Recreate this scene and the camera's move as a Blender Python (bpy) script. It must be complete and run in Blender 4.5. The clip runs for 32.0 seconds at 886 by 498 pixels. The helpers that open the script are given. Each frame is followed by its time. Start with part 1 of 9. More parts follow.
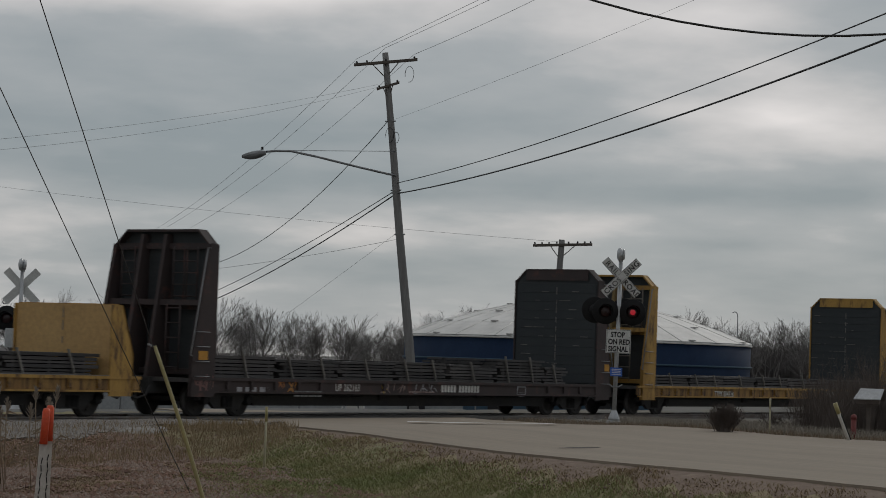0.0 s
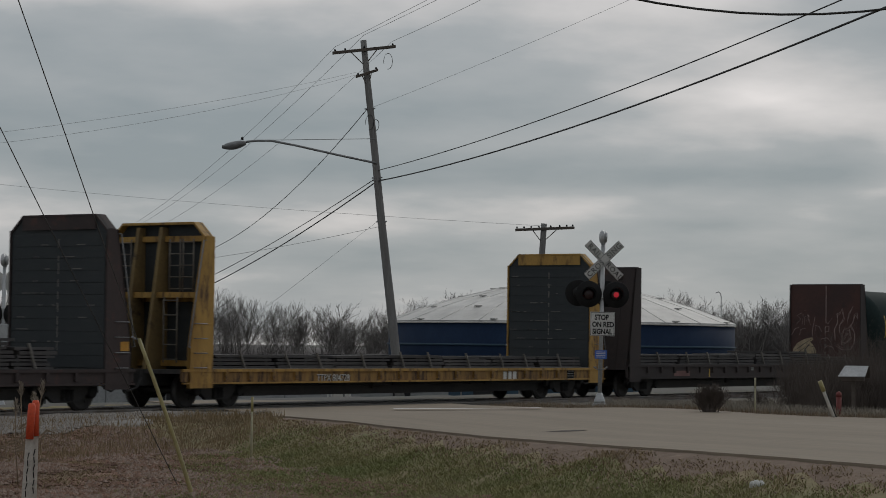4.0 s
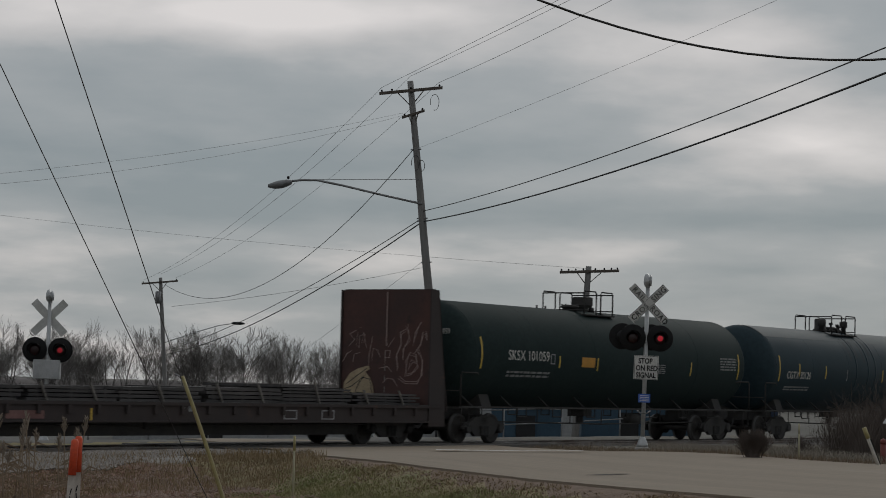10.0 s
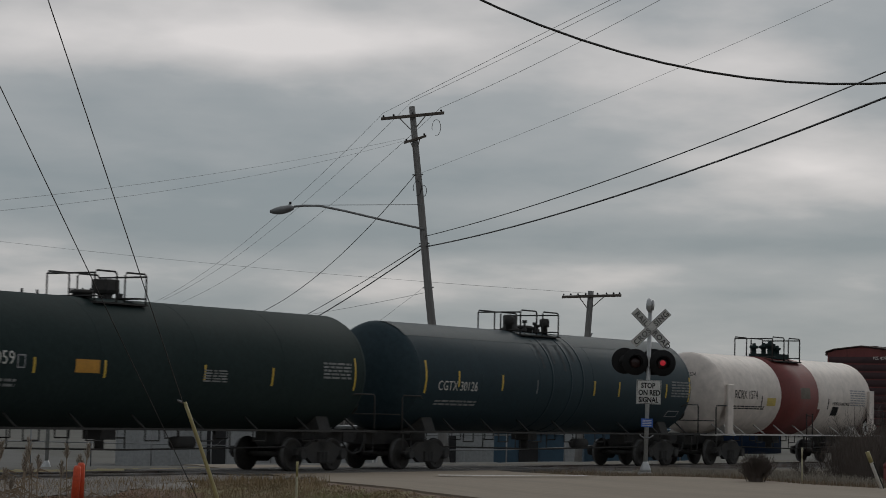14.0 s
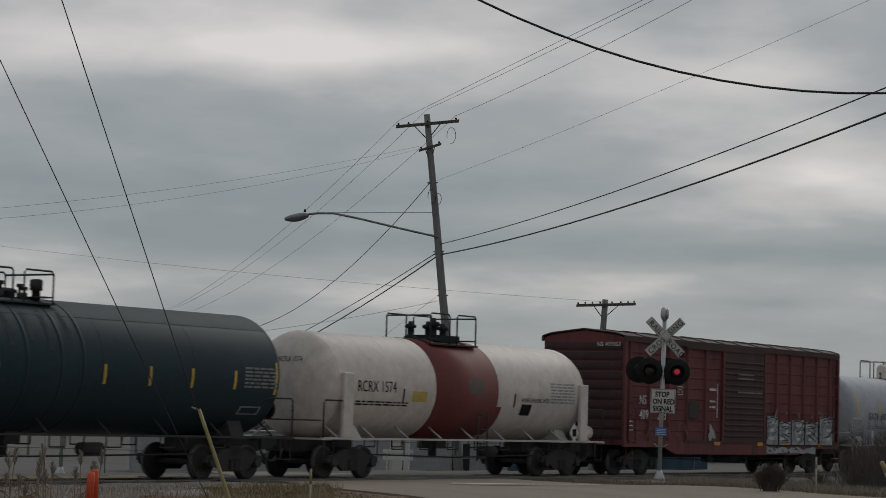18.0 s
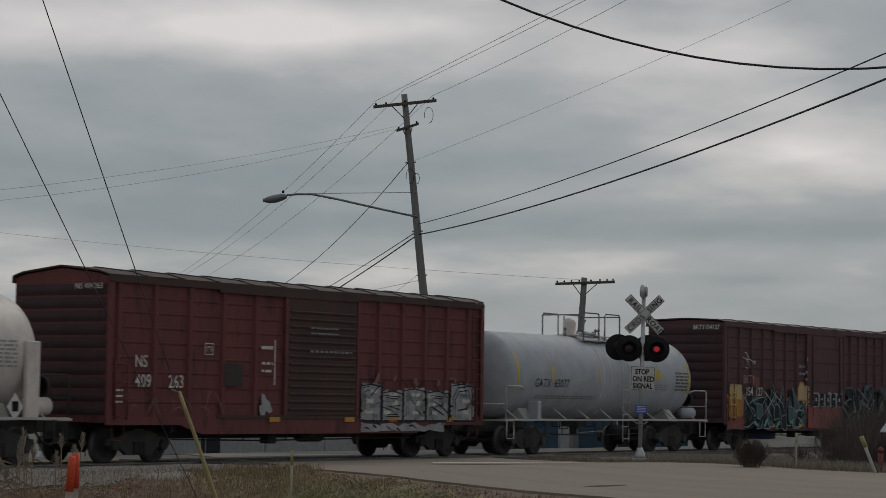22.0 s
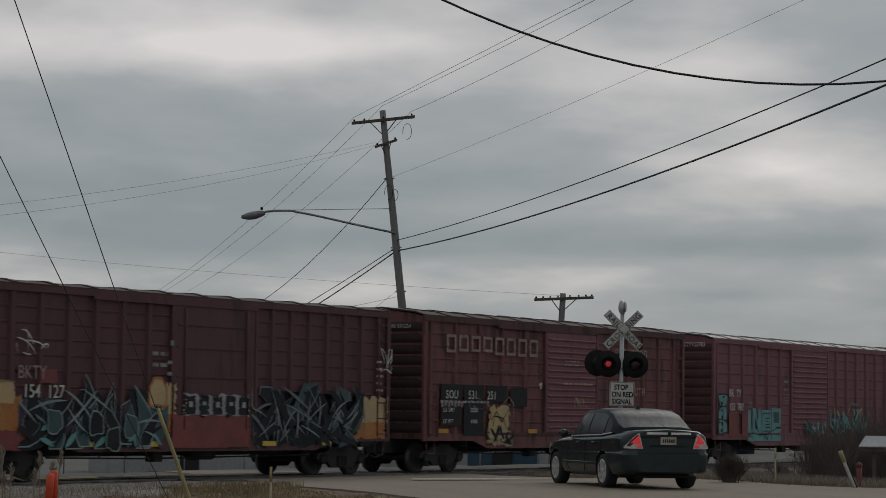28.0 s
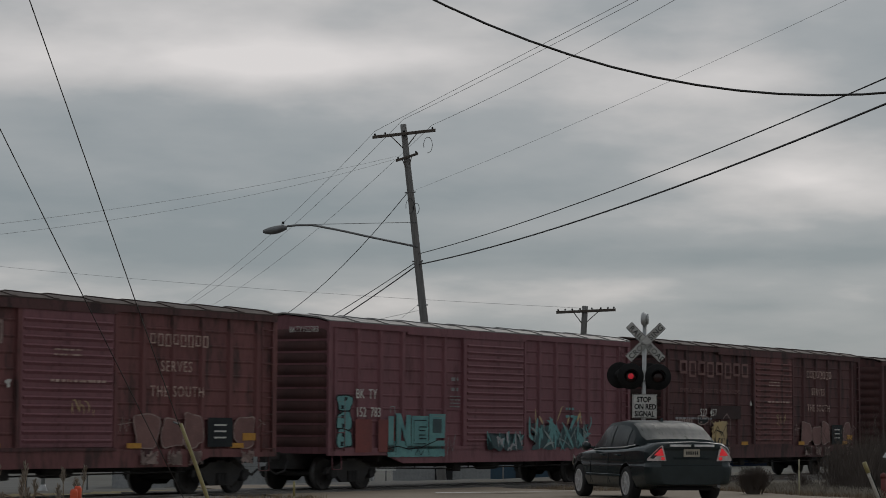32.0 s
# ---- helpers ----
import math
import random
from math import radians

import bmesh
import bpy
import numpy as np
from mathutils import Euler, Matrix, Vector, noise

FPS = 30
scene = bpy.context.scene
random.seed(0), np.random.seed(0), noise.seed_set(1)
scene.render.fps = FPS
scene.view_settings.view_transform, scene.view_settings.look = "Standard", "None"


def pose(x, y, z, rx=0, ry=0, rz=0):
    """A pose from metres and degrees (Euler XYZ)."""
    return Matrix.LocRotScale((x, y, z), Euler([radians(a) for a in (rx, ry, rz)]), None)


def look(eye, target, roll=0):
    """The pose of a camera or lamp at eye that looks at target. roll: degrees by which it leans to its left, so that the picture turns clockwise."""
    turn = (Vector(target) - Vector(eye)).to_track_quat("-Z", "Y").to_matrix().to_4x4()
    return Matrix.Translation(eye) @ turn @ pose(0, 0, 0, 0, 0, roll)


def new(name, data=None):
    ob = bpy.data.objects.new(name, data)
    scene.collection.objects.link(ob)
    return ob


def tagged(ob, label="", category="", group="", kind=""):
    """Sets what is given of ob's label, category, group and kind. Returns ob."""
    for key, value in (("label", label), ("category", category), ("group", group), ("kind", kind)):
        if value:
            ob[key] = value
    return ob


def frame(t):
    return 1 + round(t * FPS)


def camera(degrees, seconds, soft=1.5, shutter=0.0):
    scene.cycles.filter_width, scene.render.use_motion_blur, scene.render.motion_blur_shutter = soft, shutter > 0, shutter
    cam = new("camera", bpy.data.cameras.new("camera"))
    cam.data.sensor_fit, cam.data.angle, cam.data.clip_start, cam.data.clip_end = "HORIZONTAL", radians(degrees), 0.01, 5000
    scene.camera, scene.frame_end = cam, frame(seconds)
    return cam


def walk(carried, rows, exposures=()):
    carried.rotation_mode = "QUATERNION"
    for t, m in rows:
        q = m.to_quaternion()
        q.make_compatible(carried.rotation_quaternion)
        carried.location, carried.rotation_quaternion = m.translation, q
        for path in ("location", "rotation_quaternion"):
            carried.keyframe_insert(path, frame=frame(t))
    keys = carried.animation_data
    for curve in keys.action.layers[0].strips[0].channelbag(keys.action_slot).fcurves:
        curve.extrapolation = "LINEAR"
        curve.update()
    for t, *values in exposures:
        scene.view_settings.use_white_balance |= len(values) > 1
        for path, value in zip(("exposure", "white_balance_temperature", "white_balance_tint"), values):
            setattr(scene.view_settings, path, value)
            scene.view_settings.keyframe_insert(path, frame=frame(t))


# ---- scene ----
# yaw, pitch and roll of the hand-held camera, degrees
CAM_H = 1.62


def held(t, yaw, pitch, roll):
    return (t, pose(0, 0, CAM_H, 90 + pitch, 0, yaw) @ pose(0, 0, 0, 0, 0, -roll))


cam = camera(21.67, 32.0, soft=0.9, shutter=0.4)
PATH = [
    held(0.0, -0.511, 2.719, -1.930),
    held(0.5, -0.533, 2.722, -1.901),
    held(1.0, -0.574, 2.744, -1.829),
    held(1.5, -0.573, 2.824, -1.589),
    held(2.0, -0.489, 2.936, -1.254),
    held(2.5, -0.705, 2.852, -0.944),
    held(3.0, -0.839, 2.445, -0.722),
    held(3.5, -1.014, 2.394, -0.673),
    held(4.0, -0.954, 2.388, -0.702),
    held(4.5, -1.030, 2.419, -0.824),
    held(6.5, -0.369, 2.636, -1.687),
    held(7.0, -0.602, 2.447, -1.564),
    held(7.5, -0.417, 2.748, -1.308),
    held(8.0, -0.305, 3.105, -1.313),
    held(8.5, -0.109, 3.084, -1.436),
    held(9.0, 0.144, 3.082, -1.602),
    held(9.5, 0.160, 3.196, -1.535),
    held(10.0, 0.167, 3.386, -1.468),
    held(10.5, 0.073, 3.671, -1.531),
    held(11.0, 0.046, 3.769, -1.433),
    held(11.5, 0.140, 3.658, -1.396),
    held(12.0, 0.237, 3.940, -1.328),
    held(12.5, 0.182, 3.984, -1.160),
    held(13.0, 0.281, 4.151, -1.187),
    held(13.5, 0.253, 4.112, -1.263),
    held(14.0, 0.234, 4.006, -1.294),
    held(14.5, 0.296, 3.966, -1.325),
    held(16.5, 0.293, 4.195, -1.523),
    held(17.0, 0.407, 4.248, -1.434),
    held(17.5, 0.647, 4.124, -1.600),
    held(18.0, 0.599, 4.195, -1.525),
    held(18.5, 0.563, 4.181, -1.400),
    held(19.0, 0.401, 4.194, -1.105),
    held(19.5, 0.138, 4.176, -0.823),
    held(20.0, -0.039, 4.110, -0.543),
    held(20.5, -0.157, 4.001, -0.401),
    held(21.0, -0.150, 3.895, -0.493),
    held(21.5, -0.066, 3.713, -0.793),
    held(22.0, 0.061, 3.703, -0.909),
    held(22.5, -0.262, 3.777, -0.802),
    held(23.0, -0.354, 3.878, -0.578),
    held(23.5, -0.386, 3.958, -0.657),
    held(24.0, -0.353, 3.935, -0.735),
    held(24.5, -0.493, 3.866, -0.918),
    held(25.0, -0.389, 3.966, -0.950),
    held(25.5, -0.364, 3.928, -0.975),
    held(26.0, -0.496, 3.912, -0.881),
    held(26.5, -0.536, 3.990, -0.711),
    held(28.5, -0.379, 4.111, -0.750),
    held(29.0, -0.206, 4.113, -0.825),
    held(29.5, -0.152, 4.214, -1.007),
    held(30.0, -0.185, 4.239, -0.975),
    held(30.5, -0.101, 4.296, -0.951),
    held(31.0, -0.001, 4.335, -0.905),
    held(31.5, 0.056, 4.378, -0.699),
    held(32.0, 0.077, 4.436, -0.365),
]
walk(cam, PATH, ((0.0, 0.09), (7.5, 0.08), (11.0, -0.02), (32.0, -0.03)))

# ---- world and light: a broken overcast sky, brighter towards the horizon ----
def link(nt, a, ao, b, bi):
    nt.links.new(a.outputs[ao], b.inputs[bi])


def make_world():
    w = bpy.data.worlds.new("overcast_sky")
    scene.world = w
    w.use_nodes = True
    nt = w.node_tree
    nt.nodes.clear()
    N = nt.nodes.new
    out, bg = N("ShaderNodeOutputWorld"), N("ShaderNodeBackground")
    sky = N("ShaderNodeTexSky")
    sky.sky_type, sky.sun_disc = "NISHITA", False
    sky.sun_elevation, sky.sun_rotation = radians(35), radians(24)
    skys = N("ShaderNodeVectorMath")
    skys.operation = "SCALE"
    skys.inputs["Scale"].default_value = 0.06
    link(nt, sky, 0, skys, 0)
    co, sep = N("ShaderNodeTexCoord"), N("ShaderNodeSeparateXYZ")
    link(nt, co, "Generated", sep, 0)
    # cloud deck: look-up by elevation (stretched) and bearing
    mz = N("ShaderNodeMath")
    mz.operation = "MAXIMUM"
    mz.inputs[1].default_value = 0.0
    link(nt, sep, 2, mz, 0)
    add = N("ShaderNodeMath")
    add.operation = "ADD"
    add.inputs[1].default_value = 0.2
    link(nt, mz, 0, add, 0)
    dx, dy = N("ShaderNodeMath"), N("ShaderNodeMath")
    dx.operation = dy.operation = "DIVIDE"
    link(nt, sep, 0, dx, 0), link(nt, sep, 1, dy, 0)
    link(nt, add, 0, dx, 1), link(nt, add, 0, dy, 1)
    cmb = N("ShaderNodeCombineXYZ")
    link(nt, dx, 0, cmb, 0), link(nt, dy, 0, cmb, 1)
    n1, n2 = N("ShaderNodeTexNoise"), N("ShaderNodeTexNoise")
    mp = N("ShaderNodeMapping")
    mp.inputs["Location"].default_value = CLOUD_SHIFT
    link(nt, cmb, 0, mp, 0)
    n1.inputs["Scale"].default_value, n1.inputs["Detail"].default_value = 1.1, 4
    n1.inputs["Roughness"].default_value, n1.inputs["Distortion"].default_value = 0.45, 0.35
    n2.inputs["Scale"].default_value, n2.inputs["Detail"].default_value = 3.4, 5
    n2.inputs["Roughness"].default_value = 0.52
    link(nt, mp, 0, n1, 0), link(nt, mp, 0, n2, 0)
    mixn = N("ShaderNodeMix")
    mixn.inputs[0].default_value = 0.38
    link(nt, n1, 0, mixn, 2), link(nt, n2, 0, mixn, 3)
    # cloud shapes of this sky: bearing, height, half sizes, light (+) or dark (-)
    wrp, flat = N("ShaderNodeTexNoise"), N("ShaderNodeCombineXYZ")
    wrp.inputs["Scale"].default_value, wrp.inputs["Detail"].default_value, wrp.inputs["Roughness"].default_value = 11.0, 4, 0.5
    fy, bear = N("ShaderNodeMath"), N("ShaderNodeMath")
    fy.operation, bear.operation = "MAXIMUM", "DIVIDE"
    fy.inputs[1].default_value = 0.3
    link(nt, sep, 1, fy, 0), link(nt, sep, 0, bear, 0), link(nt, fy, 0, bear, 1)
    link(nt, bear, 0, flat, 0), link(nt, sep, 2, flat, 1)
    str_ = N("ShaderNodeVectorMath")
    str_.operation = "MULTIPLY"
    str_.inputs[1].default_value = (0.5, 1.6, 1)
    link(nt, flat, 0, str_, 0), link(nt, str_, 0, wrp, 0)
    off, bent = N("ShaderNodeVectorMath"), N("ShaderNodeVectorMath")
    off.operation = "MULTIPLY_ADD"
    off.inputs[1].default_value, off.inputs[2].default_value = (0.12, 0.035, 0), (-0.06, -0.0175, 0)
    link(nt, wrp, 1, off, 0), link(nt, flat, 0, bent, 0), link(nt, off, 0, bent, 1)
    total = (mixn, 0)
    for bx, bz, wx, wz, amt in CLOUDS:
        d1, d2, d3, ex, ac = N("ShaderNodeVectorMath"), N("ShaderNodeVectorMath"), N("ShaderNodeVectorMath"), N("ShaderNodeMath"), N("ShaderNodeMath")
        d1.operation, d2.operation, d3.operation, ex.operation, ac.operation = "SUBTRACT", "MULTIPLY", "DOT_PRODUCT", "POWER", "MULTIPLY_ADD"
        d1.inputs[1].default_value, d2.inputs[1].default_value = (bx, bz, 0), (1 / wx, 1 / wz, 0)
        ex.inputs[0].default_value, ac.inputs[1].default_value = 0.37, amt
        link(nt, bent, 0, d1, 0), link(nt, d1, 0, d2, 0), link(nt, d2, 0, d3, 0), link(nt, d2, 0, d3, 1)
        link(nt, d3, "Value", ex, 1), link(nt, ex, 0, ac, 0), nt.links.new(total[0].outputs[total[1]], ac.inputs[2])
        total = (ac, 0)
    mixb = total[0]
    ramp = N("ShaderNodeValToRGB")
    e = ramp.color_ramp.elements
    e[0].position, e[0].color = 0.34, (0.232, 0.266, 0.286, 1)
    e[1].position, e[1].color = 0.74, (0.68, 0.65, 0.64, 1)
    m = ramp.color_ramp.elements.new(0.5)
    m.color = (0.322, 0.342, 0.355, 1)
    ramp.color_ramp.elements.new(0.59).color = (0.468, 0.462, 0.462, 1)
    link(nt, mixb, 0, ramp, 0)
    mix = N("ShaderNodeMix")
    mix.data_type = "RGBA"
    mix.inputs[0].default_value = 0.94
    link(nt, skys, 0, mix, 6), link(nt, ramp, 0, mix, 7)
    # the cloud is brighter on the side of the hidden sun
    dot, mr = N("ShaderNodeVectorMath"), N("ShaderNodeMapRange")
    dot.operation = "DOT_PRODUCT"
    dot.inputs[1].default_value = (0.33, 0.75, 0.57)
    mr.inputs["From Min"].default_value, mr.inputs["From Max"].default_value = -0.7, 0.75
    mr.inputs["To Min"].default_value, mr.inputs["To Max"].default_value = 0.82, 1.05
    link(nt, co, "Generated", dot, 0), link(nt, dot, "Value", mr, 0)
    link(nt, mr, 0, bg, "Strength")
    link(nt, mix, 2, bg, 0), link(nt, bg, 0, out, 0)


CLOUD_SHIFT = (3.1, 1.7, 0.0)
CLOUDS = [(-0.138, 0.157, 0.093, 0.0134, 0.145), (-0.04, 0.164, 0.073, 0.0134, 0.14), (-0.17, 0.133, 0.073, 0.0098, -0.0), (-0.088, 0.117, 0.085, 0.0195, -0.02),
          (-0.148, 0.083, 0.073, 0.0195, -0.09), (0.108, 0.154, 0.054, 0.0146, 0.08), (0.164, 0.17, 0.037, 0.0122, 0.03), (0.17, 0.116, 0.054, 0.0269, 0.13),
          (0.067, 0.122, 0.054, 0.0146, -0.03), (0.153, 0.075, 0.054, 0.0093, -0.14), (0.023, 0.099, 0.049, 0.0098, -0.09), (0.085, 0.062, 0.11, 0.0059, 0.06),
          (-0.086, 0.059, 0.093, 0.0063, -0.03), (-0.11, 0.041, 0.122, 0.0073, -0.06), (0.109, 0.084, 0.061, 0.0073, -0.05), (-0.05, 0.074, 0.098, 0.0093, -0.1),
          (0.046, 0.175, 0.037, 0.0098, -0.03), (0.126, 0.051, 0.054, 0.0034, -0.08), (0.034, 0.144, 0.085, 0.0171, 0.05), (-0.075, 0.076, 0.171, 0.0195, -0.045),
          (0.036, 0.053, 0.134, 0.0063, 0.035), (0.043, 0.076, 0.054, 0.0195, -0.035)]
make_world()
sun = new("sun", bpy.data.lights.new("sun", "SUN"))
sun.data.energy, sun.data.angle, sun.data.color = 0.5, radians(30), (1.0, 0.96, 0.9)
sun.matrix_basis = look((0, 0, 0), (-0.33, -0.75, -0.57))
scene.view_settings.exposure = 0.0


# ---- materials ----
def mat(name, col, col2=None, rough=0.7, metal=0.0, scale=1.5, fine=18.0, dirt=None, dirt_amt=0.0, bump=0.15, stretch=(1, 1, 1), emit=None,
        spec=0.5, rand=0.0, turned=0.0):
    m = bpy.data.materials.new(name)
    m.use_nodes = True
    nt = m.node_tree
    b = nt.nodes["Principled BSDF"]
    N = nt.nodes.new
    col2 = col2 or tuple(c * 0.75 for c in col)
    co, mp = N("ShaderNodeTexCoord"), N("ShaderNodeMapping")
    link(nt, co, "Object", mp, 0)
    mp.inputs["Scale"].default_value = stretch
    if turned:      # grain along a line at this bearing
        mp.vector_type = "TEXTURE"
        mp.inputs["Rotation"].default_value = (0, 0, radians(turned))
        mp.inputs["Scale"].default_value = tuple(1 / k for k in stretch)
    n1, n2 = N("ShaderNodeTexNoise"), N("ShaderNodeTexNoise")
    n1.inputs["Scale"].default_value, n1.inputs["Detail"].default_value, n1.inputs["Roughness"].default_value = scale, 6, 0.6
    n2.inputs["Scale"].default_value, n2.inputs["Detail"].default_value, n2.inputs["Roughness"].default_value = fine, 4, 0.65
    link(nt, mp, 0, n1, 0), link(nt, mp, 0, n2, 0)
    rp = N("ShaderNodeValToRGB")
    rp.color_ramp.elements[0].position, rp.color_ramp.elements[1].position = 0.35, 0.65
    rp.color_ramp.elements[0].color, rp.color_ramp.elements[1].color = (*col, 1), (*col2, 1)
    link(nt, n1, 0, rp, 0)
    last = (rp, 0)
    mul = N("ShaderNodeMix")
    mul.data_type, mul.blend_type = "RGBA", "MULTIPLY"
    mul.inputs[0].default_value = 0.45
    r2 = N("ShaderNodeValToRGB")
    r2.color_ramp.elements[0].position, r2.color_ramp.elements[1].position = 0.3, 0.7
    r2.color_ramp.elements[0].color, r2.color_ramp.elements[1].color = (0.55, 0.55, 0.55, 1), (1.15, 1.15, 1.15, 1)
    link(nt, n2, 0, r2, 0)
    nt.links.new(rp.outputs[0], mul.inputs[6]), nt.links.new(r2.outputs[0], mul.inputs[7])
    last = (mul, 2)
    if dirt:
        n3, r3, mx = N("ShaderNodeTexNoise"), N("ShaderNodeValToRGB"), N("ShaderNodeMix")
        n3.inputs["Scale"].default_value, n3.inputs["Detail"].default_value = scale * 2.3, 8
        n3.inputs["Roughness"].default_value = 0.7
        link(nt, mp, 0, n3, 0)
        lo = 0.72 - 0.42 * dirt_amt
        r3.color_ramp.elements[0].position, r3.color_ramp.elements[1].position = lo, lo + 0.14
        link(nt, n3, 0, r3, 0)
        mx.data_type = "RGBA"
        mx.inputs[7].default_value = (*dirt, 1)
        nt.links.new(r3.outputs[0], mx.inputs[0]), nt.links.new(last[0].outputs[last[1]], mx.inputs[6])
        last = (mx, 2)
    if rand:
        oi, r4, mx = N("ShaderNodeObjectInfo"), N("ShaderNodeMapRange"), N("ShaderNodeMix")
        r4.inputs["To Min"].default_value, r4.inputs["To Max"].default_value = 1 - rand, 1 + rand
        link(nt, oi, "Random", r4, 0)
        vm = N("ShaderNodeVectorMath")
        vm.operation = "SCALE"
        nt.links.new(last[0].outputs[last[1]], vm.inputs[0]), nt.links.new(r4.outputs[0], vm.inputs["Scale"])
        last = (vm, 0)
    nt.links.new(last[0].outputs[last[1]], b.inputs["Base Color"])
    rr = N("ShaderNodeMapRange")
    rr.inputs["To Min"].default_value, rr.inputs["To Max"].default_value = max(0.03, rough - 0.12), min(1, rough + 0.12)
    link(nt, n2, 0, rr, 0), nt.links.new(rr.outputs[0], b.inputs["Roughness"])
    b.inputs["Metallic"].default_value = metal
    b.inputs["Specular IOR Level"].default_value = spec
    if bump:
        bp = N("ShaderNodeBump")
        bp.inputs["Strength"].default_value, bp.inputs["Distance"].default_value = bump, 0.02
        link(nt, n2, 0, bp, "Height"), nt.links.new(bp.outputs[0], b.inputs["Normal"])
    if emit:
        b.inputs["Emission Color"].default_value, b.inputs["Emission Strength"].default_value = (*emit[:3], 1), emit[3]
    return m


M_road = mat("road_concrete", (0.285, 0.233, 0.176), (0.235, 0.192, 0.145), 0.9, 0, 0.7, 14, (0.3, 0.255, 0.2), 0.3, 0.12, stretch=(0.05, 1, 1), turned=110.5)
M_asph = mat("old_asphalt", (0.13, 0.128, 0.12), (0.1, 0.098, 0.09), 0.95, 0, 0.3, 8, (0.07, 0.068, 0.06), 0.25, 0.3)
M_patch = mat("road_patch", (0.055, 0.042, 0.036), None, 0.9)
M_paint = mat("road_paint", (0.78, 0.78, 0.76), (0.66, 0.65, 0.63), 0.7, 0, 2, 20, (0.4, 0.39, 0.37), 0.2)
M_ground = mat("winter_turf", (0.215, 0.195, 0.09), (0.26, 0.2, 0.112), 0.95, 0, 0.5, 9, (0.175, 0.18, 0.078), 0.5, 0.4)
# the bank's darker brown stands in for shade in its crevices
M_dry = mat("dry_bank", (0.295, 0.178, 0.13), (0.15, 0.09, 0.066), 0.95, 0, 0.9, 11, (0.37, 0.27, 0.215), 0.3, 0.9)
M_gravel = mat("ballast_gravel", (0.29, 0.275, 0.255), (0.21, 0.196, 0.182), 0.95, 0, 2.5, 22, (0.1, 0.09, 0.08), 0.3, 0.9)
M_shoulder = mat("shoulder_soil", (0.15, 0.098, 0.068), (0.21, 0.145, 0.103), 0.95, 0, 1.6, 13, (0.24, 0.18, 0.135), 0.4, 0.7)
M_stone = mat("ballast_stone", (0.31, 0.285, 0.26), (0.21, 0.19, 0.172), 0.95, 0, 6, 40, rand=0.4)
M_green = mat("grass_green", (0.215, 0.232, 0.09), (0.275, 0.252, 0.118), 0.9, 0, 0.6, 5, bump=0)
M_weed = mat("grey_dry_weeds", (0.33, 0.295, 0.245), (0.245, 0.215, 0.175), 0.95, 0, 2, 8, bump=0)
M_yard = mat("far_yard", (0.12, 0.117, 0.103), (0.09, 0.088, 0.075), 0.95, 0, 0.2, 3, (0.085, 0.085, 0.06), 0.35, 0.4)
M_verge = mat("far_verge", (0.11, 0.1, 0.08), (0.15, 0.135, 0.105), 0.95, 0, 0.6, 9, (0.07, 0.062, 0.048), 0.4, 0.6)
M_pebble = mat("bank_pebbles", (0.38, 0.28, 0.225), (0.26, 0.19, 0.15), 0.95, 0, 6, 30, rand=0.3)
M_clod = mat("soil_clods", (0.15, 0.105, 0.07), (0.22, 0.16, 0.11), 0.95, 0, 3, 14, rand=0.2)
M_straw = mat("grass_straw", (0.3, 0.222, 0.13), (0.22, 0.163, 0.096), 0.9, 0, 0.7, 5, bump=0)
M_reed = mat("dry_reed", (0.27, 0.21, 0.15), (0.2, 0.15, 0.1), 0.95, 0, 3, 20, bump=0)
M_plume = mat("reed_plume", (0.3, 0.26, 0.21), (0.22, 0.18, 0.14), 1.0, 0, 5, 40)
M_rail = mat("rail_steel", (0.16, 0.12, 0.1), (0.3, 0.29, 0.28), 0.45, 0.7, 1, 12)
M_tie = mat("tie_wood", (0.07, 0.055, 0.045), (0.12, 0.1, 0.08), 0.9, 0, 3, 25)
M_panel = mat("crossing_panel", (0.09, 0.085, 0.08), (0.13, 0.12, 0.11), 0.9, 0, 2, 18)
M_pole = mat("weathered_pole", (0.25, 0.245, 0.24), (0.185, 0.18, 0.176), 0.9, 0, 1.2, 14, stretch=(6, 6, 0.5))
M_arm = mat("crossarm_wood", (0.13, 0.11, 0.095), (0.09, 0.075, 0.065), 0.9, 0, 3, 20)
M_iron = mat("galvanised_steel", (0.3, 0.31, 0.32), (0.22, 0.22, 0.225), 0.55, 0.6, 3, 25)
M_alu = mat("mast_aluminium", (0.55, 0.56, 0.57), (0.42, 0.43, 0.44), 0.45, 0.45, 3, 25, (0.3, 0.29, 0.27), 0.25)
M_wire = mat("black_cable", (0.02, 0.02, 0.022), None, 0.6)
M_wireg = mat("grey_conductor", (0.26, 0.265, 0.27), None, 0.6, 0.2)
M_white = mat("sign_white", (0.68, 0.68, 0.66), (0.55, 0.55, 0.53), 0.6, 0, 4, 30, (0.35, 0.33, 0.3), 0.2)
M_black = mat("black_paint", (0.014, 0.014, 0.015), (0.02, 0.02, 0.021), 0.7, 0, 4, 30, spec=0.2)
M_blue = mat("blue_sign", (0.03, 0.1, 0.45), (0.05, 0.16, 0.55), 0.5)
M_lensd = mat("dark_red_lens", (0.025, 0.003, 0.004), (0.018, 0.002, 0.003), 0.3, 0, 8, 40)
M_lensf = mat("dim_red_lens", (0.3, 0.01, 0.02), None, 0.4, emit=(1.0, 0.04, 0.07, 0.12))
M_lens = mat("lit_red_lens", (0.5, 0.01, 0.02), None, 0.3, emit=(1.0, 0.04, 0.07, 0.2))
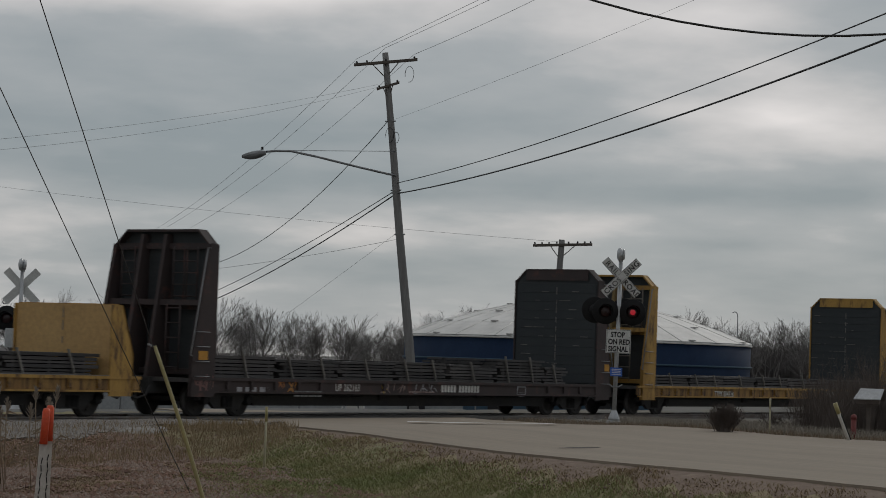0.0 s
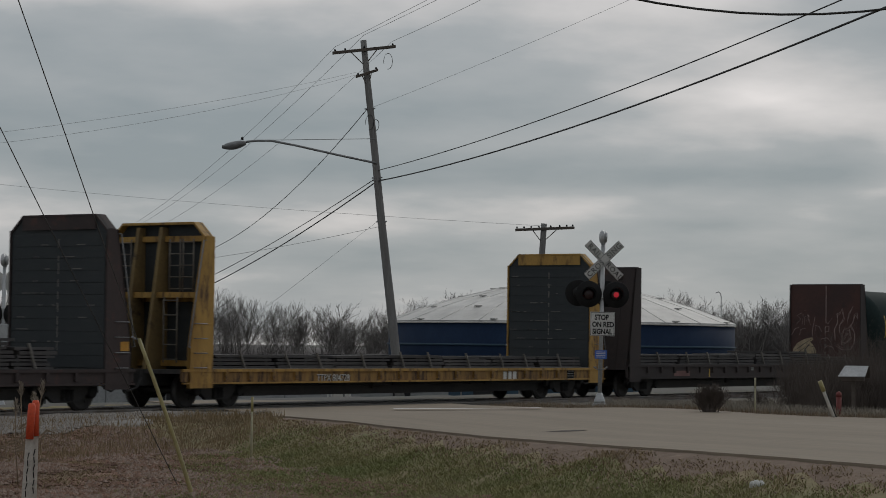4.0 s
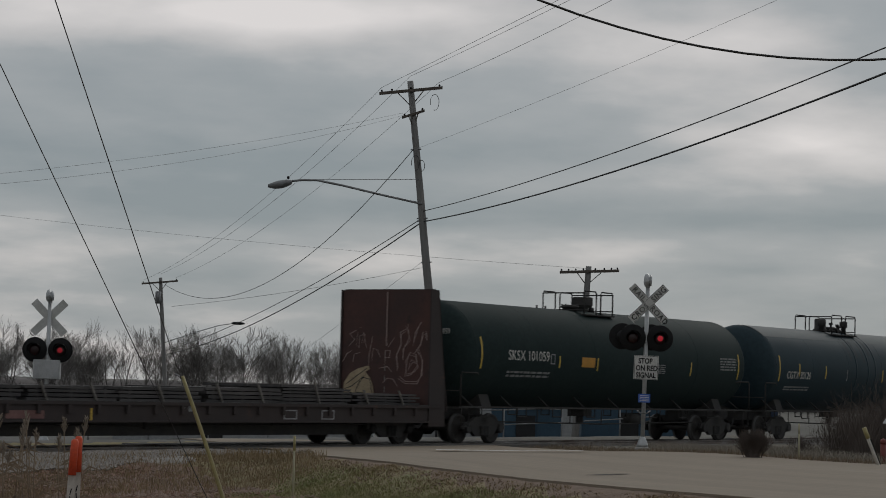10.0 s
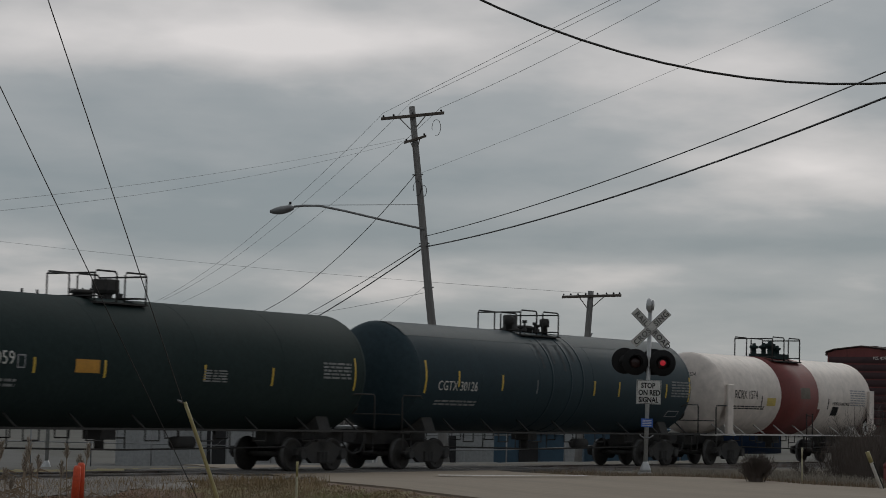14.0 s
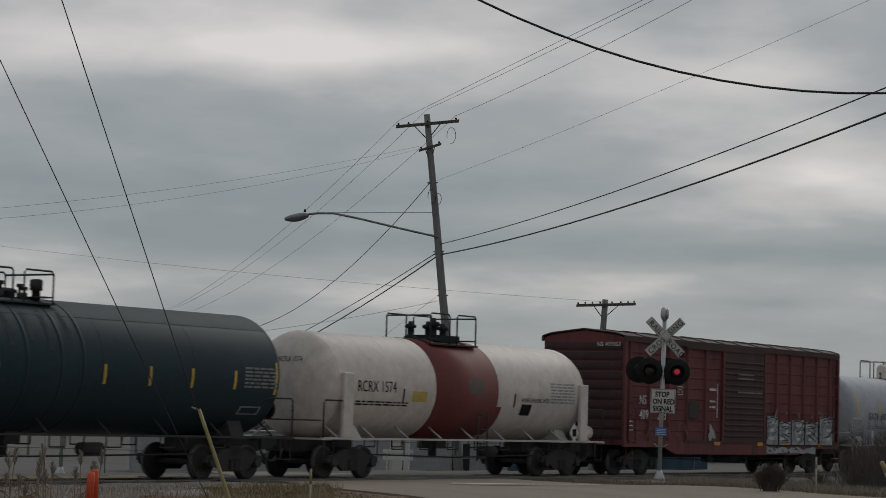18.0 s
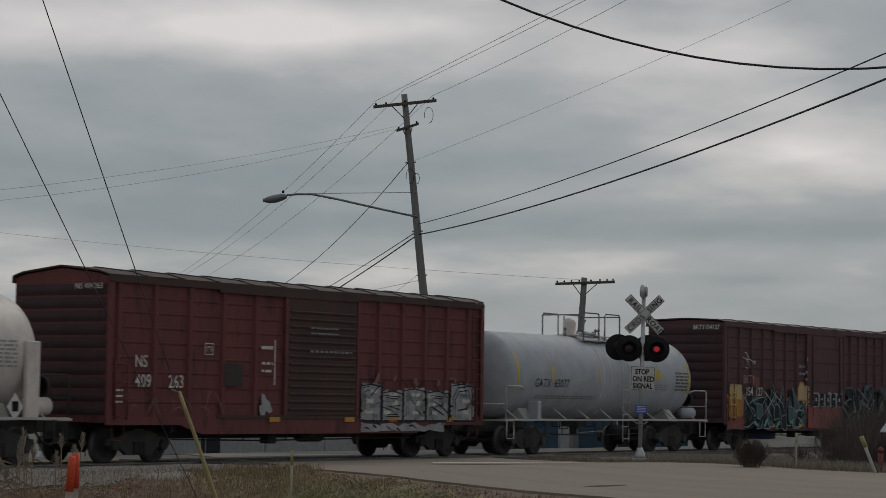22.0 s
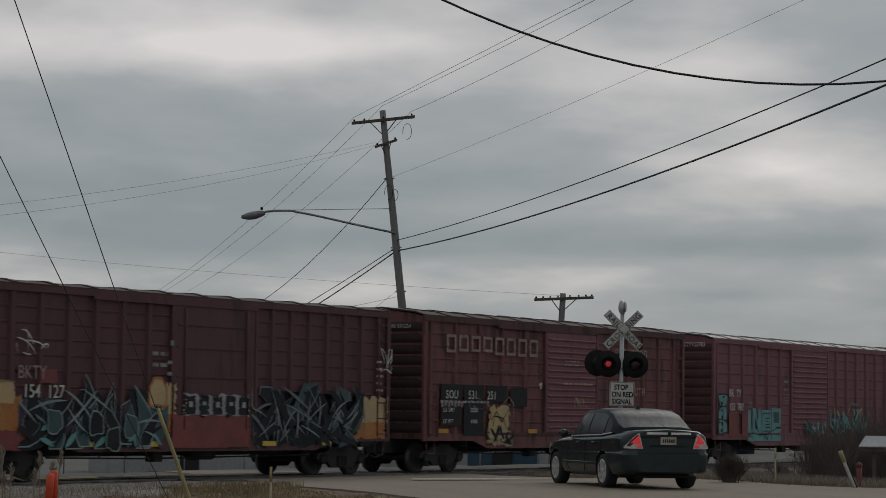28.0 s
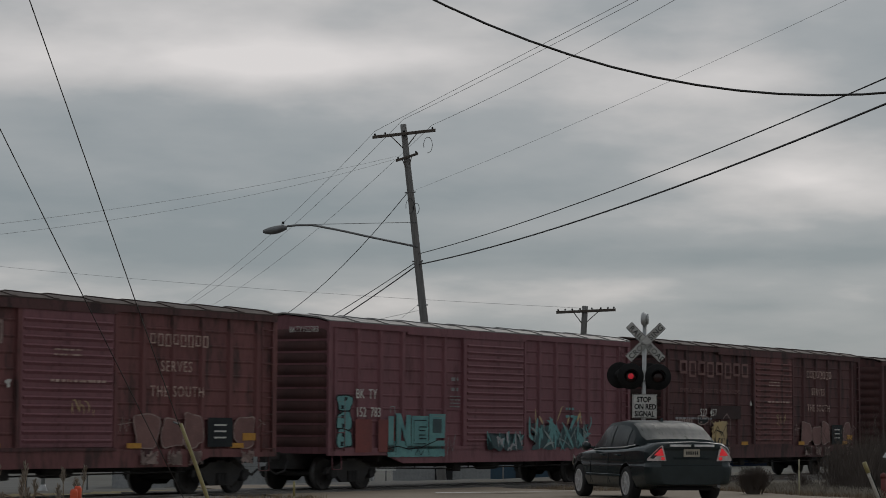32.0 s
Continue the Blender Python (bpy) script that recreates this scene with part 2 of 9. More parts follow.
M_orange = mat("orange_marker", (0.75, 0.1, 0.035), (0.6, 0.075, 0.03), 0.55, 0, 6, 30)
M_markw = mat("marker_white", (0.6, 0.57, 0.52), (0.45, 0.42, 0.38), 0.7, 0, 5, 30, (0.3, 0.25, 0.2), 0.3)
M_yelg = mat("yellow_guard", (0.36, 0.31, 0.135), (0.3, 0.26, 0.115), 0.5, 0, 4, 25, (0.2, 0.17, 0.08), 0.2)
M_stake = mat("pale_stake", (0.38, 0.35, 0.2), (0.43, 0.41, 0.33), 0.7)
M_conc = mat("concrete", (0.42, 0.41, 0.39), (0.33, 0.32, 0.3), 0.9, 0, 2, 20)

# rolling stock
RUST = (0.12, 0.055, 0.03)
M_under = mat("sooty_underframe", (0.052, 0.052, 0.053), (0.066, 0.063, 0.06), 0.88, 0.0, 2, 18, (0.09, 0.07, 0.056), 0.15, spec=0.25)
M_wheel = mat("wheel_steel", (0.05, 0.048, 0.047), (0.064, 0.06, 0.057), 0.8, 0.0, 4, 30, spec=0.25)
M_tread = mat("polished_tread", (0.12, 0.12, 0.12), (0.08, 0.08, 0.08), 0.5, 0.6, 6, 30)
M_rustw = mat("rusty_bulkhead_sheet", (0.09, 0.042, 0.036), (0.06, 0.034, 0.032), 0.8, 0, 0.7, 9, (0.035, 0.025, 0.024), 0.35)
M_streak = mat("grey_spill_streak", (0.075, 0.085, 0.092), (0.045, 0.054, 0.06), 0.8, 0, 2, 12, (0.026, 0.038, 0.045), 0.45, 0.03, stretch=(3, 1, 0.5), spec=0.15)
M_yelcar = mat("yellow_car_paint", (0.5, 0.3, 0.075), (0.38, 0.215, 0.052), 0.7, 0, 1.3, 12, (0.1, 0.055, 0.03), 0.5, stretch=(1.4, 1.4, 0.4))
M_ysill = mat("rust_streaked_yellow_sill", (0.38, 0.225, 0.07), (0.25, 0.14, 0.05), 0.8, 0, 1.1, 10, (0.06, 0.036, 0.026), 0.58, stretch=(2.5, 1, 0.35))
M_darkcar = mat("black_brown_car_paint", (0.064, 0.046, 0.045), (0.048, 0.037, 0.037), 0.8, 0, 0.8, 12, (0.11, 0.05, 0.042), 0.4)
# bulkhead braces: a darker, duller yellow than the side plates
M_rib = mat("dull_yellow_brace", (0.25, 0.175, 0.07), (0.18, 0.125, 0.055), 0.8, 0, 1.2, 12, (0.05, 0.035, 0.025), 0.35)
M_slate = mat("grey_bulkhead_lining", (0.034, 0.041, 0.046), (0.05, 0.055, 0.058), 0.8, 0, 0.7, 10, (0.08, 0.078, 0.07), 0.2, stretch=(1, 1, 3))
M_brown = mat("sooty_brown_paint", (0.05, 0.037, 0.036), (0.039, 0.032, 0.032), 0.8, 0, 0.6, 9, (0.1, 0.05, 0.035), 0.28)
M_board = mat("dark_lumber", (0.058, 0.056, 0.058), (0.095, 0.088, 0.086), 0.85, 0, 1.5, 18, stretch=(0.4, 3, 3), rand=0.3)
M_rung = mat("worn_rung_steel", (0.2, 0.18, 0.15), (0.12, 0.1, 0.085), 0.7, 0, 4, 20)
M_strap = mat("pale_stake_wood", (0.24, 0.225, 0.205), (0.16, 0.15, 0.137), 0.8)
M_tankb = mat("black_tank_paint", (0.025, 0.039, 0.039), (0.03, 0.044, 0.044), 0.7, 0, 0.5, 7, (0.037, 0.048, 0.047), 0.12, 0.04, spec=0.06)
M_tankn = mat("blue_black_tank_paint", (0.025, 0.045, 0.056), (0.031, 0.052, 0.064), 0.55, 0, 0.5, 7, (0.044, 0.058, 0.066), 0.14, 0.04, spec=0.14)
M_ttop = mat("paler_tank_top", (0.05, 0.07, 0.08), (0.065, 0.085, 0.094), 0.6, 0, 0.6, 7, (0.04, 0.058, 0.068), 0.3, 0.03, spec=0.15)
M_tankw = mat("white_tank_paint", (0.7, 0.63, 0.58), (0.64, 0.57, 0.52), 0.5, 0, 0.4, 3, (0.42, 0.32, 0.25), 0.14, 0.05)
M_tankg = mat("pale_grey_tank_paint", (0.452, 0.475, 0.512), (0.432, 0.454, 0.49), 0.55, 0, 0.3, 1.5, (0.36, 0.365, 0.375), 0.06, 0.04, spec=0.15)
M_tankr = mat("red_band_paint", (0.2, 0.045, 0.04), (0.155, 0.035, 0.032), 0.6, 0, 0.8, 9, (0.1, 0.034, 0.028), 0.28, 0.05)
M_soot = mat("spilled_product_stain", (0.1, 0.085, 0.07), (0.18, 0.15, 0.12), 0.7)
M_ns = mat("oxide_red_boxcar", (0.18, 0.049, 0.048), (0.142, 0.04, 0.04), 0.78, 0, 0.7, 9, (0.065, 0.026, 0.025), 0.48, stretch=(1.8, 1.8, 0.4))
M_nsd = mat("sooty_oxide_door", (0.075, 0.04, 0.036), (0.058, 0.033, 0.03), 0.8, 0, 0.8, 9, (0.1, 0.045, 0.04), 0.3, stretch=(1.8, 1.8, 0.4))
M_bk = mat("dark_oxide_boxcar", (0.124, 0.053, 0.061), (0.097, 0.044, 0.051), 0.78, 0, 0.7, 9, (0.057, 0.031, 0.034), 0.45, stretch=(1.8, 1.8, 0.4))
M_so = mat("rusty_brown_boxcar", (0.212, 0.085, 0.085), (0.168, 0.069, 0.07), 0.82, 0, 0.7, 9, (0.067, 0.037, 0.036), 0.55, stretch=(1.8, 1.8, 0.4))
M_sod = mat("sooty_rust_boxcar", (0.13, 0.058, 0.058), (0.1, 0.045, 0.046), 0.82, 0, 0.7, 9, (0.045, 0.026, 0.026), 0.55, stretch=(1.8, 1.8, 0.4))
M_bk2 = mat("faded_red_boxcar", (0.24, 0.1, 0.117), (0.2, 0.084, 0.1), 0.72, 0, 0.6, 9, (0.11, 0.043, 0.049), 0.42, stretch=(1.8, 1.8, 0.4))
# boxcar ends: the shade between coupled cars is put into these darker colours
M_end = mat("shaded_boxcar_end", (0.105, 0.046, 0.045), (0.078, 0.036, 0.035), 0.8, 0, 1.2, 10, (0.045, 0.025, 0.024), 0.35)
M_endb = mat("shaded_maroon_boxcar_end", (0.065, 0.033, 0.037), (0.05, 0.028, 0.031), 0.85, 0, 1.2, 10, (0.035, 0.021, 0.022), 0.4)
M_endd = mat("end_shade_and_panel_black", (0.05, 0.026, 0.026), (0.036, 0.021, 0.021), 0.85, 0, 1.2, 10, (0.025, 0.016, 0.016), 0.4)
M_bend = mat("boxcar_roof_tar", (0.05, 0.03, 0.026), (0.075, 0.05, 0.042), 0.75, 0.1, 1, 12, (0.16, 0.15, 0.14), 0.2)
M_galv = mat("galvanised_roof", (0.3, 0.3, 0.3), (0.18, 0.17, 0.165), 0.5, 0.5, 0.7, 10, (0.1, 0.06, 0.05), 0.35)
M_let = mat("white_lettering", (0.7, 0.69, 0.66), (0.54, 0.53, 0.5), 0.7, 0, 3, 25, (0.2, 0.13, 0.11), 0.2, 0)
M_stn = mat("grey_stencil_paint", (0.3, 0.31, 0.31), (0.18, 0.185, 0.185), 0.7, 0, 5, 25, (0.05, 0.055, 0.055), 0.35, 0)
M_letw = mat("worn_lettering", (0.58, 0.43, 0.37), (0.42, 0.3, 0.26), 0.8, 0, 2.2, 18, (0.2, 0.08, 0.076), 0.55, 0)
M_letb = mat("black_lettering", (0.02, 0.02, 0.022), None, 0.85, bump=0, spec=0.12)
M_ystr = mat("yellow_reflector", (0.72, 0.5, 0.06), (0.6, 0.4, 0.05), 0.5)
M_ypale = mat("faded_yellow_decal", (0.6, 0.46, 0.1), (0.5, 0.38, 0.1), 0.6, 0, 4, 20, (0.25, 0.2, 0.08), 0.3)
M_ydec = mat("amber_decal", (0.6, 0.3, 0.04), (0.5, 0.24, 0.03), 0.6)
M_gal = mat("ladder_steel_white", (0.6, 0.59, 0.57), (0.48, 0.47, 0.45), 0.6)
M_gc = mat("graffiti_teal", (0.1, 0.27, 0.28), (0.15, 0.36, 0.36), 0.6, 0, 2, 14, (0.06, 0.15, 0.15), 0.25, 0)
M_gl = mat("graffiti_pale_teal", (0.31, 0.38, 0.375), (0.19, 0.25, 0.25), 0.6, bump=0)
M_gdt = mat("graffiti_dark_teal", (0.03, 0.065, 0.075), (0.05, 0.1, 0.11), 0.6, 0, 2, 14, bump=0)
M_gbl = mat("graffiti_silver_blue", (0.17, 0.2, 0.22), (0.1, 0.125, 0.145), 0.6, bump=0)
M_gdp = mat("graffiti_dark_purple", (0.05, 0.03, 0.055), (0.08, 0.045, 0.08), 0.8, bump=0)
M_gd = mat("graffiti_dark", (0.026, 0.03, 0.034), (0.036, 0.042, 0.046), 0.85, bump=0, spec=0.15)
M_go = mat("graffiti_orange", (0.4, 0.12, 0.03), (0.42, 0.2, 0.05), 0.6, 0, 1.5, 12, bump=0)
M_gy = mat("graffiti_cream", (0.55, 0.4, 0.18), (0.45, 0.34, 0.2), 0.6, bump=0)
M_gyp = mat("graffiti_faded_cream", (0.46, 0.37, 0.24), (0.32, 0.25, 0.16), 0.7, 0, 3, 18, (0.13, 0.07, 0.058), 0.42, 0)
M_gr = mat("graffiti_red", (0.24, 0.055, 0.048), (0.17, 0.042, 0.04), 0.6, bump=0)
M_gs = mat("graffiti_silver", (0.4, 0.4, 0.42), (0.27, 0.27, 0.285), 0.55, 0, 2, 16, (0.13, 0.1, 0.1), 0.35, 0)
M_pan = mat("dark_stencil_panel", (0.032, 0.038, 0.04), (0.04, 0.042, 0.043), 0.8, 0, 2, 14, bump=0, spec=0.15)
M_gpe = mat("graffiti_pale_pink", (0.38, 0.29, 0.265), (0.25, 0.175, 0.16), 0.75, 0, 3, 16, (0.15, 0.07, 0.065), 0.45, 0)
M_gp = mat("graffiti_pink", (0.24, 0.13, 0.12), (0.17, 0.085, 0.08), 0.75, bump=0)
# far things
M_dome = mat("pale_dome_panels", (0.76, 0.742, 0.715), (0.7, 0.682, 0.655), 0.6, 0.0, 0.12, 0.6, bump=0, rand=0.04)
M_tblue = mat("blue_tank_wall", (0.012, 0.026, 0.062), (0.016, 0.034, 0.075), 0.75, 0, 0.4, 6, spec=0.15)
M_bark = mat("bare_bark", (0.135, 0.125, 0.12), (0.2, 0.185, 0.178), 0.95, 0, 1.5, 8, rand=0.3, bump=0)
M_brush = mat("bare_brush", (0.125, 0.115, 0.112), (0.175, 0.16, 0.156), 0.95, 0, 0.8, 6, bump=0)
M_bush = mat("dark_twigs", (0.105, 0.086, 0.076), (0.15, 0.124, 0.11), 0.95, 0, 2, 9, bump=0)
M_wallg = mat("pale_shed_wall", (0.36, 0.37, 0.38), (0.3, 0.31, 0.31), 0.8, 0, 0.5, 6)
M_pump = mat("weathered_white_roof", (0.5, 0.49, 0.475), (0.43, 0.42, 0.405), 0.8, 0, 0.6, 5, bump=0.05)
M_wallb = mat("blue_shed_wall", (0.03, 0.07, 0.11), (0.04, 0.085, 0.13), 0.7, 0, 0.5, 6)
M_roofm = mat("grey_sheet_roof", (0.3, 0.31, 0.32), (0.24, 0.25, 0.26), 0.6, 0.2)
M_dark = mat("dark_opening", (0.02, 0.02, 0.022), None, 0.8)
# automobile
M_car = mat("dark_green_grey_car_paint", (0.023, 0.034, 0.037), (0.027, 0.039, 0.042), 0.18, 0.1, 0.6, 3, bump=0, spec=0.45)
M_sglass = mat("grey_side_glass", (0.06, 0.067, 0.068), (0.035, 0.04, 0.042), 0.2, 0, 1.2, 3, bump=0, spec=0.12)
M_glass = mat("tinted_glass", (0.02, 0.024, 0.026), (0.045, 0.052, 0.055), 0.14, 0, 1.6, 5, bump=0, spec=0.08)
# the sky's reflection is put into the rear window's colour as pale streaks
M_rglass = mat("rear_glass_sky_streaks", (0.03, 0.036, 0.036), (0.11, 0.12, 0.122), 0.3, 0, 1.3, 3, bump=0, spec=0.06, stretch=(0.6, 3, 1))
M_chrome = mat("bright_trim", (0.92, 0.92, 0.92), None, 0.4, 0.0, 3, 9, bump=0)
M_carroof = mat("dark_roof_paint", (0.02, 0.029, 0.032), (0.023, 0.033, 0.036), 0.4, 0.0, 0.6, 3, bump=0, spec=0.08)
M_tyre = mat("tyre_rubber", (0.024, 0.024, 0.025), (0.032, 0.032, 0.032), 0.85)
M_alloy = mat("alloy_wheel", (0.66, 0.66, 0.66), (0.54, 0.54, 0.55), 0.4, 0.2, 6, 20)
M_tail = mat("lit_tail_lens", (0.32, 0.014, 0.022), (0.4, 0.018, 0.03), 0.25, emit=(1.0, 0.05, 0.06, 0.28), bump=0)
M_tailw = mat("clear_tail_lens", (0.72, 0.64, 0.62), (0.6, 0.53, 0.52), 0.25, bump=0)
M_plate = mat("plate_beige", (0.5, 0.46, 0.38), None, 0.5, bump=0)


# ---- mesh helpers ----
def V(*a):
    return Vector(a)


def box(bm, x0, x1, y0, y1, z0, z1):
    v = [bm.verts.new((x, y, z)) for x in (x0, x1) for y in (y0, y1) for z in (z0, z1)]
    for f in ((0, 1, 3, 2), (4, 6, 7, 5), (0, 4, 5, 1), (2, 3, 7, 6), (0, 2, 6, 4), (1, 5, 7, 3)):
        bm.faces.new([v[i] for i in f])
    return v


def prism(bm, pts, d):
    """A flat outline pts pushed along the vector d."""
    d = Vector(d)
    a = [bm.verts.new(p) for p in pts]
    b = [bm.verts.new(Vector(p) + d) for p in pts]
    n = len(pts)
    bm.faces.new(a), bm.faces.new(b[::-1])
    for i in range(n):
        bm.faces.new((a[i], b[i], b[(i + 1) % n], a[(i + 1) % n]))


def ring(bm, c, ax, r, n, up=None):
    ax = Vector(ax).normalized()
    u = ax.orthogonal().normalized() if abs(ax.z) > 0.95 or up is None and abs(ax.z) > 0.9 else ax.cross(V(0, 0, 1)).normalized()
    w = ax.cross(u)
    return [bm.verts.new(Vector(c) + r * (math.cos(2 * math.pi * i / n) * u + math.sin(2 * math.pi * i / n) * w)) for i in range(n)]


def bridge(bm, a, b, smooth=True):
    n = len(a)
    for i in range(n):
        f = bm.faces.new((a[i], a[(i + 1) % n], b[(i + 1) % n], b[i]))
        f.smooth = smooth


def rod(bm, p0, p1, r0, r1=None, n=8, caps=True):
    r1 = r0 if r1 is None else r1
    ax = Vector(p1) - Vector(p0)
    a, b = ring(bm, p0, ax, r0, n), ring(bm, p1, ax, r1, n)
    bridge(bm, a, b)
    if caps:
        bm.faces.new(a[::-1]), bm.faces.new(b)


def pipe(bm, pts, r, n=6):
    pts = [Vector(p) for p in pts]
    prev = None
    for i, p in enumerate(pts):
        ax = pts[min(i + 1, len(pts) - 1)] - pts[max(i - 1, 0)]
        cur = ring(bm, p, ax, r, n)
        if prev:
            bridge(bm, prev, cur)
        else:
            bm.faces.new(cur[::-1])
        prev = cur
    bm.faces.new(prev)


def turn(bm, prof, n=32, axis="x", c=(0, 0, 0), caps=True):
    """A profile of (along, radius) turned about an axis through c."""
    rings = []
    for a, r in prof:
        row = []
        for i in range(n):
            t = 2 * math.pi * i / n
            q = (a, r * math.cos(t), r * math.sin(t)) if axis == "x" else (r * math.cos(t), a, r * math.sin(t)) if axis == "y" else (r * math.cos(t), r * math.sin(t), a)
            row.append(bm.verts.new(Vector(q) + Vector(c)))
        rings.append(row)
    for a, b in zip(rings, rings[1:]):
        bridge(bm, a, b)
    if not caps:
        bridge(bm, rings[-1], rings[0])
        return
    if prof[0][1] > 1e-4:
        bm.faces.new(rings[0][::-1])
    if prof[-1][1] > 1e-4:
        bm.faces.new(rings[-1])


def finish(name, bm, material, bevel=0.0):
    if bevel:
        bmesh.ops.bevel(bm, geom=list(bm.edges), offset=bevel, segments=1, affect="EDGES", clamp_overlap=True)
    bmesh.ops.recalc_face_normals(bm, faces=list(bm.faces))
    me = bpy.data.meshes.new(name)
    bm.to_mesh(me)
    bm.free()
    for m in material if isinstance(material, (list, tuple)) else (material,):
        me.materials.append(m)
    return me


def part(name, bm, material, parent, label="", bevel=0.0, m=None):
    """One mesh under a thing or a part."""
    me = bm if isinstance(bm, bpy.types.Mesh) else finish(name, bm, material, bevel)
    ob = new(name, me)
    ob.parent = parent
    if m is not None:
        ob.matrix_basis = m
    return tagged(ob, label)


def thing(name, label, category, m=None, group="", kind=""):
    ob = new(name)
    ob.empty_display_size = 0.3
    if m is not None:
        ob.matrix_basis = m
    return tagged(ob, label, category, group, kind)


def solid(name, bm, material, label, category, m=None, group="", kind="", bevel=0.0):
    ob = new(name, bm if isinstance(bm, bpy.types.Mesh) else finish(name, bm, material, bevel))
    if m is not None:
        ob.matrix_basis = m
    return tagged(ob, label, category, group, kind)


def letters(text, size, material, parent, m, name="lettering", label="", space=1.0, squeeze=1.0, bold=0.0):
    cu = bpy.data.curves.new("lettering", "FONT")
    cu.body, cu.size, cu.space_character, cu.extrude = text, size, space, 0.002
    cu.resolution_u, cu.offset = 3, bold * size
    ob = bpy.data.objects.new("lettering", cu)
    me = bpy.data.meshes.new_from_object(ob)
    bpy.data.objects.remove(ob)
    me.transform(Matrix.Diagonal((squeeze, 1, 1, 1)))
    me.materials.clear()
    me.materials.append(material)
    return part(name, me, material, parent, label, m=m)


def bm_():
    return bmesh.new()

M_ply = mat("yellow_plywood", (0.58, 0.37, 0.155), (0.5, 0.31, 0.125), 0.75, 0, 0.6, 9, (0.3, 0.18, 0.07), 0.15)


# ---- plan: track line, road line, heights ----
TH = 56.54
U, NV, DC = V(math.cos(radians(TH)), math.sin(radians(TH)), 0), V(-math.sin(radians(TH)), math.cos(radians(TH)), 0), 37.03
RD, RN, RA = V(-0.35, 0.937, 0), V(0.937, 0.35, 0), 14.38   # road: along, across, near edge
ROAD_W = 10.0


def smooth(t):
    t = min(1.0, max(0.0, t))
    return t * t * (3 - 2 * t)


def track(s, y=0.0, z=0.0):
    return U * s + NV * (DC + y) + V(0, 0, z)


def gh(x, y):
    p = V(x, y, 0)
    q, a = DC - NV.dot(p), RN.dot(p) - RA
    if q > 0:
        z = -0.05 + 0.33 * smooth((q - 2.5) / 11.5) + 0.14 * smooth((q - 18) / 11) - 0.06 * smooth(a / 10) * smooth((q - 4) / 5) * smooth((21 - q) / 5)
    else:
        z = -0.05 - 1.3 * smooth((-q - 4) / 16)
    if q > 0 and a < -1.4:
        z -= 0.5 * smooth((-a - 1.4) / 2.6) * smooth((q - 6) / 6)
    if q > 0 and a > 10.5:
        z -= 0.1 * smooth((a - 10.5) / 3) * smooth((q - 5) / 5)
    return z


def near_edge(b):
    """Near edge of the road, across its line, at b metres along it; the corner at the crossing is cut off."""
    r = ((31, -1.45), (40, -1.42), (44, -0.92), (47, 0.25), (50, 1.2), (56, 1.6))
    if b <= r[0][0]:
        return r[0][1]
    for (b0, a0), (b1, a1) in zip(r, r[1:]):
        if b <= b1:
            return a0 + (a1 - a0) * (b - b0) / (b1 - b0)
    return r[-1][1]


def off_road(x, y):
    """Metres from the near edge of the road towards the verge."""
    p = V(x, y, 0)
    return near_edge(RD.dot(p)) - (RN.dot(p) - RA)


def soil_edge(x, y, q):
    """Where the bare soil beside the road gives way to turf; it widens away from the track."""
    return near_edge(RD.dot(V(x, y, 0))) - 0.3 - 0.04 * min(12.0, max(0.0, q - 11)) + 0.6 * noise.noise(V(x * 0.8, y * 0.8, 8))


def on(x, y, dz=0.0):
    return V(x, y, gh(x, y) + dz)


def road_pt(a, b, dz=0.0):
    p = RN * (RA + a) + RD * b
    return on(p.x, p.y, dz)


def grown(lo, hi, step, far_lo, far_hi):
    mid = [lo + step * i for i in range(int((hi - lo) / step) + 1)]
    a, w = [], step
    v = lo
    while v > far_lo:
        w *= 1.35
        v -= w
        a.append(v)
    b, w, v = [], step, mid[-1]
    while v < far_hi:
        w *= 1.35
        v += w
        b.append(v)
    return a[::-1] + mid + b


def make_ground():
    xs, ys = grown(-17, 19, 0.4, -3500, 3500), grown(17, 70, 0.45, -3000, 4500)
    verts, nx = [], len(xs)
    for y in ys:
        for x in xs:
            z = gh(x, y)
            p = V(x, y, 0)
            a, q = RN.dot(p) - RA, DC - NV.dot(p)
            if abs(x) < 40 and 10 < y < 80 and (a < -0.6 or a > 10.6) and abs(q) > 3:
                z += (0.05 * noise.noise(V(x * 0.6, y * 0.6, 0)) + 0.035 * noise.noise(V(x * 1.9, y * 1.9, 3))) * (smooth((-a - 1.7) / 1.2) if a < 0 else smooth((a - 10.6) / 1.5))
            z -= 0.35 * smooth((3.0 - abs(q)) / 0.8)      # room for the ballast
            verts.append((x, y, z))
    faces = [(j * nx + i, j * nx + i + 1, (j + 1) * nx + i + 1, (j + 1) * nx + i) for j in range(len(ys) - 1) for i in range(nx - 1)]
    me = bpy.data.meshes.new("ground")
    me.from_pydata(verts, [], faces)
    for m in (M_ground, M_yard, M_verge, M_dry, M_shoulder):
        me.materials.append(m)
    for p in me.polygons:
        p.use_smooth = True
        q, a = DC - NV.dot(p.center), RN.dot(p.center) - RA
        lim = -3.4 - 1.2 * noise.noise(V(q * 0.5, 4, 0)) - 0.16 * (q - 7)      # the bare ditch bank
        p.material_index = 1 if q < -3.2 else 2 if a > 10.2 else 4 if soil_edge(p.center.x, p.center.y, q) < a < 6 and q > 0 else 3 if 0 < q < 27 and a < lim else 0
    tagged(new("ground", me), "rough winter turf beside the road and the track", "ground", kind="structure")


make_ground()


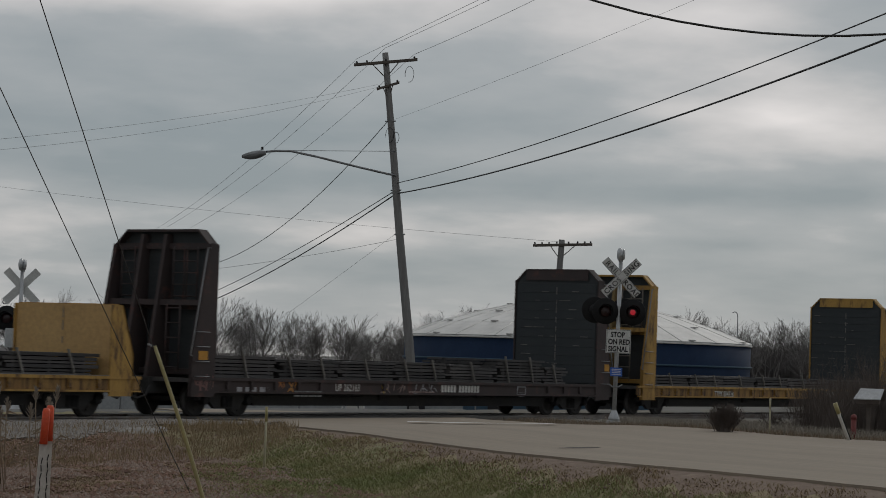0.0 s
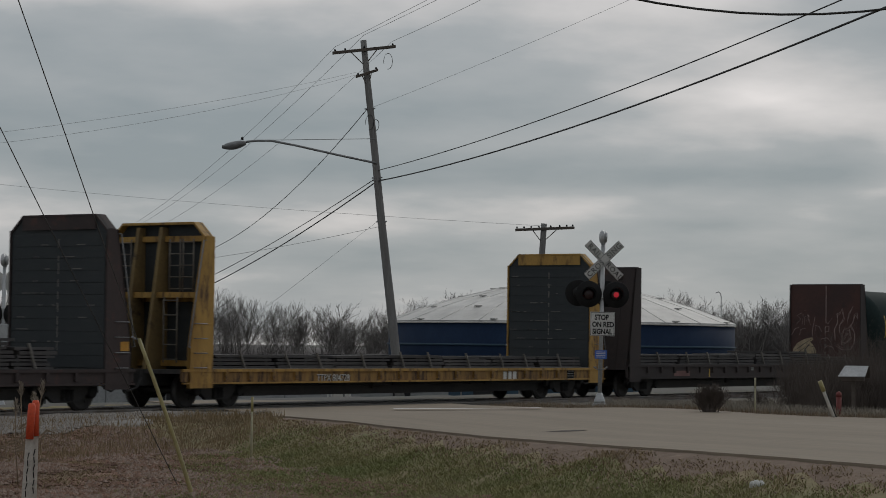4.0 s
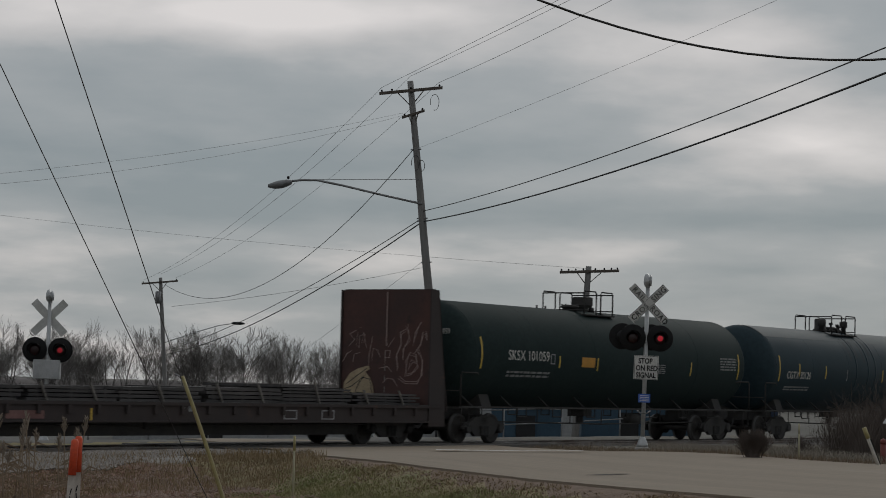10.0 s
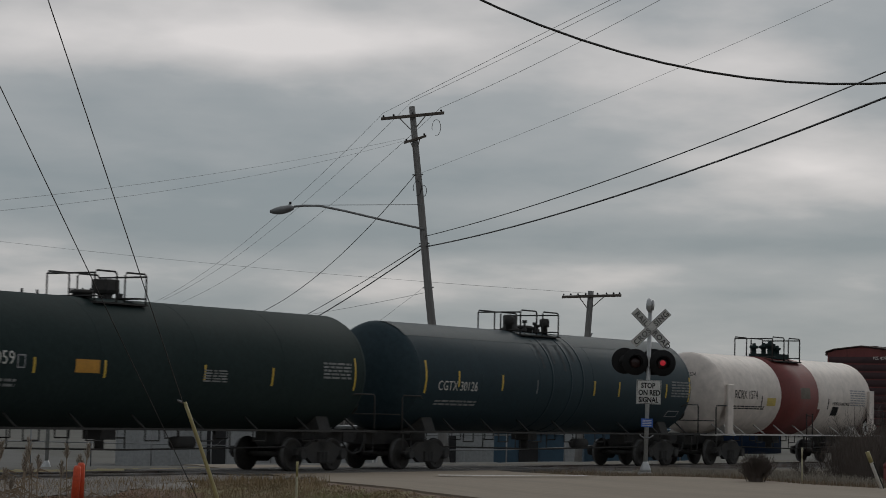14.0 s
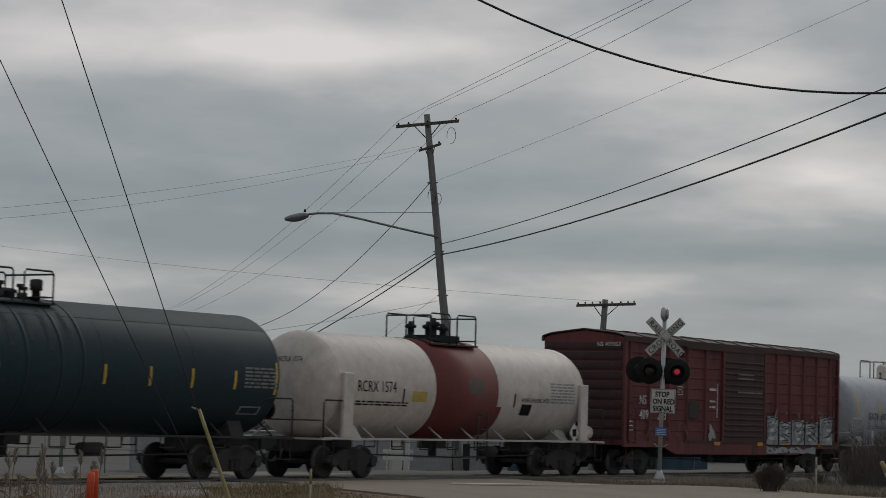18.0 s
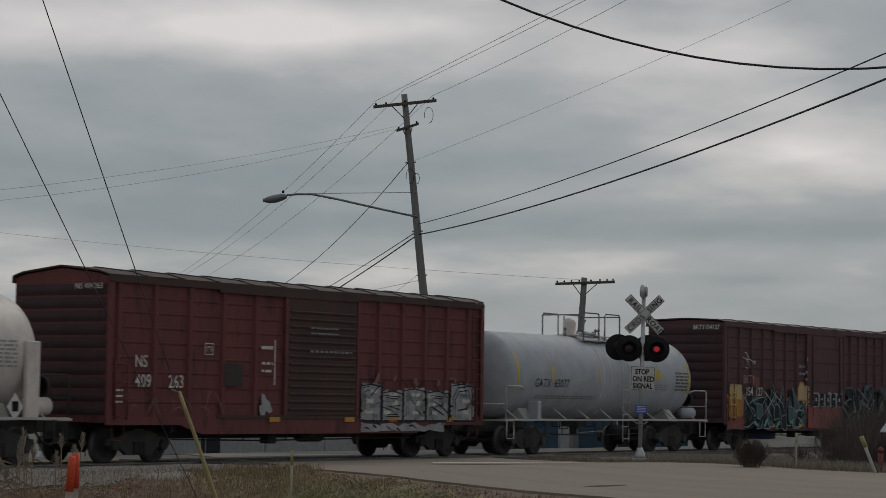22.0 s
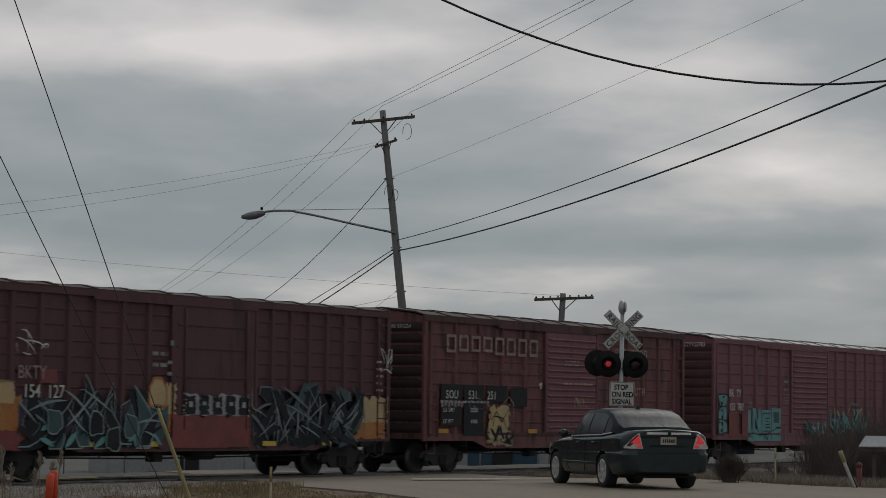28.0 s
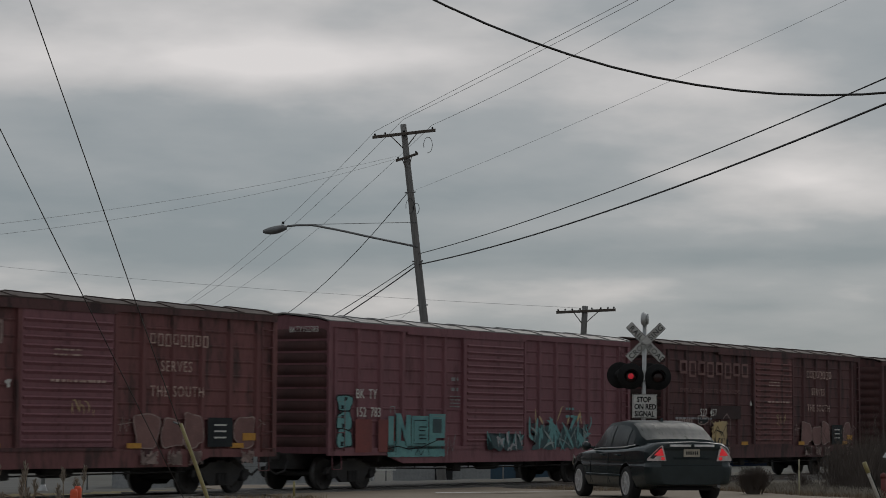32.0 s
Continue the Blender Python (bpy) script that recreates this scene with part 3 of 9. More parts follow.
def strip(name, a_of, b0, b1, step, dz, material, label, category, kind="structure", across=6):
    """A sheet along the road between the edges a_of(b)."""
    bm = bm_()
    prev = None
    n = int((b1 - b0) / step)
    for i in range(n + 1):
        b = b0 + (b1 - b0) * i / n
        lo, hi = a_of(b)
        row = [bm.verts.new(road_pt(lo, b, dz - 0.12))] + [bm.verts.new(road_pt(lo + (hi - lo) * k / across, b, dz)) for k in range(across + 1)] + [bm.verts.new(road_pt(hi, b, dz - 0.12))]
        if prev:
            for k in range(len(row) - 1):
                bm.faces.new((prev[k], prev[k + 1], row[k + 1], row[k]))
        prev = row
    return solid(name, bm, material, label, category, kind=kind)


def wob(b, k, s=1.0):
    return s * (noise.noise(V(b * 0.5, k, 0)) + 0.5 * noise.noise(V(b * 1.7, k, 5)))


strip("road", lambda b: (near_edge(b) + wob(b, 1, 0.08), ROAD_W + wob(b, 2, 0.08)), -170, 64, 0.5, 0.03, M_road, "worn pale concrete road running over the tracks", "road")
strip("road_beyond", lambda b: (near_edge(b) + wob(b, 1, 0.08), ROAD_W + wob(b, 2, 0.08)), 64, 260, 1.0, 0.03, M_asph, "old grey asphalt road beyond the tracks", "road")
strip("road_shoulder_far", lambda b: (ROAD_W - 0.1, ROAD_W + 0.6 + wob(b, 4, 0.25)), -10, 52, 0.4, 0.012, M_shoulder, "thin soil shoulder beside the road", "shoulder", across=3)


def on_road(name, pts, material, label, category, dz=0.036):
    """A painted or patched outline lying on the road; pts in metres of the plan."""
    bm = bm_()
    c = [on(x, y, dz) for x, y in pts]
    bm.faces.new([bm.verts.new(p) for p in c])
    bmesh.ops.subdivide_edges(bm, edges=list(bm.edges), cuts=3, use_grid_fill=True)
    for v in bm.verts:
        v.co.z = gh(v.co.x, v.co.y) + dz
    return solid(name, bm, material, label, category, kind="structure")


on_road("stop_line", [(-0.22, 55.8), (3.2, 52.7), (3.2, 54.5), (-0.22, 56.8)], M_paint, "worn white stop line on the road", "road marking", 0.07)
on_road("road_patch", [(2.13, 35.4), (2.55, 35.72), (2.9, 36.3), (2.88, 36.5), (2.5, 36.15)], M_patch, "dark tar patch in the road", "road patch")


# ---- railway track ----
def make_track():
    root = thing("railway_track", "rusty railway track on grey ballast", "track", kind="structure")
    root.matrix_basis = Matrix.Translation(track(0)) @ pose(0, 0, 0, 0, 0, TH)
    bm = bm_()
    prof = [(-3.6, -0.42), (-2.3, -0.16), (-1.3, -0.13), (1.3, -0.13), (2.3, -0.16), (3.6, -0.6)]
    prev = None
    for i in range(221):
        s = -70 + i * 1.6
        row = [bm.verts.new((s, y + 0.08 * noise.noise(V(s, y, 1)), z + 0.03 * noise.noise(V(s * 2, y * 3, 7)))) for y, z in prof]
        if prev:
            for k in range(len(row) - 1):
                bm.faces.new((prev[k], prev[k + 1], row[k + 1], row[k]))
        prev = row
    part("ballast_bed", bm, M_gravel, root)
    for y in (-0.75, 0.75):
        bm = bm_()
        pr = [(-0.07, -0.17), (0.07, -0.17), (0.07, -0.155), (0.012, -0.14), (0.012, -0.05), (0.036, -0.035), (0.036, -0.002), (-0.036, -0.002), (-0.036, -0.035), (-0.012, -0.05), (-0.012, -0.14), (-0.07, -0.155)]
        prism(bm, [(-80, y + a, b) for a, b in pr], (380, 0, 0))
        part("rail", bm, M_rail, root)
    bm = bm_()
    box(bm, -0.115, 0.115, -1.3, 1.3, -0.3, -0.125)
    me = finish("tie", bm, M_tie, 0.01)
    for i in range(150):
        s = -28 + i * 0.55
        if 43.5 < s < 60:
            continue
        part("tie", me, M_tie, root, m=pose(s, random.uniform(-0.03, 0.03), 0, 0, 0, random.uniform(-1, 1)))
    for y0, y1, n in ((-1.75, -0.83, 8), (-0.66, 0.66, 8), (0.83, 1.75, 8)):
        bm = bm_()
        box(bm, 0.01, 1.99, y0, y1, -0.2, -0.008)
        me = finish("crossing_panel", bm, M_panel, 0.012)
        for i in range(n):
            part("crossing_panel", me, M_panel, root, m=pose(44.0 + 2 * i, 0, 0.002 * (i % 2)))


make_track()


def gravel_apron():
    bm = bm_()
    prev = None
    for i in range(70):
        s = -12 + i * 0.8
        pa = near_edge(46) - RN.dot(track(s, -6)) + RA
        hi = 5.2 + 3.2 * smooth((pa - 1.5) / 3) + 1.0 * noise.noise(V(s * 0.4, 2, 0)) + 0.4 * noise.noise(V(s * 1.5, 8, 0))
        row = []
        for k in range(9):
            q = 2.9 + (hi - 2.9) * k / 8
            p = track(s, -q)
            lim = near_edge(RD.dot(p)) + 0.5
            if RN.dot(p) - RA > lim:
                p += RN * (lim - (RN.dot(p) - RA))
            row.append(bm.verts.new(on(p.x, p.y, 0.05 - (0.09 if k in (0, 8) else 0.02 * noise.noise(p * 2)))))
        if prev:
            for k in range(8):
                try:
                    bm.faces.new((prev[k], prev[k + 1], row[k + 1], row[k]))
                except ValueError:
                    pass
        prev = row
    bmesh.ops.remove_doubles(bm, verts=list(bm.verts), dist=0.01)
    solid("gravel_apron", bm, M_gravel, "spread of pale grey gravel beside the ballast", "gravel", kind="structure")


gravel_apron()


# ---- level crossing signals ----
def flasher(root, x, y, z, face, hood_label, lit=None):
    """One flashing light: background disc, hood, lens. face: -1 towards -y, 1 towards +y."""
    f = face
    bm = bm_()
    turn(bm, [(0, 0.0), (0, 0.35), (0.02, 0.355), (0.03, 0.335), (0.03, 0.0)], 28, "y")
    bk = part("background_disc", bm, M_black, root, hood_label, m=pose(x, y, z, 0, 0, 0 if f < 0 else 180))
    bm = bm_()
    n = 20
    rows = []
    for k, (d, r) in enumerate(((-0.02, 0.19), (-0.3, 0.2), (-0.3, 0.188), (-0.02, 0.178))):
        rows.append([bm.verts.new((r * math.cos(t), d * (1.0 if k in (0, 3) else 0.45 + 0.55 * max(0, math.sin(t))), r * math.sin(t))) for t in [radians(-35 + 250 * i / n) for i in range(n + 1)]])
    for a, b in zip(rows, rows[1:] + rows[:1]):
        for i in range(n):
            bm.faces.new((a[i], a[i + 1], b[i + 1], b[i]))
    part("hood", bm, M_black, bk)
    bm = bm_()
    turn(bm, [(0.0, 0.15), (0.12, 0.16), (0.2, 0.1), (0.24, 0.0)], 20, "y", (0, 0.03, 0))
    part("housing", bm, M_black, bk)
    # the lens turns: one face glows, the other is dark glass
    bm = bm_()
    turn(bm, [(-0.03, 0.0), (-0.024, 0.075), (-0.018, 0.1), (-0.012, 0.13), (0.0, 0.152)], 20, "y")
    for p in bm.faces:
        c = p.calc_center_median()
        p.material_index = 0 if math.hypot(c.x, c.z) < 0.06 else 1
    m0 = len(bm.faces)
    turn(bm, [(0.001, 0.152), (0.012, 0.13), (0.026, 0.07), (0.03, 0.0)], 20, "y")
    bm.faces.ensure_lookup_table()
    for p in bm.faces[m0:]:
        p.material_index = 1
    lens = part("lens", finish("lens", bm, [lit or M_lens, M_lensd]), None, bk, "round red signal lens", m=pose(0, -0.035, 0))
    return lens


def blade(root, ang, words, y, plain):
    bm = bm_()
    box(bm, -0.645, 0.645, -0.008, 0.008, -0.115, 0.115)
    b = part("crossbuck_blade", bm, M_white, root, "white blade with black letters" if not plain else "plain weathered back of a crossbuck blade", 0.004)
    b.matrix_basis = Matrix.Translation((0, y, 0)) @ pose(0, 0, 0, 0, ang, 0)
    if not plain:
        bm = bm_()
        for z0, z1 in ((-0.108, -0.098), (0.098, 0.108)):
            box(bm, -0.63, 0.63, -0.0115, -0.009, z0, z1)
        part("border", bm, M_black, b)
        for w, x in words:
            letters(w, 0.2, M_black, b, pose(x, -0.0125, -0.072, 90), space=1.12, bold=0.018)
    return b


def signal_mast(m, lean, seen_back, zc, label):
    root = thing("crossing_signal", label, "railroad signal", m, group="crossing signals")
    root.matrix_basis = m @ pose(0, 0, 0, 0, lean, 0)
    bm = bm_()
    turn(bm, [(-0.5, 0.2), (0.0, 0.2), (0.03, 0.17), (0.03, 0.0)], 8, "z")
    part("foundation", bm, M_conc, root)
    bm = bm_()
    turn(bm, [(0.02, 0.16), (0.1, 0.15), (0.26, 0.085), (0.3, 0.07), (0.3, 0.0)], 8, "z")
    part("base_casting", bm, M_alu, root)
    bm = bm_()
    rod(bm, (0, 0, 0.1), (0, 0, zc + 0.42), 0.057, n=14)
    part("mast", bm, M_alu, root)
    # bell on top
    bm = bm_()
    turn(bm, [(-0.11, 0.0), (-0.1, 0.1), (-0.07, 0.165), (-0.02, 0.185), (0.01, 0.185), (0.01, 0.12), (0.05, 0.115), (0.055, 0.15), (0.1, 0.14), (0.115, 0.0)], 20, "x", (-0.01, -0.02, zc + 0.62))
    rod(bm, (0, 0.02, zc + 0.4), (0, 0.02, zc + 0.62), 0.06, n=10)
    part("bell", bm, M_alu, root, "weathered metal bell")
    # two crossed blades
    f = 1 if not seen_back else -1
    for ang, words, dy in ((45, (("RAIL", -0.57), ("ROAD", 0.12)), -0.085), (-45, (("CROS", -0.6), ("SING", 0.13)), -0.105)):
        b = blade(root, ang, words, dy * f, False)
        b.matrix_basis = Matrix.Translation((0.02 * f, dy * f, zc)) @ (pose(0, 0, 0, 0, ang, 0) if f > 0 else pose(0, 0, 0, 0, ang, 180))
    # lamp arm and the lamps
    zl = zc - 0.92
    bm = bm_()
    rod(bm, (-0.42, 0, zl), (0.42, 0, zl), 0.04, n=10)
    box(bm, -0.1, 0.1, -0.09, 0.09, zl - 0.1, zl + 0.16)
    part("lamp_arm", bm, M_alu, root)
    out = []
    for x in (-0.365, 0.365):
        out.append(flasher(root, x, -0.1, zl, -1, "black round light background", M_lensf if seen_back else M_lens))
    if not seen_back:
        for x in (-0.62, 0.16):
            flasher(root, x, 0.32, zl + 0.03, 1, "black round light facing the far side")
        bm = bm_()
        rod(bm, (-0.62, 0.2, zl + 0.03), (0.16, 0.2, zl + 0.03), 0.03, n=8)
        rod(bm, (0, 0, zl + 0.03), (0, 0.2, zl + 0.03), 0.03, n=8)
        part("rear_lamp_arm", bm, M_alu, root)
        bm = bm_()
        box(bm, -0.33, 0.33, -0.012, 0.0, -0.32, 0.32)
        sg = part("stop_sign_plate", bm, M_white, root, "white plate lettered stop on red signal", 0.004, pose(0.02, -0.075, zc - 1.71))
        for w, z in (("STOP", 0.11), ("ON RED", -0.08), ("SIGNAL", -0.27)):
            wd = {"STOP": 0.42, "ON RED": 0.55, "SIGNAL": 0.53}[w]
            letters(w, 0.195, M_black, sg, pose(-wd / 2, -0.0145, z, 90), squeeze=0.8, bold=0.032)
        bm = bm_()
        for x0, x1, z0, z1 in ((-0.315, 0.315, 0.3, 0.31), (-0.315, 0.315, -0.31, -0.3), (-0.315, -0.305, -0.3, 0.3), (0.305, 0.315, -0.3, 0.3)):
            box(bm, x0, x1, -0.0145, -0.0125, z0, z1)
        part("border", bm, M_black, sg)
        bm = bm_()
        box(bm, -0.16, 0.16, -0.01, 0.0, -0.115, 0.115)
        bl = part("notice_plate", bm, M_blue, root, "small blue notice plate", 0.003, pose(0.0, -0.07, zc - 2.53))
        for z in (0.06, 0.015, -0.03, -0.075):
            bm = bm_()
            box(bm, -0.12, 0.12, -0.0125, -0.0105, z, z + 0.018)
            part("notice_line", bm, M_white, bl)
        bm = bm_()
        pipe(bm, [(-0.18, -0.02, zc - 2.86), (-0.08, -0.07, zc - 2.93), (0.08, -0.07, zc - 2.93), (0.18, -0.02, zc - 2.86)], 0.018)
        part("conduit", bm, M_iron, root)
    else:
        bm = bm_()
        box(bm, -0.38, 0.38, -0.16, 0.12, zc - 1.75, zc - 1.2)
        part("junction_case", bm, M_alu, root, "grey metal junction case", 0.02)
    return out


FLASH = signal_mast(Matrix.Translation((5.27, 62.0, 0.1)), 0.9, False, 3.86, "railroad crossing signal mast with crossbuck and red flashing lights")
FLASH_FAR = signal_mast(Matrix.Translation((-11.4, 66.0, gh(-11.4, 66.0))), 0.6, True, 3.28 - gh(-11.4, 66.0), "crossing signal mast seen from behind, beyond the track")


# ---- poles and wires ----
def wooden_pole(name, base, top, r0, r1, arms, label, extra=None):
    root = thing(name, label, "utility pole", Matrix.Translation(base), group="utility poles")
    d = Vector(top) - Vector(base)
    bm = bm_()
    n = 10
    prev = None
    for i in range(n + 1):
        t = i / n if i else -0.12
        c = ring(bm, d * t + V(0.03 * noise.noise(V(t * 3, base[0], 0)), 0, 0), d, r0 + (r1 - r0) * t, 12)
        if prev:
            bridge(bm, prev, c)
        else:
            bm.faces.new(c[::-1])
        prev = c
    bm.faces.new(prev)
    part("pole", bm, M_pole, root)
    for (l, r, h, pins) in arms:
        l, r = Vector(l) - Vector(base), Vector(r) - Vector(base)
        ax = (r - l).normalized()
        bm = bm_()
        side, up = V(-ax.y, ax.x, 0).normalized() * 0.05, V(0, 0, 1) * h
        prism(bm, [l - side - up, l + side - up, l + side + up, l - side + up], r - l)
        arm = part("crossarm", bm, M_arm, root, "", 0.01)
        for k in pins:
            p = l + (r - l) * k
            bm = bm_()
            rod(bm, p + up, p + up + V(0, 0, 0.06), 0.012, n=6)
            turn(bm, [(0.01, 0.0), (0.01, 0.035), (0.035, 0.045), (0.05, 0.03), (0.07, 0.035), (0.085, 0.015), (0.085, 0.0)], 10, "z", p + up)
            part("insulator", bm, M_black, arm)
        if len(pins) > 1:
            for k in (0.3, 0.7):
                p = l + (r - l) * k - up
                bm = bm_()
                q = d * (((p.z - 0.55) / d.z))
                rod(bm, p, q, 0.02, n=6)
                part("brace", bm, M_arm, root)
    return root


pole_a = wooden_pole("utility_pole", (-0.1, 92.0, -0.5), (-1.75, 92.0, 13.75), 0.2, 0.125,
                     [((-2.97, 91.82, 13.2), (-0.45, 91.82, 13.5), 0.06, (0.04, 0.2, 0.5, 0.95)), ((-2.03, 91.82, 12.26), (-1.14, 91.82, 12.56), 0.05, (0.1, 0.9))],
                     "tall leaning grey wooden utility pole with two crossarms")
pole_b = wooden_pole("utility_pole", (5.65, 101.0, -0.4), (6.08, 101.0, 7.0), 0.17, 0.13,
                     [((4.82, 100.85, 6.7), (7.41, 100.85, 6.83), 0.06, (0.03, 0.15, 0.27, 0.4, 0.6, 0.75, 0.87, 0.97))],
                     "short leaning wooden pole with one many-pinned crossarm")
pole_c = wooden_pole("utility_pole", (-19.3, 160.0, -0.4), (-19.95, 160.0, 8.6), 0.17, 0.12,
                     [((-21.23, 159.85, 8.15), (-18.74, 159.85, 8.4), 0.06, (0.04, 0.5, 0.96))],
                     "distant wooden utility pole with crossarm and transformer")
bm = bm_()
turn(bm, [(-0.4, 0.0), (-0.4, 0.2), (0.4, 0.2), (0.45, 0.12), (0.45, 0.0)], 14, "z", (-0.75, -0.25, 7.6))
part("transformer", bm, M_iron, pole_c, "grey can transformer")
for i, (z0, z1) in enumerate(((5.2, 5.55), (4.7, 5.0), (4.35, 4.6))):
    bm = bm_()
    prism(bm, [(0.38 - 0.03 * i, -0.04, z0), (0.55 - 0.03 * i, -0.04, z1), (0.5 - 0.03 * i, -0.04, z1 + 0.02), (0.36 - 0.03 * i, -0.04, z0 + 0.12)], (0, 0.08, 0))
    part("step_bracket", bm, M_iron, pole_b)


for (x, z, r) in ((-1.45, 10.45, 0.3), (-1.2, 10.35, 0.22), (-0.75, 12.9, 0.32)):
    bm = bm_()
    pipe(bm, [(x + 0.1 + r * math.cos(a) * 0.55, -0.2, z + 0.5 + r * math.sin(a)) for a in [radians(-100 + 300 * k / 12) for k in range(13)]], 0.012, 5)
    part("slack_loop", bm, M_wire, pole_a)
for z in (11.5, 8.65, 8.75, 7.0):
    bm = bm_()
    rod(bm, (-0.1 - 1.65 * (z + 0.0) / 14.2 - 0.22 + 0.1, -0.02, z), (-0.1 - 1.65 * z / 14.2 + 0.3, -0.12, z + 0.02), 0.03, n=6)
    part("pole_bracket", bm, M_iron, pole_a)


def street_lamp():
    root = thing("street_lamp", "grey cobra-head street lamp on a long arm from the pole", "street lamp", Matrix.Translation((-1.15, 91.85, 8.83)))
    bm = bm_()
    pipe(bm, [(0, 0, 0), (-1.6, 0, 0.32), (-3.2, 0, 0.66), (-4.2, 0, 0.84), (-4.8, 0, 0.83), (-5.3, 0, 0.77)], 0.045, 8)
    part("arm", bm, M_iron, root)
    bm = bm_()
    rod(bm, (0.0, 0, 0.98), (-4.4, 0, 0.86), 0.012, n=5)
    part("stay_rod", bm, M_iron, root)
    bm = bm_()
    rows = []
    for t in [i / 9 for i in range(10)]:
        w, h = 0.17 * math.sin(math.pi * min(1, 0.12 + t * 0.83)) ** 0.7 + 0.03, 0.15 * math.sin(math.pi * min(1, 0.1 + t * 0.85)) ** 0.8 + 0.03
        c = V(-5.2 - 0.95 * t, 0, 0.76 - 0.18 * t)
        rows.append([bm.verts.new(c + V(0, w * math.cos(a), (h * 1.15 if math.sin(a) < 0 else h * 0.7) * math.sin(a))) for a in [2 * math.pi * k / 14 for k in range(14)]])
    for a, b in zip(rows, rows[1:]):
        bridge(bm, a, b)
    bm.faces.new(rows[0]), bm.faces.new(rows[-1])
    hd = part("lamp_head", bm, M_iron, root, "grey drop-lens lamp head")
    bm = bm_()
    turn(bm, [(0.0, 0.0), (0.0, 0.05), (0.1, 0.05), (0.12, 0.0)], 8, "z", (-5.35, 0, 0.86))
    part("photocell", bm, M_black, hd)


street_lamp()
WIRES = []


def wire(name, a, b, sag, r, label, material=None, n=24):
    a, b = Vector(a), Vector(b)
    bm = bm_()
    pipe(bm, [a + (b - a) * t + V(0, 0, -4 * sag * t * (1 - t)) for t in [i / n for i in range(n + 1)]], r, 5)
    return solid(name, bm, material or M_wire, label, "cable", group="overhead cables")


# primary wires on the top arm: from the far pole, over this pole, to the next one beside the road
for p, far, nxt, sag in (((-2.87, 91.82, 13.45), (-21.1, 159.85, 8.4), (13.2, 26, 12.4), 0.0), ((-1.75, 92, 13.95), (-19.95, 160, 8.85), (14.5, 26, 13.45), 0.24), ((-0.6, 91.82, 13.7), (-18.9, 159.85, 8.6), (15.7, 26, 14.96), 0.67)):
    wire("power_line", p, far, 0.9, 0.008, "thin bare power line between the poles", M_wireg)
    wire("power_line", p, nxt, sag, 0.008, "thin bare power line between the poles", M_wireg)
wire("telephone_cable", (-1.05, 91.9, 8.13), (14.5, 26.0, 9.73), 0.78, 0.026, "black communication cable slung between poles")
wire("telephone_cable", (-1.08, 91.9, 8.55), (14.5, 26.0, 10.16), 0.65, 0.017, "black communication cable slung between poles")
wire("telephone_cable", (-1.15, 91.9, 8.1), (-19.4, 160, 3.31), 0.82, 0.026, "black communication cable slung between poles")
wire("telephone_cable", (-1.15, 91.9, 8.25), (-19.4, 160, 3.59), 0.58, 0.017, "black communication cable slung between poles")
wire("service_wire", (-1.55, 91.9, 11.0), (-19.6, 160, 8.1), 2.89, 0.016, "thin black service wire to the far pole", M_wire)
wire("service_wire", (-1.5, 91.9, 11.0), (16.0, 40.0, 13.59), 0.29, 0.005, "faint thin grey service wire overhead", M_wireg)
for y0, z1, sag in ((12.45, 5.46, 0.63), (12.35, 5.51, 0.95)):
    wire("side_line", (-2.0, 91.85, y0), (-22.0, 55.0, z1), sag, 0.005, "thin grey side line from the pole", M_wireg)
wire("far_line", (6.1, 101, 6.9), (-30.0, 118.0, 10.45), 0.28, 0.006, "thin grey line between old poles", M_wireg)
wire("far_line", (-0.85, 91.9, 6.35), (-11.0, 92.0, 4.5), 0.15, 0.007, "thin grey service line from the pole", M_wireg)
wire("pole_guy", (-0.8, 91.9, 6.75), (-10.0, 93.0, -0.5), 0.0, 0.0055, "thin grey guy wire from the pole", M_wireg)
# near: a sagging drop cable and two guy wires with their guards
wire("drop_cable", (-4.0, 20.0, 8.32), (10.5, 20.0, 8.32), 3.785, 0.011, "black sagging service cable", M_wire, 40)
GUY_FOOT = V(-2.43, 28.2, gh(-2.43, 28.2))
wire("guy_wire", (-3.2, 28.0, 1.62), (-3.95, 17.0, 7.06), 0.0, 0.0056, "taut steel guy wire", M_wire, 2)
wire("guy_wire", (-2.86, 30.0, gh(-2.86, 30.0) - 0.05), (-5.28, 18.0, 7.38), 0.0, 0.0056, "taut steel guy wire", M_wire, 2)


def guy_guard():
    root = thing("guy_guard", "faded yellow plastic guard on a slanting guy wire", "guy guard")
    bm = bm_()
    a, b = V(-3.19, 28.0, 1.66), V(-2.45, 28.0, -0.42)
    n = 8
    prev = None
    for i in range(n + 1):
        t = i / n
        c = ring(bm, a + (b - a) * t + V(0.02 * math.sin(math.pi * t), 0, 0), b - a, 0.022 + 0.006 * t, 10)
        if prev:
            bridge(bm, prev, c)
        else:
            bm.faces.new(c)
        prev = c
    bm.faces.new(prev)
    part("sleeve", bm, M_yelg, root)
    bm = bm_()
    rod(bm, a + V(-0.09, 0, 0.02), a + V(0.01, 0, -0.02), 0.014, n=6)
    part("clamp", bm, M_iron, root)


guy_guard()


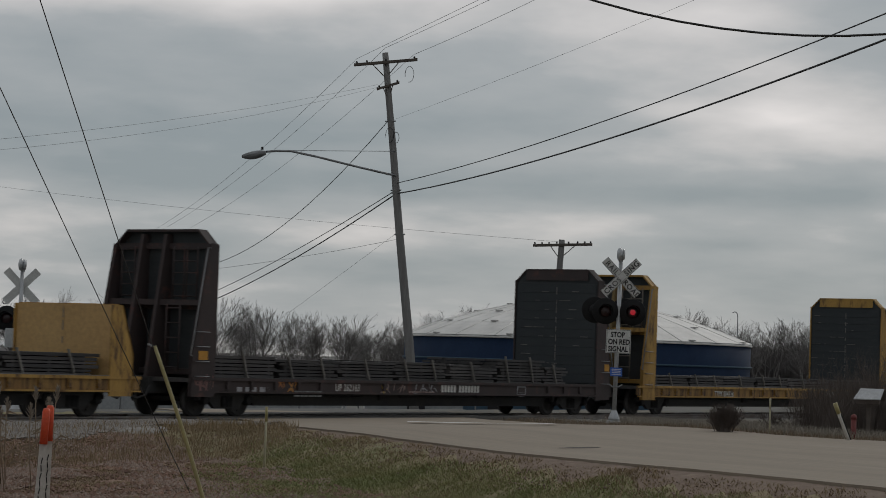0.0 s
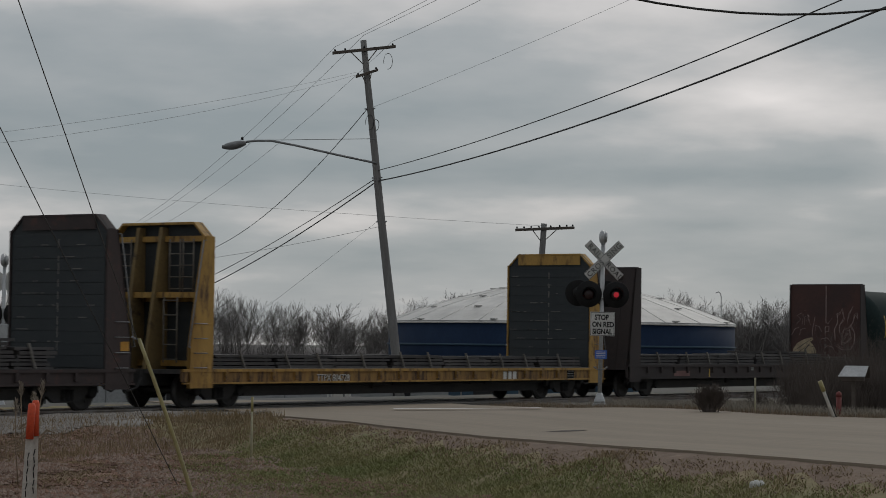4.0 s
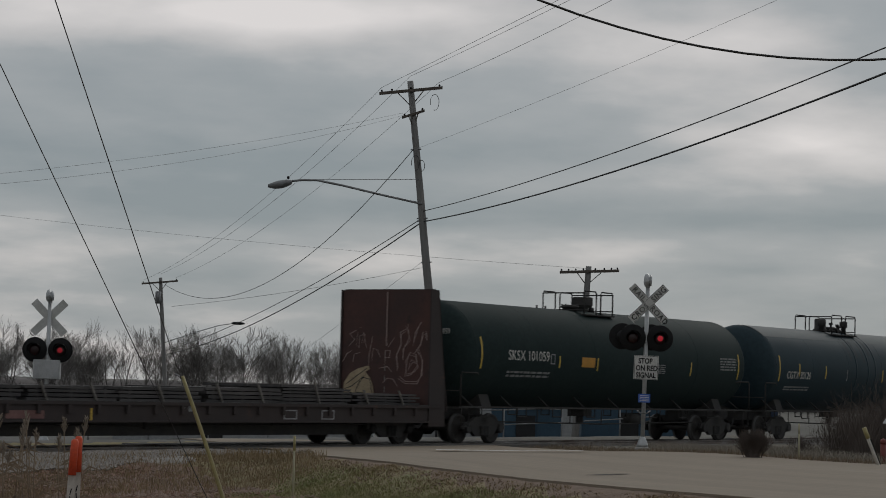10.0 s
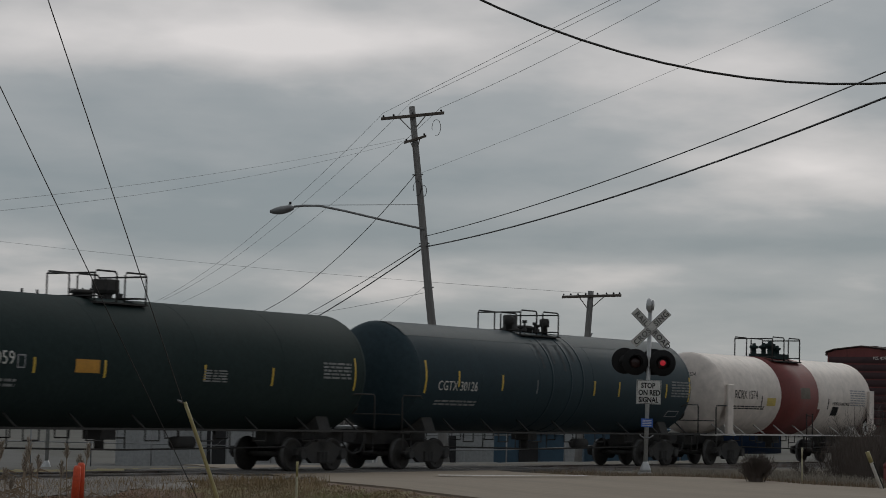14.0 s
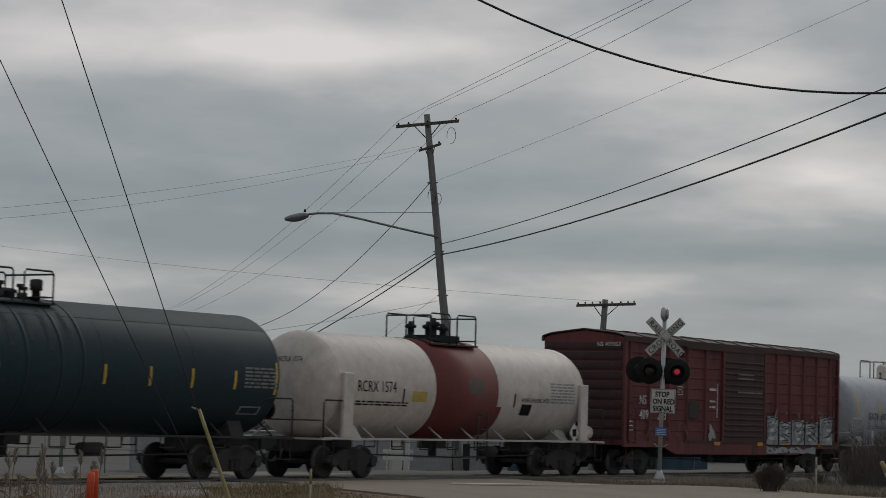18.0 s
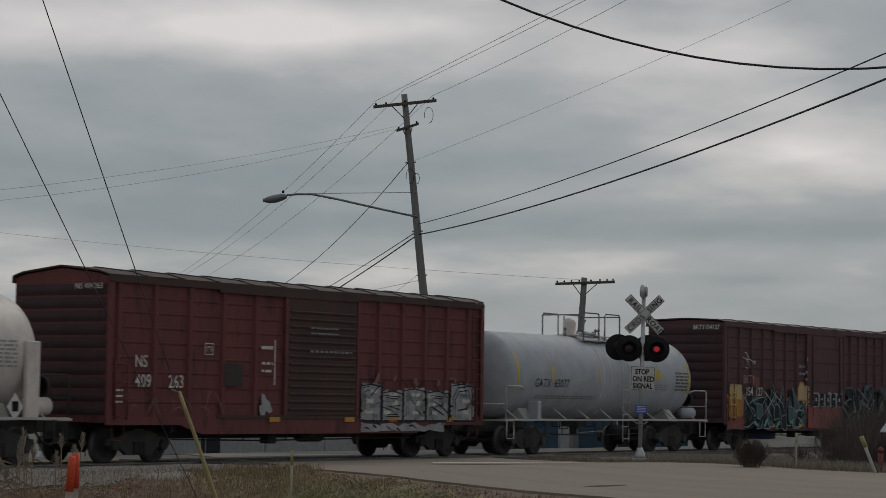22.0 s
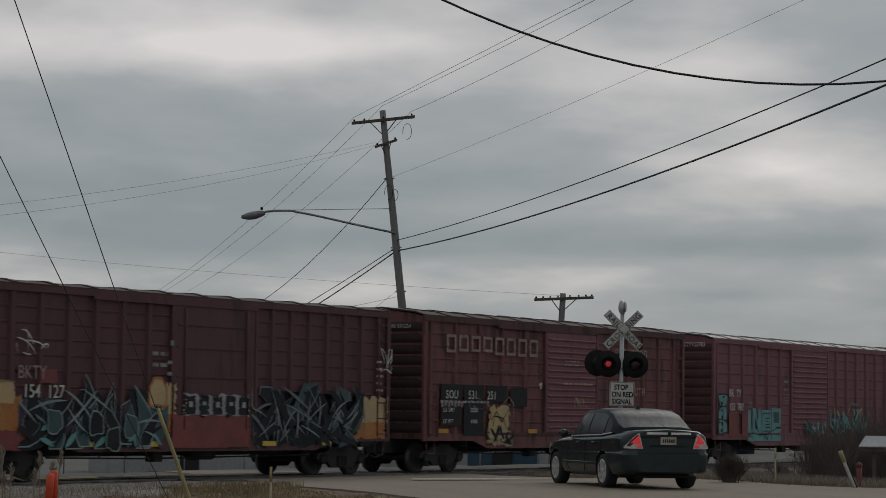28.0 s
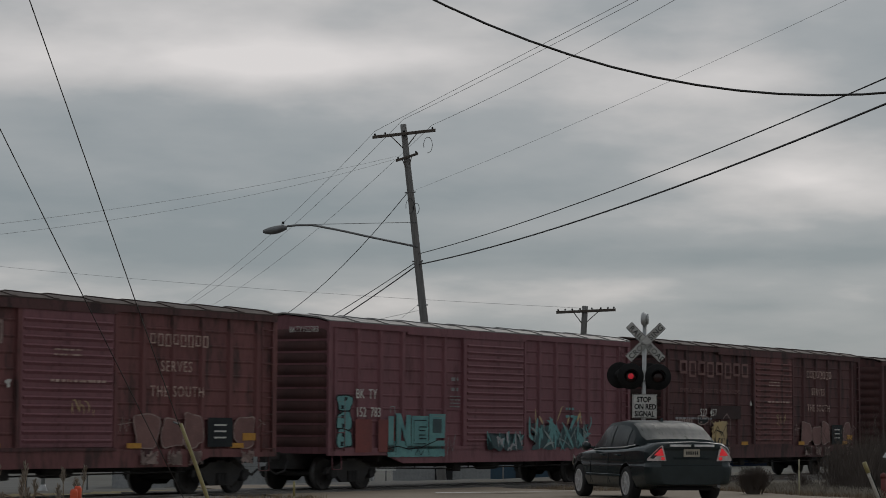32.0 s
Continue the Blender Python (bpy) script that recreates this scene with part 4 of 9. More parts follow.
# ---- markers and stakes ----
def marker_post(x, y, zt, tilt, label):
    root = thing("marker_post", label, "marker post", Matrix.Translation((x, y, gh(x, y))) @ pose(0, 0, 0, 0, tilt, 8), group="marker posts")
    h = zt - gh(x, y)
    bm = bm_()
    prism(bm, [(-0.042, -0.01, -0.3), (-0.03, 0.012, -0.3), (0.03, 0.012, -0.3), (0.042, -0.01, -0.3)], (0, 0, h - 0.1))
    sh = part("shaft", bm, M_markw, root, "pale shaft with black scribble")
    bm = bm_()
    for i in range(6):
        z = h - 0.62 - i * 0.085
        prism(bm, [(-0.012 + 0.01 * (i % 2), -0.014, z), (0.0 + 0.01 * (i % 2), -0.014, z), (0.014 - 0.012 * (i % 2), -0.014, z + 0.07), (0.002 - 0.012 * (i % 2), -0.014, z + 0.07)], (0, 0.003, 0))
    tagged(part("scribble", bm, M_black, sh), kind="stuff")
    bm = bm_()
    turn(bm, [(h - 0.4, 0.0), (h - 0.4, 0.045), (h - 0.03, 0.043), (h, 0.03), (h, 0.0)], 10, "z")
    part("cap", bm, M_orange, root, "faded orange-red cap")


marker_post(-4.2, 26.0, 0.92, 3.0, "white marker post with orange cap, leaning slightly")
marker_post(-4.135, 26.15, 0.95, 0.6, "thin pale marker post with bright orange cap")


def stake(x, y, h, r, tilt, label, material, tip=None):
    root = thing("stake", label, "stake", Matrix.Translation(on(x, y)) @ pose(0, 0, 0, 0, tilt, 0), group="roadside stakes")
    bm = bm_()
    rod(bm, (0, 0, -0.25), (0, 0, h), r, r * 0.9, 8)
    part("shaft", bm, material, root)
    bm = bm_()
    rod(bm, (0, 0, h - 0.22), (0, 0, h + 0.01), r * 1.06, n=8)
    part("tip", bm, tip or M_yelg, root)
    return root


stake(-2.33, 36.0, 1.0, 0.019, 0, "slim yellowish stake in the grass", M_stake)
stake(7.62, 50.0, 0.78, 0.02, 0, "slim pale stake at the road edge", M_stake, M_stake)
sp = stake(8.6, 46.0, 0.8, 0.042, -22, "leaning white post with yellow top and dark stripe", M_markw)
bm = bm_()
box(bm, 0.015, 0.046, -0.03, 0.03, 0.02, 0.56)
part("dark_stripe", bm, M_black, sp)


def roofed_box():
    x, y = 9.75, 50.0
    root = thing("post_box", "small roofed box with pale slanted top on a post", "post box", Matrix.Translation(on(x, y)) @ pose(0, 0, 0, 0, 0, -12))
    bm = bm_()
    box(bm, -0.04, 0.04, -0.04, 0.04, -0.2, 0.85)
    part("post", bm, M_arm, root)
    bm = bm_()
    box(bm, -0.27, 0.24, -0.16, 0.16, 0.78, 0.98)
    part("box_body", bm, M_bush, root, "", 0.01)
    bm = bm_()
    prism(bm, [(-0.32, -0.24, 0.88), (0.25, -0.24, 0.88), (0.32, 0.0, 1.1), (-0.18, 0.0, 1.1)], (0, 0, 0.02))
    part("roof_slope", bm, M_alu, root, "pale slanted roof sheet")
    bm = bm_()
    prism(bm, [(-0.2, 0.0, 1.1), (0.36, 0.0, 1.1), (0.34, 0.26, 0.86), (-0.2, 0.26, 0.86)], (0, 0, 0.02))
    part("roof_slope", bm, M_bush, root)


roofed_box()
bm = bm_()
rod(bm, (0, 0, -0.1), (0, 0, 0.42), 0.06, n=10)
turn(bm, [(0.42, 0.07), (0.5, 0.06), (0.54, 0.0)], 10, "z")
solid("red_marker", bm, M_tankr, "short dull red marker in the brush", "marker", Matrix.Translation(on(9.15, 48.5)))
bm = bm_()
for i, (dx, r) in enumerate(((0, 0.032), (0.045, 0.048), (0.1, 0.038))):
    turn(bm, [(0, 0.0), (0.0, r), (0.03 + r * 0.4, r * 0.9), (0.05 + r * 0.6, r * 0.4), (0.05 + r * 0.6, 0.0)], 6, "z", (dx, 0.02 * i, 0))
solid("litter", bm, M_white, "crumpled white litter in the grass", "litter", Matrix.Translation(on(3.63, 23.98)))


# ---- beyond the track: trees, storage tank, sheds ----
def bare_tree_mesh(seed, h, name="crown"):
    rnd = random.Random(seed)
    segs = []

    def grow(p, d, ln, r, lev):
        n = 9 if lev == 0 else 5 if lev == 1 else 3
        q = p
        for k in range(n):
            d2 = (d + V(rnd.gauss(0, 0.09), rnd.gauss(0, 0.09), 0.05)).normalized()
            e = q + d2 * ln / n
            r2 = max(0.017 if lev < 2 else 0.011, r * 0.86)
            segs.append((q, e, r, r2, lev))
            q, d, r = e, d2, r2
            if lev < 3 and (k > 1 or lev):
                for _ in range(1 + (rnd.random() < (0.5 if lev == 0 else 0.25))):
                    a = rnd.uniform(0, 6.28)
                    u = d.orthogonal().normalized()
                    w = d.cross(u)
                    sp = rnd.uniform(0.5, 1.05) if lev == 0 else rnd.uniform(0.3, 0.8)
                    nd = (d * math.cos(sp) + (u * math.cos(a) + w * math.sin(a)) * math.sin(sp) + V(0, 0, 0.25)).normalized()
                    f = rnd.uniform(0.34, 0.58) * (1 - 0.055 * k) if lev == 0 else rnd.uniform(0.4, 0.62)
                    grow(q, nd, ln * f, max(0.012, r * 0.5), lev + 1)

    for k in range(2 + seed % 3):
        a = rnd.uniform(0, 6.28)
        lean = rnd.uniform(0.05, 0.34)
        grow(V(0, 0, 0), V(lean * math.cos(a), lean * math.sin(a), 1).normalized(), h * rnd.uniform(0.7, 0.98), h * rnd.uniform(0.008, 0.014), 0)
    out = []
    for sel in (lambda l: l == 0, lambda l: l > 0):
        vs, fs = [], []
        for a, b, r0, r1, lev in segs:
            if not sel(lev):
                continue
            d = (b - a).normalized()
            u = d.orthogonal().normalized()
            w = d.cross(u)
            n = 6 if lev == 0 else 3
            i0 = len(vs)
            for c, r in ((a, r0), (b, r1)):
                for k in range(n):
                    t = 6.2832 * k / n
                    vs.append(c + (u * math.cos(t) + w * math.sin(t)) * r)
            for k in range(n):
                fs.append((i0 + k, i0 + (k + 1) % n, i0 + n + (k + 1) % n, i0 + n + k))
        me = bpy.data.meshes.new("trunk" if not out else name)
        me.from_pydata([tuple(v) for v in vs], [], fs)
        me.materials.append(M_bark)
        out.append(me)
    return out


TREE_MESH = [bare_tree_mesh(100 + i, 9.0) for i in range(8)]


def tree(x, y, sc, k, rz):
    root = thing("bare_tree", "leafless winter tree with a fine grey-brown crown", "tree", Matrix.Translation((x, y, gh(x, y) - 0.1)) @ pose(0, 0, 0, 0, 0, rz), group="bare trees behind the track")
    sc *= 1.11
    m = Matrix.Diagonal((sc * 1.4, sc * 1.4, sc, 1))
    part("trunk", TREE_MESH[k][0], None, root, m=m), part("crown", TREE_MESH[k][1], None, root, m=m)


rt = random.Random(77)
for i in range(84):        # left wood, nearer; then lower behind the tank and to the right
    x = rt.uniform(-64, 4)
    far = smooth((x + 20) / 18)
    tree(x, 285 + 60 * far + rt.uniform(-14, 20), rt.uniform(0.56, 0.8) * (1 - 0.2 * far), rt.randrange(8), rt.uniform(0, 360))
for i in range(84):
    x = 2 + i * 1.25 + rt.uniform(-0.8, 0.8)
    tree(x, 395 + rt.uniform(-18, 25), rt.uniform(0.74, 0.98), rt.randrange(8), rt.uniform(0, 360))


def brush_band(name, x0, x1, y0, y1, n, h0, h1, r, material, label, seed, lean=0.25, fan=3):
    """Many thin upright twigs, joined as one growth."""
    rnd = random.Random(seed)
    vs, fs = [], []
    for i in range(n):
        x, y = rnd.uniform(x0, x1), rnd.uniform(y0, y1)
        z = gh(x, y)
        h = rnd.uniform(h0, h1) * (0.75 + 0.35 * noise.noise(V(x * 0.13, y * 0.1, seed)))
        for k in range(fan):
            a = V(x, y, z - 0.05)
            d = V(rnd.gauss(0, lean), rnd.gauss(0, lean), 1).normalized()
            m = a + d * h * 0.55
            e = m + (d + V(rnd.gauss(0, lean * 1.2), rnd.gauss(0, lean), 0)).normalized() * h * 0.5
            for p, q, ra, rb in ((a, m, r, r * 0.75), (m, e, r * 0.75, r * 0.3)):
                i0 = len(vs)
                for c, rr in ((p, ra), (q, rb)):
                    vs += [(c.x - rr, c.y, c.z), (c.x + rr * 0.5, c.y - rr * 0.9, c.z), (c.x + rr * 0.5, c.y + rr * 0.9, c.z)]
                fs += [(i0, i0 + 1, i0 + 4, i0 + 3), (i0 + 1, i0 + 2, i0 + 5, i0 + 4), (i0 + 2, i0, i0 + 3, i0 + 5)]
    me = bpy.data.meshes.new(name)
    me.from_pydata(vs, [], fs)
    me.materials.append(material)
    return tagged(new(name, me), label, "brush", kind="stuff")


brush_band("far_brush", -75, 5, 300, 345, 2600, 1.4, 3.0, 0.04, M_brush, "dense leafless undergrowth along the far wood", 5)
brush_band("far_brush", 0, 30, 405, 440, 1200, 2.6, 4.8, 0.06, M_brush, "dense leafless undergrowth along the far wood", 6)
brush_band("far_brush", 26, 118, 405, 440, 7000, 6.2, 9.6, 0.06, M_brush, "tall dense leafless thicket along the far wood", 7, 0.12)
# a wooded rise closes the distance
bm = bm_()
prev = None
for i in range(121):
    x = -420 + i * 9
    hgt = 1.2 + 5.0 * smooth((x - 15) / 25) + 0.9 * noise.noise(V(x * 0.03, 0, 0)) + 0.9 * noise.noise(V(x * 0.15, 3, 0))
    y = 470 + 25 * noise.noise(V(x * 0.01, 9, 0))
    row = [bm.verts.new((x, y, -2)), bm.verts.new((x, y + 4, hgt * 0.7)), bm.verts.new((x, y + 18, hgt)), bm.verts.new((x, y + 120, hgt * 0.6)), bm.verts.new((x, y + 160, -2))]
    if prev:
        for k in range(4):
            bm.faces.new((prev[k], prev[k + 1], row[k + 1], row[k])).smooth = True
    prev = row
solid("backdrop_woods", bm, M_brush, "low brown wooded rise in the distance", "woods", kind="structure")


def storage_tank():
    root = thing("storage_tank", "wide blue storage tank with a pale low domed roof", "storage tank", Matrix.Translation((13.9, 204.0, -0.6)))
    R, H, A = 15.2, 4.25, 3.55
    bm = bm_()
    turn(bm, [(-0.9, R), (H, R), (H, R - 0.2), (-0.9, R - 0.2)], 72, "z")
    part("wall", bm, M_tblue, root, "dark blue steel wall")
    for z, m in ((H - 0.06, M_dome), (H * 0.55, M_wallb), (H * 0.27, M_wallb)):
        bm = bm_()
        turn(bm, [(z - 0.08, R), (z - 0.08, R + 0.13), (z + 0.08, R + 0.13), (z + 0.08, R)], 72, "z")
        part("stiffener_ring", bm, m, root)
    ns, nr = 24, 5
    for j in range(nr):
        r0, r1 = R * 1.012 * (1 - j / nr), R * 1.012 * (1 - (j + 1) / nr) + 0.02

        def zz(r):
            return H + 0.05 + A * (1 - (r / (R * 1.012)) ** 1.75)
        bm = bm_()
        a0, a1 = 0.0, 2 * math.pi / ns
        g = 0.004
        pts = [(r0 * math.cos(a0 + g), r0 * math.sin(a0 + g), zz(r0)), (r0 * math.cos(a1 - g), r0 * math.sin(a1 - g), zz(r0)), (r1 * math.cos(a1 - g), r1 * math.sin(a1 - g), zz(r1)), (r1 * math.cos(a0 + g), r1 * math.sin(a0 + g), zz(r1))]
        prism(bm, pts, (0, 0, 0.05))
        me = finish("roof_panel", bm, M_dome)
        for k in range(ns):
            part("roof_panel", me, None, root, m=pose(0, 0, 0.0, 0, 0, k * 360 / ns))
        bm = bm_()
        rod(bm, V(r0, 0, zz(r0) + 0.05), V(r1, 0, zz(r1) + 0.05), 0.045, n=5)
        mr = finish("roof_rib", bm, M_dome)
        for k in range(ns):
            part("roof_rib", mr, None, root, m=pose(0, 0, 0.0, 0, 0, k * 360 / ns))
        bm = bm_()
        box(bm, r0 - 0.5, r0 - 0.05, 1.0, 1.5, zz(r0) + 0.1, zz(r0) + 0.2)
        mh = finish("roof_clip", bm, M_pump)
        for k in range(0, ns, 2):
            part("roof_clip", mh, None, root, m=pose(0, 0, 0.0, 0, 0, (k + j % 2) * 360 / ns))


storage_tank()


def shed(name, x, y, w, d, h, wall, roof, label, ribs=10, gable=0.0, door=True):
    root = thing(name, label, "shed", Matrix.Translation((x, y, gh(x, y) - 0.05)))
    bm = bm_()
    box(bm, 0, w, 0, d, 0, h)
    part("wall", bm, wall, root)
    bm = bm_()
    if gable:
        prism(bm, [(-0.15, -0.15, h), (w + 0.15, -0.15, h), (w * 0.75, d / 2, h + gable), (w * 0.25, d / 2, h + gable)], (0, 0, 0.06))
        prism(bm, [(-0.15, d + 0.15, h), (w * 0.25, d / 2, h + gable), (w * 0.75, d / 2, h + gable), (w + 0.15, d + 0.15, h)], (0, 0, 0.06))
        prism(bm, [(-0.15, -0.15, h), (w * 0.25, d / 2, h + gable), (-0.15, d + 0.15, h)], (0, 0, 0.06))
        prism(bm, [(w + 0.15, -0.15, h), (w + 0.15, d + 0.15, h), (w * 0.75, d / 2, h + gable)], (0, 0, 0.06))
    else:
        box(bm, -0.1, w + 0.1, -0.1, d + 0.1, h, h + 0.07)
    part("roof", bm, roof, root)
    bm = bm_()
    box(bm, -0.03, 0.03, -0.035, 0.0, 0.02, h - 0.02)
    me = finish("wall_rib", bm, wall)
    for k in range(ribs + 1):
        part("wall_rib", me, None, root, m=pose(w * k / ribs, 0, 0))
    if door:
        bm = bm_()
        box(bm, w * 0.35, w * 0.35 + 0.9, -0.06, -0.036, 0, h * 0.85)
        part("door", bm, M_dark, root)
    return root


shed("low_shed", -16.0, 112, 12.5, 4, 2.15, M_wallg, M_roofm, "long low pale grey shed behind the track", 14)
shed("low_shed", -2.6, 118, 6.0, 4, 2.1, M_wallg, M_roofm, "low pale grey shed behind the track", 7)
shed("blue_shed", 6.6, 112, 5.2, 3, 2.3, M_wallb, M_wallb, "low dark blue shed behind the track", 8)
shed("blue_shed", 2.2, 109, 3.2, 3, 2.05, M_wallb, M_roofm, "low dark blue shed behind the track", 6)
shed("pump_house", 5.8, 125.0, 3.35, 2.6, 3.05, M_wallg, M_pump, "small pale pump house with a hipped white roof", 3, gable=0.36)


def fence():
    root = thing("wire_fence", "grey pipe rail fence beyond the track", "fence")
    bm = bm_()
    rod(bm, (0, 0, -0.1), (0, 0, 1.95), 0.035, n=6)
    me = finish("post", bm, M_iron)
    pts = [V(-26 + 2.6 * i, 100.5 + 0.25 * i, 0) for i in range(15)]
    for p in pts:
        part("post", me, None, root, m=Matrix.Translation(on(p.x, p.y)))
    for h in (1.25, 1.9):
        bm = bm_()
        pipe(bm, [on(p.x, p.y, h) for p in pts], 0.025, 5)
        part("rail", bm, M_iron, root)


fence()
root = thing("street_lamp", "distant street lamp on a long thin arm from its pole", "street lamp", Matrix.Translation((-19.55, 159.8, 4.1)))
bm = bm_()
pipe(bm, [(0, 0, 0), (2.2, 0, 0.8), (3.8, 0, 1.3), (4.7, 0, 1.45)], 0.03, 6)
part("arm", bm, M_iron, root)
bm = bm_()
turn(bm, [(4.6, 0.02), (4.75, 0.09), (5.2, 0.12), (5.5, 0.06), (5.55, 0.0)], 10, "x", (0, 0, 1.47))
part("lamp_head", bm, M_black, root, "dark lamp head")
root = thing("far_lamp", "far tall lamp post above the trees", "street lamp", Matrix.Translation((52.2, 380, -1.4)))
bm = bm_()
rod(bm, (0, 0, 0), (0, 0, 11.5), 0.12, 0.07, 8)
part("pole", bm, M_iron, root)
bm = bm_()
pipe(bm, [(0, 0, 11.5), (-0.1, 0, 12.1), (-0.5, 0, 12.4), (-0.9, 0, 12.2)], 0.08, 6)
part("arm", bm, M_iron, root)
root = thing("cone_marker", "orange and white works barrier beyond the crossing", "barrier", Matrix.Translation(on(-2.75, 100.0)))
bm = bm_()
box(bm, -0.65, 0.65, -0.03, 0.03, 1.15, 1.35)
part("board", bm, M_white, root)
bm = bm_()
box(bm, -0.65, 0.65, -0.03, 0.03, 1.45, 1.6)
part("board", bm, M_white, root)
for px in (-0.47, 0.47):
    bm = bm_()
    box(bm, px - 0.03, px + 0.03, 0.031, 0.09, -0.1, 1.6)
    part("post", bm, M_white, root)
bm = bm_()
turn(bm, [(0, 0.22), (0.04, 0.22), (0.04, 0.15), (0.7, 0.04), (0.7, 0.0)], 10, "z")
part("cone", bm, M_orange, root)


# ---- near growth ----
def blades(name, pts, material, label, h0, h1, w, seed, lean=0.35, category="grass"):
    rnd = np.random.default_rng(seed)
    n = len(pts)
    P = np.array(pts)
    hh = rnd.uniform(h0, h1, n)
    ang = rnd.uniform(0, 6.283, n)
    lx, ly = rnd.normal(0, lean, n) * hh, rnd.normal(0, lean, n) * hh
    wx, wy = np.cos(ang) * w, np.sin(ang) * w
    v = np.empty((n, 5, 3))
    v[:, 0] = P + np.stack([wx, wy, 0 * wx - 0.02], 1)
    v[:, 1] = P - np.stack([wx, wy, 0 * wx + 0.02], 1)
    mid = P + np.stack([lx * 0.4, ly * 0.4, hh * 0.6], 1)
    v[:, 2] = mid - np.stack([wx, wy, 0 * wx], 1) * 0.7
    v[:, 3] = mid + np.stack([wx, wy, 0 * wx], 1) * 0.7
    v[:, 4] = P + np.stack([lx, ly, hh], 1)
    idx = np.arange(n)[:, None] * 5
    quads = np.concatenate([idx + np.array([[0, 1, 2, 3]])], 0).tolist()
    tris = (idx + np.array([[3, 2, 4]])).tolist()
    me = bpy.data.meshes.new(name)
    me.from_pydata(v.reshape(-1, 3).tolist(), [], quads + tris)
    me.materials.append(material)
    return tagged(new(name, me), label, category, kind="stuff")


def scatter(n, seed, keep, x0=-9, x1=9, y0=22, y1=54):
    rnd = random.Random(seed)
    out = []
    while len(out) < n:
        x, y = rnd.uniform(x0, x1), rnd.uniform(y0, y1)
        if abs(x - 0.05) > 0.2 * y + 0.6:
            continue
        p = V(x, y, 0)
        if keep(RN.dot(p) - RA, DC - NV.dot(p), x, y, rnd):
            out.append((x, y, gh(x, y) + 0.05 * noise.noise(V(x * 0.6, y * 0.6, 0))))
    return out


def green_zone(a, x, y):
    return smooth((x + 3.4 + 0.8 * noise.noise(V(x * 0.5, y * 0.3, 1))) / 1.6) * (0.85 + 0.8 * noise.noise(V(x * 0.7, y * 0.35, 2))) * smooth((off_road(x, y) - 0.5) / 1.5)


blades("grass", scatter(95000, 1, lambda a, q, x, y, r: a < soil_edge(x, y, q) - 0.05 and q > 5.5 and r.random() < green_zone(a, x, y)), M_green, "short green winter grass on the verge", 0.02, 0.06, 0.007, 11, 0.9)
blades("dead_grass", scatter(95000, 2, lambda a, q, x, y, r: a < soil_edge(x, y, q) + (0.0 if r.random() < 0.6 else 0.5) and off_road(x, y) > 0.2 and q > 6.5 and r.random() > green_zone(a, x, y) * 1.05 - 0.08), M_straw, "matted straw-coloured dead grass", 0.012, 0.04, 0.007, 12, 1.8)
blades("verge_weeds", scatter(20000, 3, lambda a, q, x, y, r: 11.0 < a < 17 and q > 3.2 and r.random() < 0.04 + smooth((x - 5.0) / 1.3), -2, 14, 36, 66), M_weed, "dry grey weeds along the road edge", 0.08, 0.26, 0.008, 13, 0.4)
blades("verge_weeds", scatter(5000, 4, lambda a, q, x, y, r: 10.1 < a < 12 and q > 3.2, -2, 14, 36, 66), M_reed, "brown weed stalks along the road edge", 0.03, 0.13, 0.009, 14, 0.4)
blades("track_weeds", scatter(5000, 5, lambda a, q, x, y, r: a < -1 and 6.5 < q < 13 and x < -2.2), M_straw, "dry stalks on the ditch bank", 0.06, 0.24, 0.007, 15, 0.5)


def lumps(name, pts, s0, s1, lift, material, label, category, seed):
    """Small angular stones or clods lying about, as one growth of stuff."""
    rnd = random.Random(seed)
    vs, fs = [], []
    for x, y, z in pts:
        s = rnd.uniform(s0, s1)
        i0 = len(vs)
        o = V(x, y, z + lift)
        for d in ((1, 0, 0), (-1, 0, 0), (0, 1, 0), (0, -1, 0), (0, 0, 0.7), (0, 0, -0.7)):
            vs.append(tuple(o + V(*d) * s * rnd.uniform(0.7, 1.25) + V(rnd.uniform(-0.3, 0.3), rnd.uniform(-0.3, 0.3), 0) * s))
        fs += [(i0 + a, i0 + b, i0 + c) for a, b, c in ((0, 2, 4), (2, 1, 4), (1, 3, 4), (3, 0, 4), (2, 0, 5), (1, 2, 5), (3, 1, 5), (0, 3, 5))]
    me = bpy.data.meshes.new(name)
    me.from_pydata(vs, [], fs)
    me.materials.append(material)
    tagged(new(name, me), label, category, kind="stuff")


lumps("gravel_stones", scatter(14000, 6, lambda a, q, x, y, r: off_road(x, y) > 0 and 3.0 < q < 5.6 + 3.2 * smooth((off_road(x, y) - 1.5) / 3)), 0.015, 0.055, 0.05, M_stone, "loose pale ballast stones", "gravel", 9)
lumps("soil_clods", scatter(1000, 7, lambda a, q, x, y, r: soil_edge(x, y, q) - 1.1 < a and off_road(x, y) > 0.1 and q > 4 and r.random() < 0.35 + noise.noise(V(x * 0.9, y * 0.5, 3))), 0.006, 0.016, 0.006, M_clod, "dark clods and bits of turf along the shoulder", "soil", 10)
lumps("bank_pebbles", scatter(9000, 12, lambda a, q, x, y, r: a < -3.6 and x < -1.2 and 6.5 < q < 22 and r.random() < 0.25 + 1.4 * noise.noise(V(x * 0.8, y * 0.5, 6))), 0.014, 0.055, 0.02, M_pebble, "pale pebbles washed down the ditch bank", "gravel", 12)
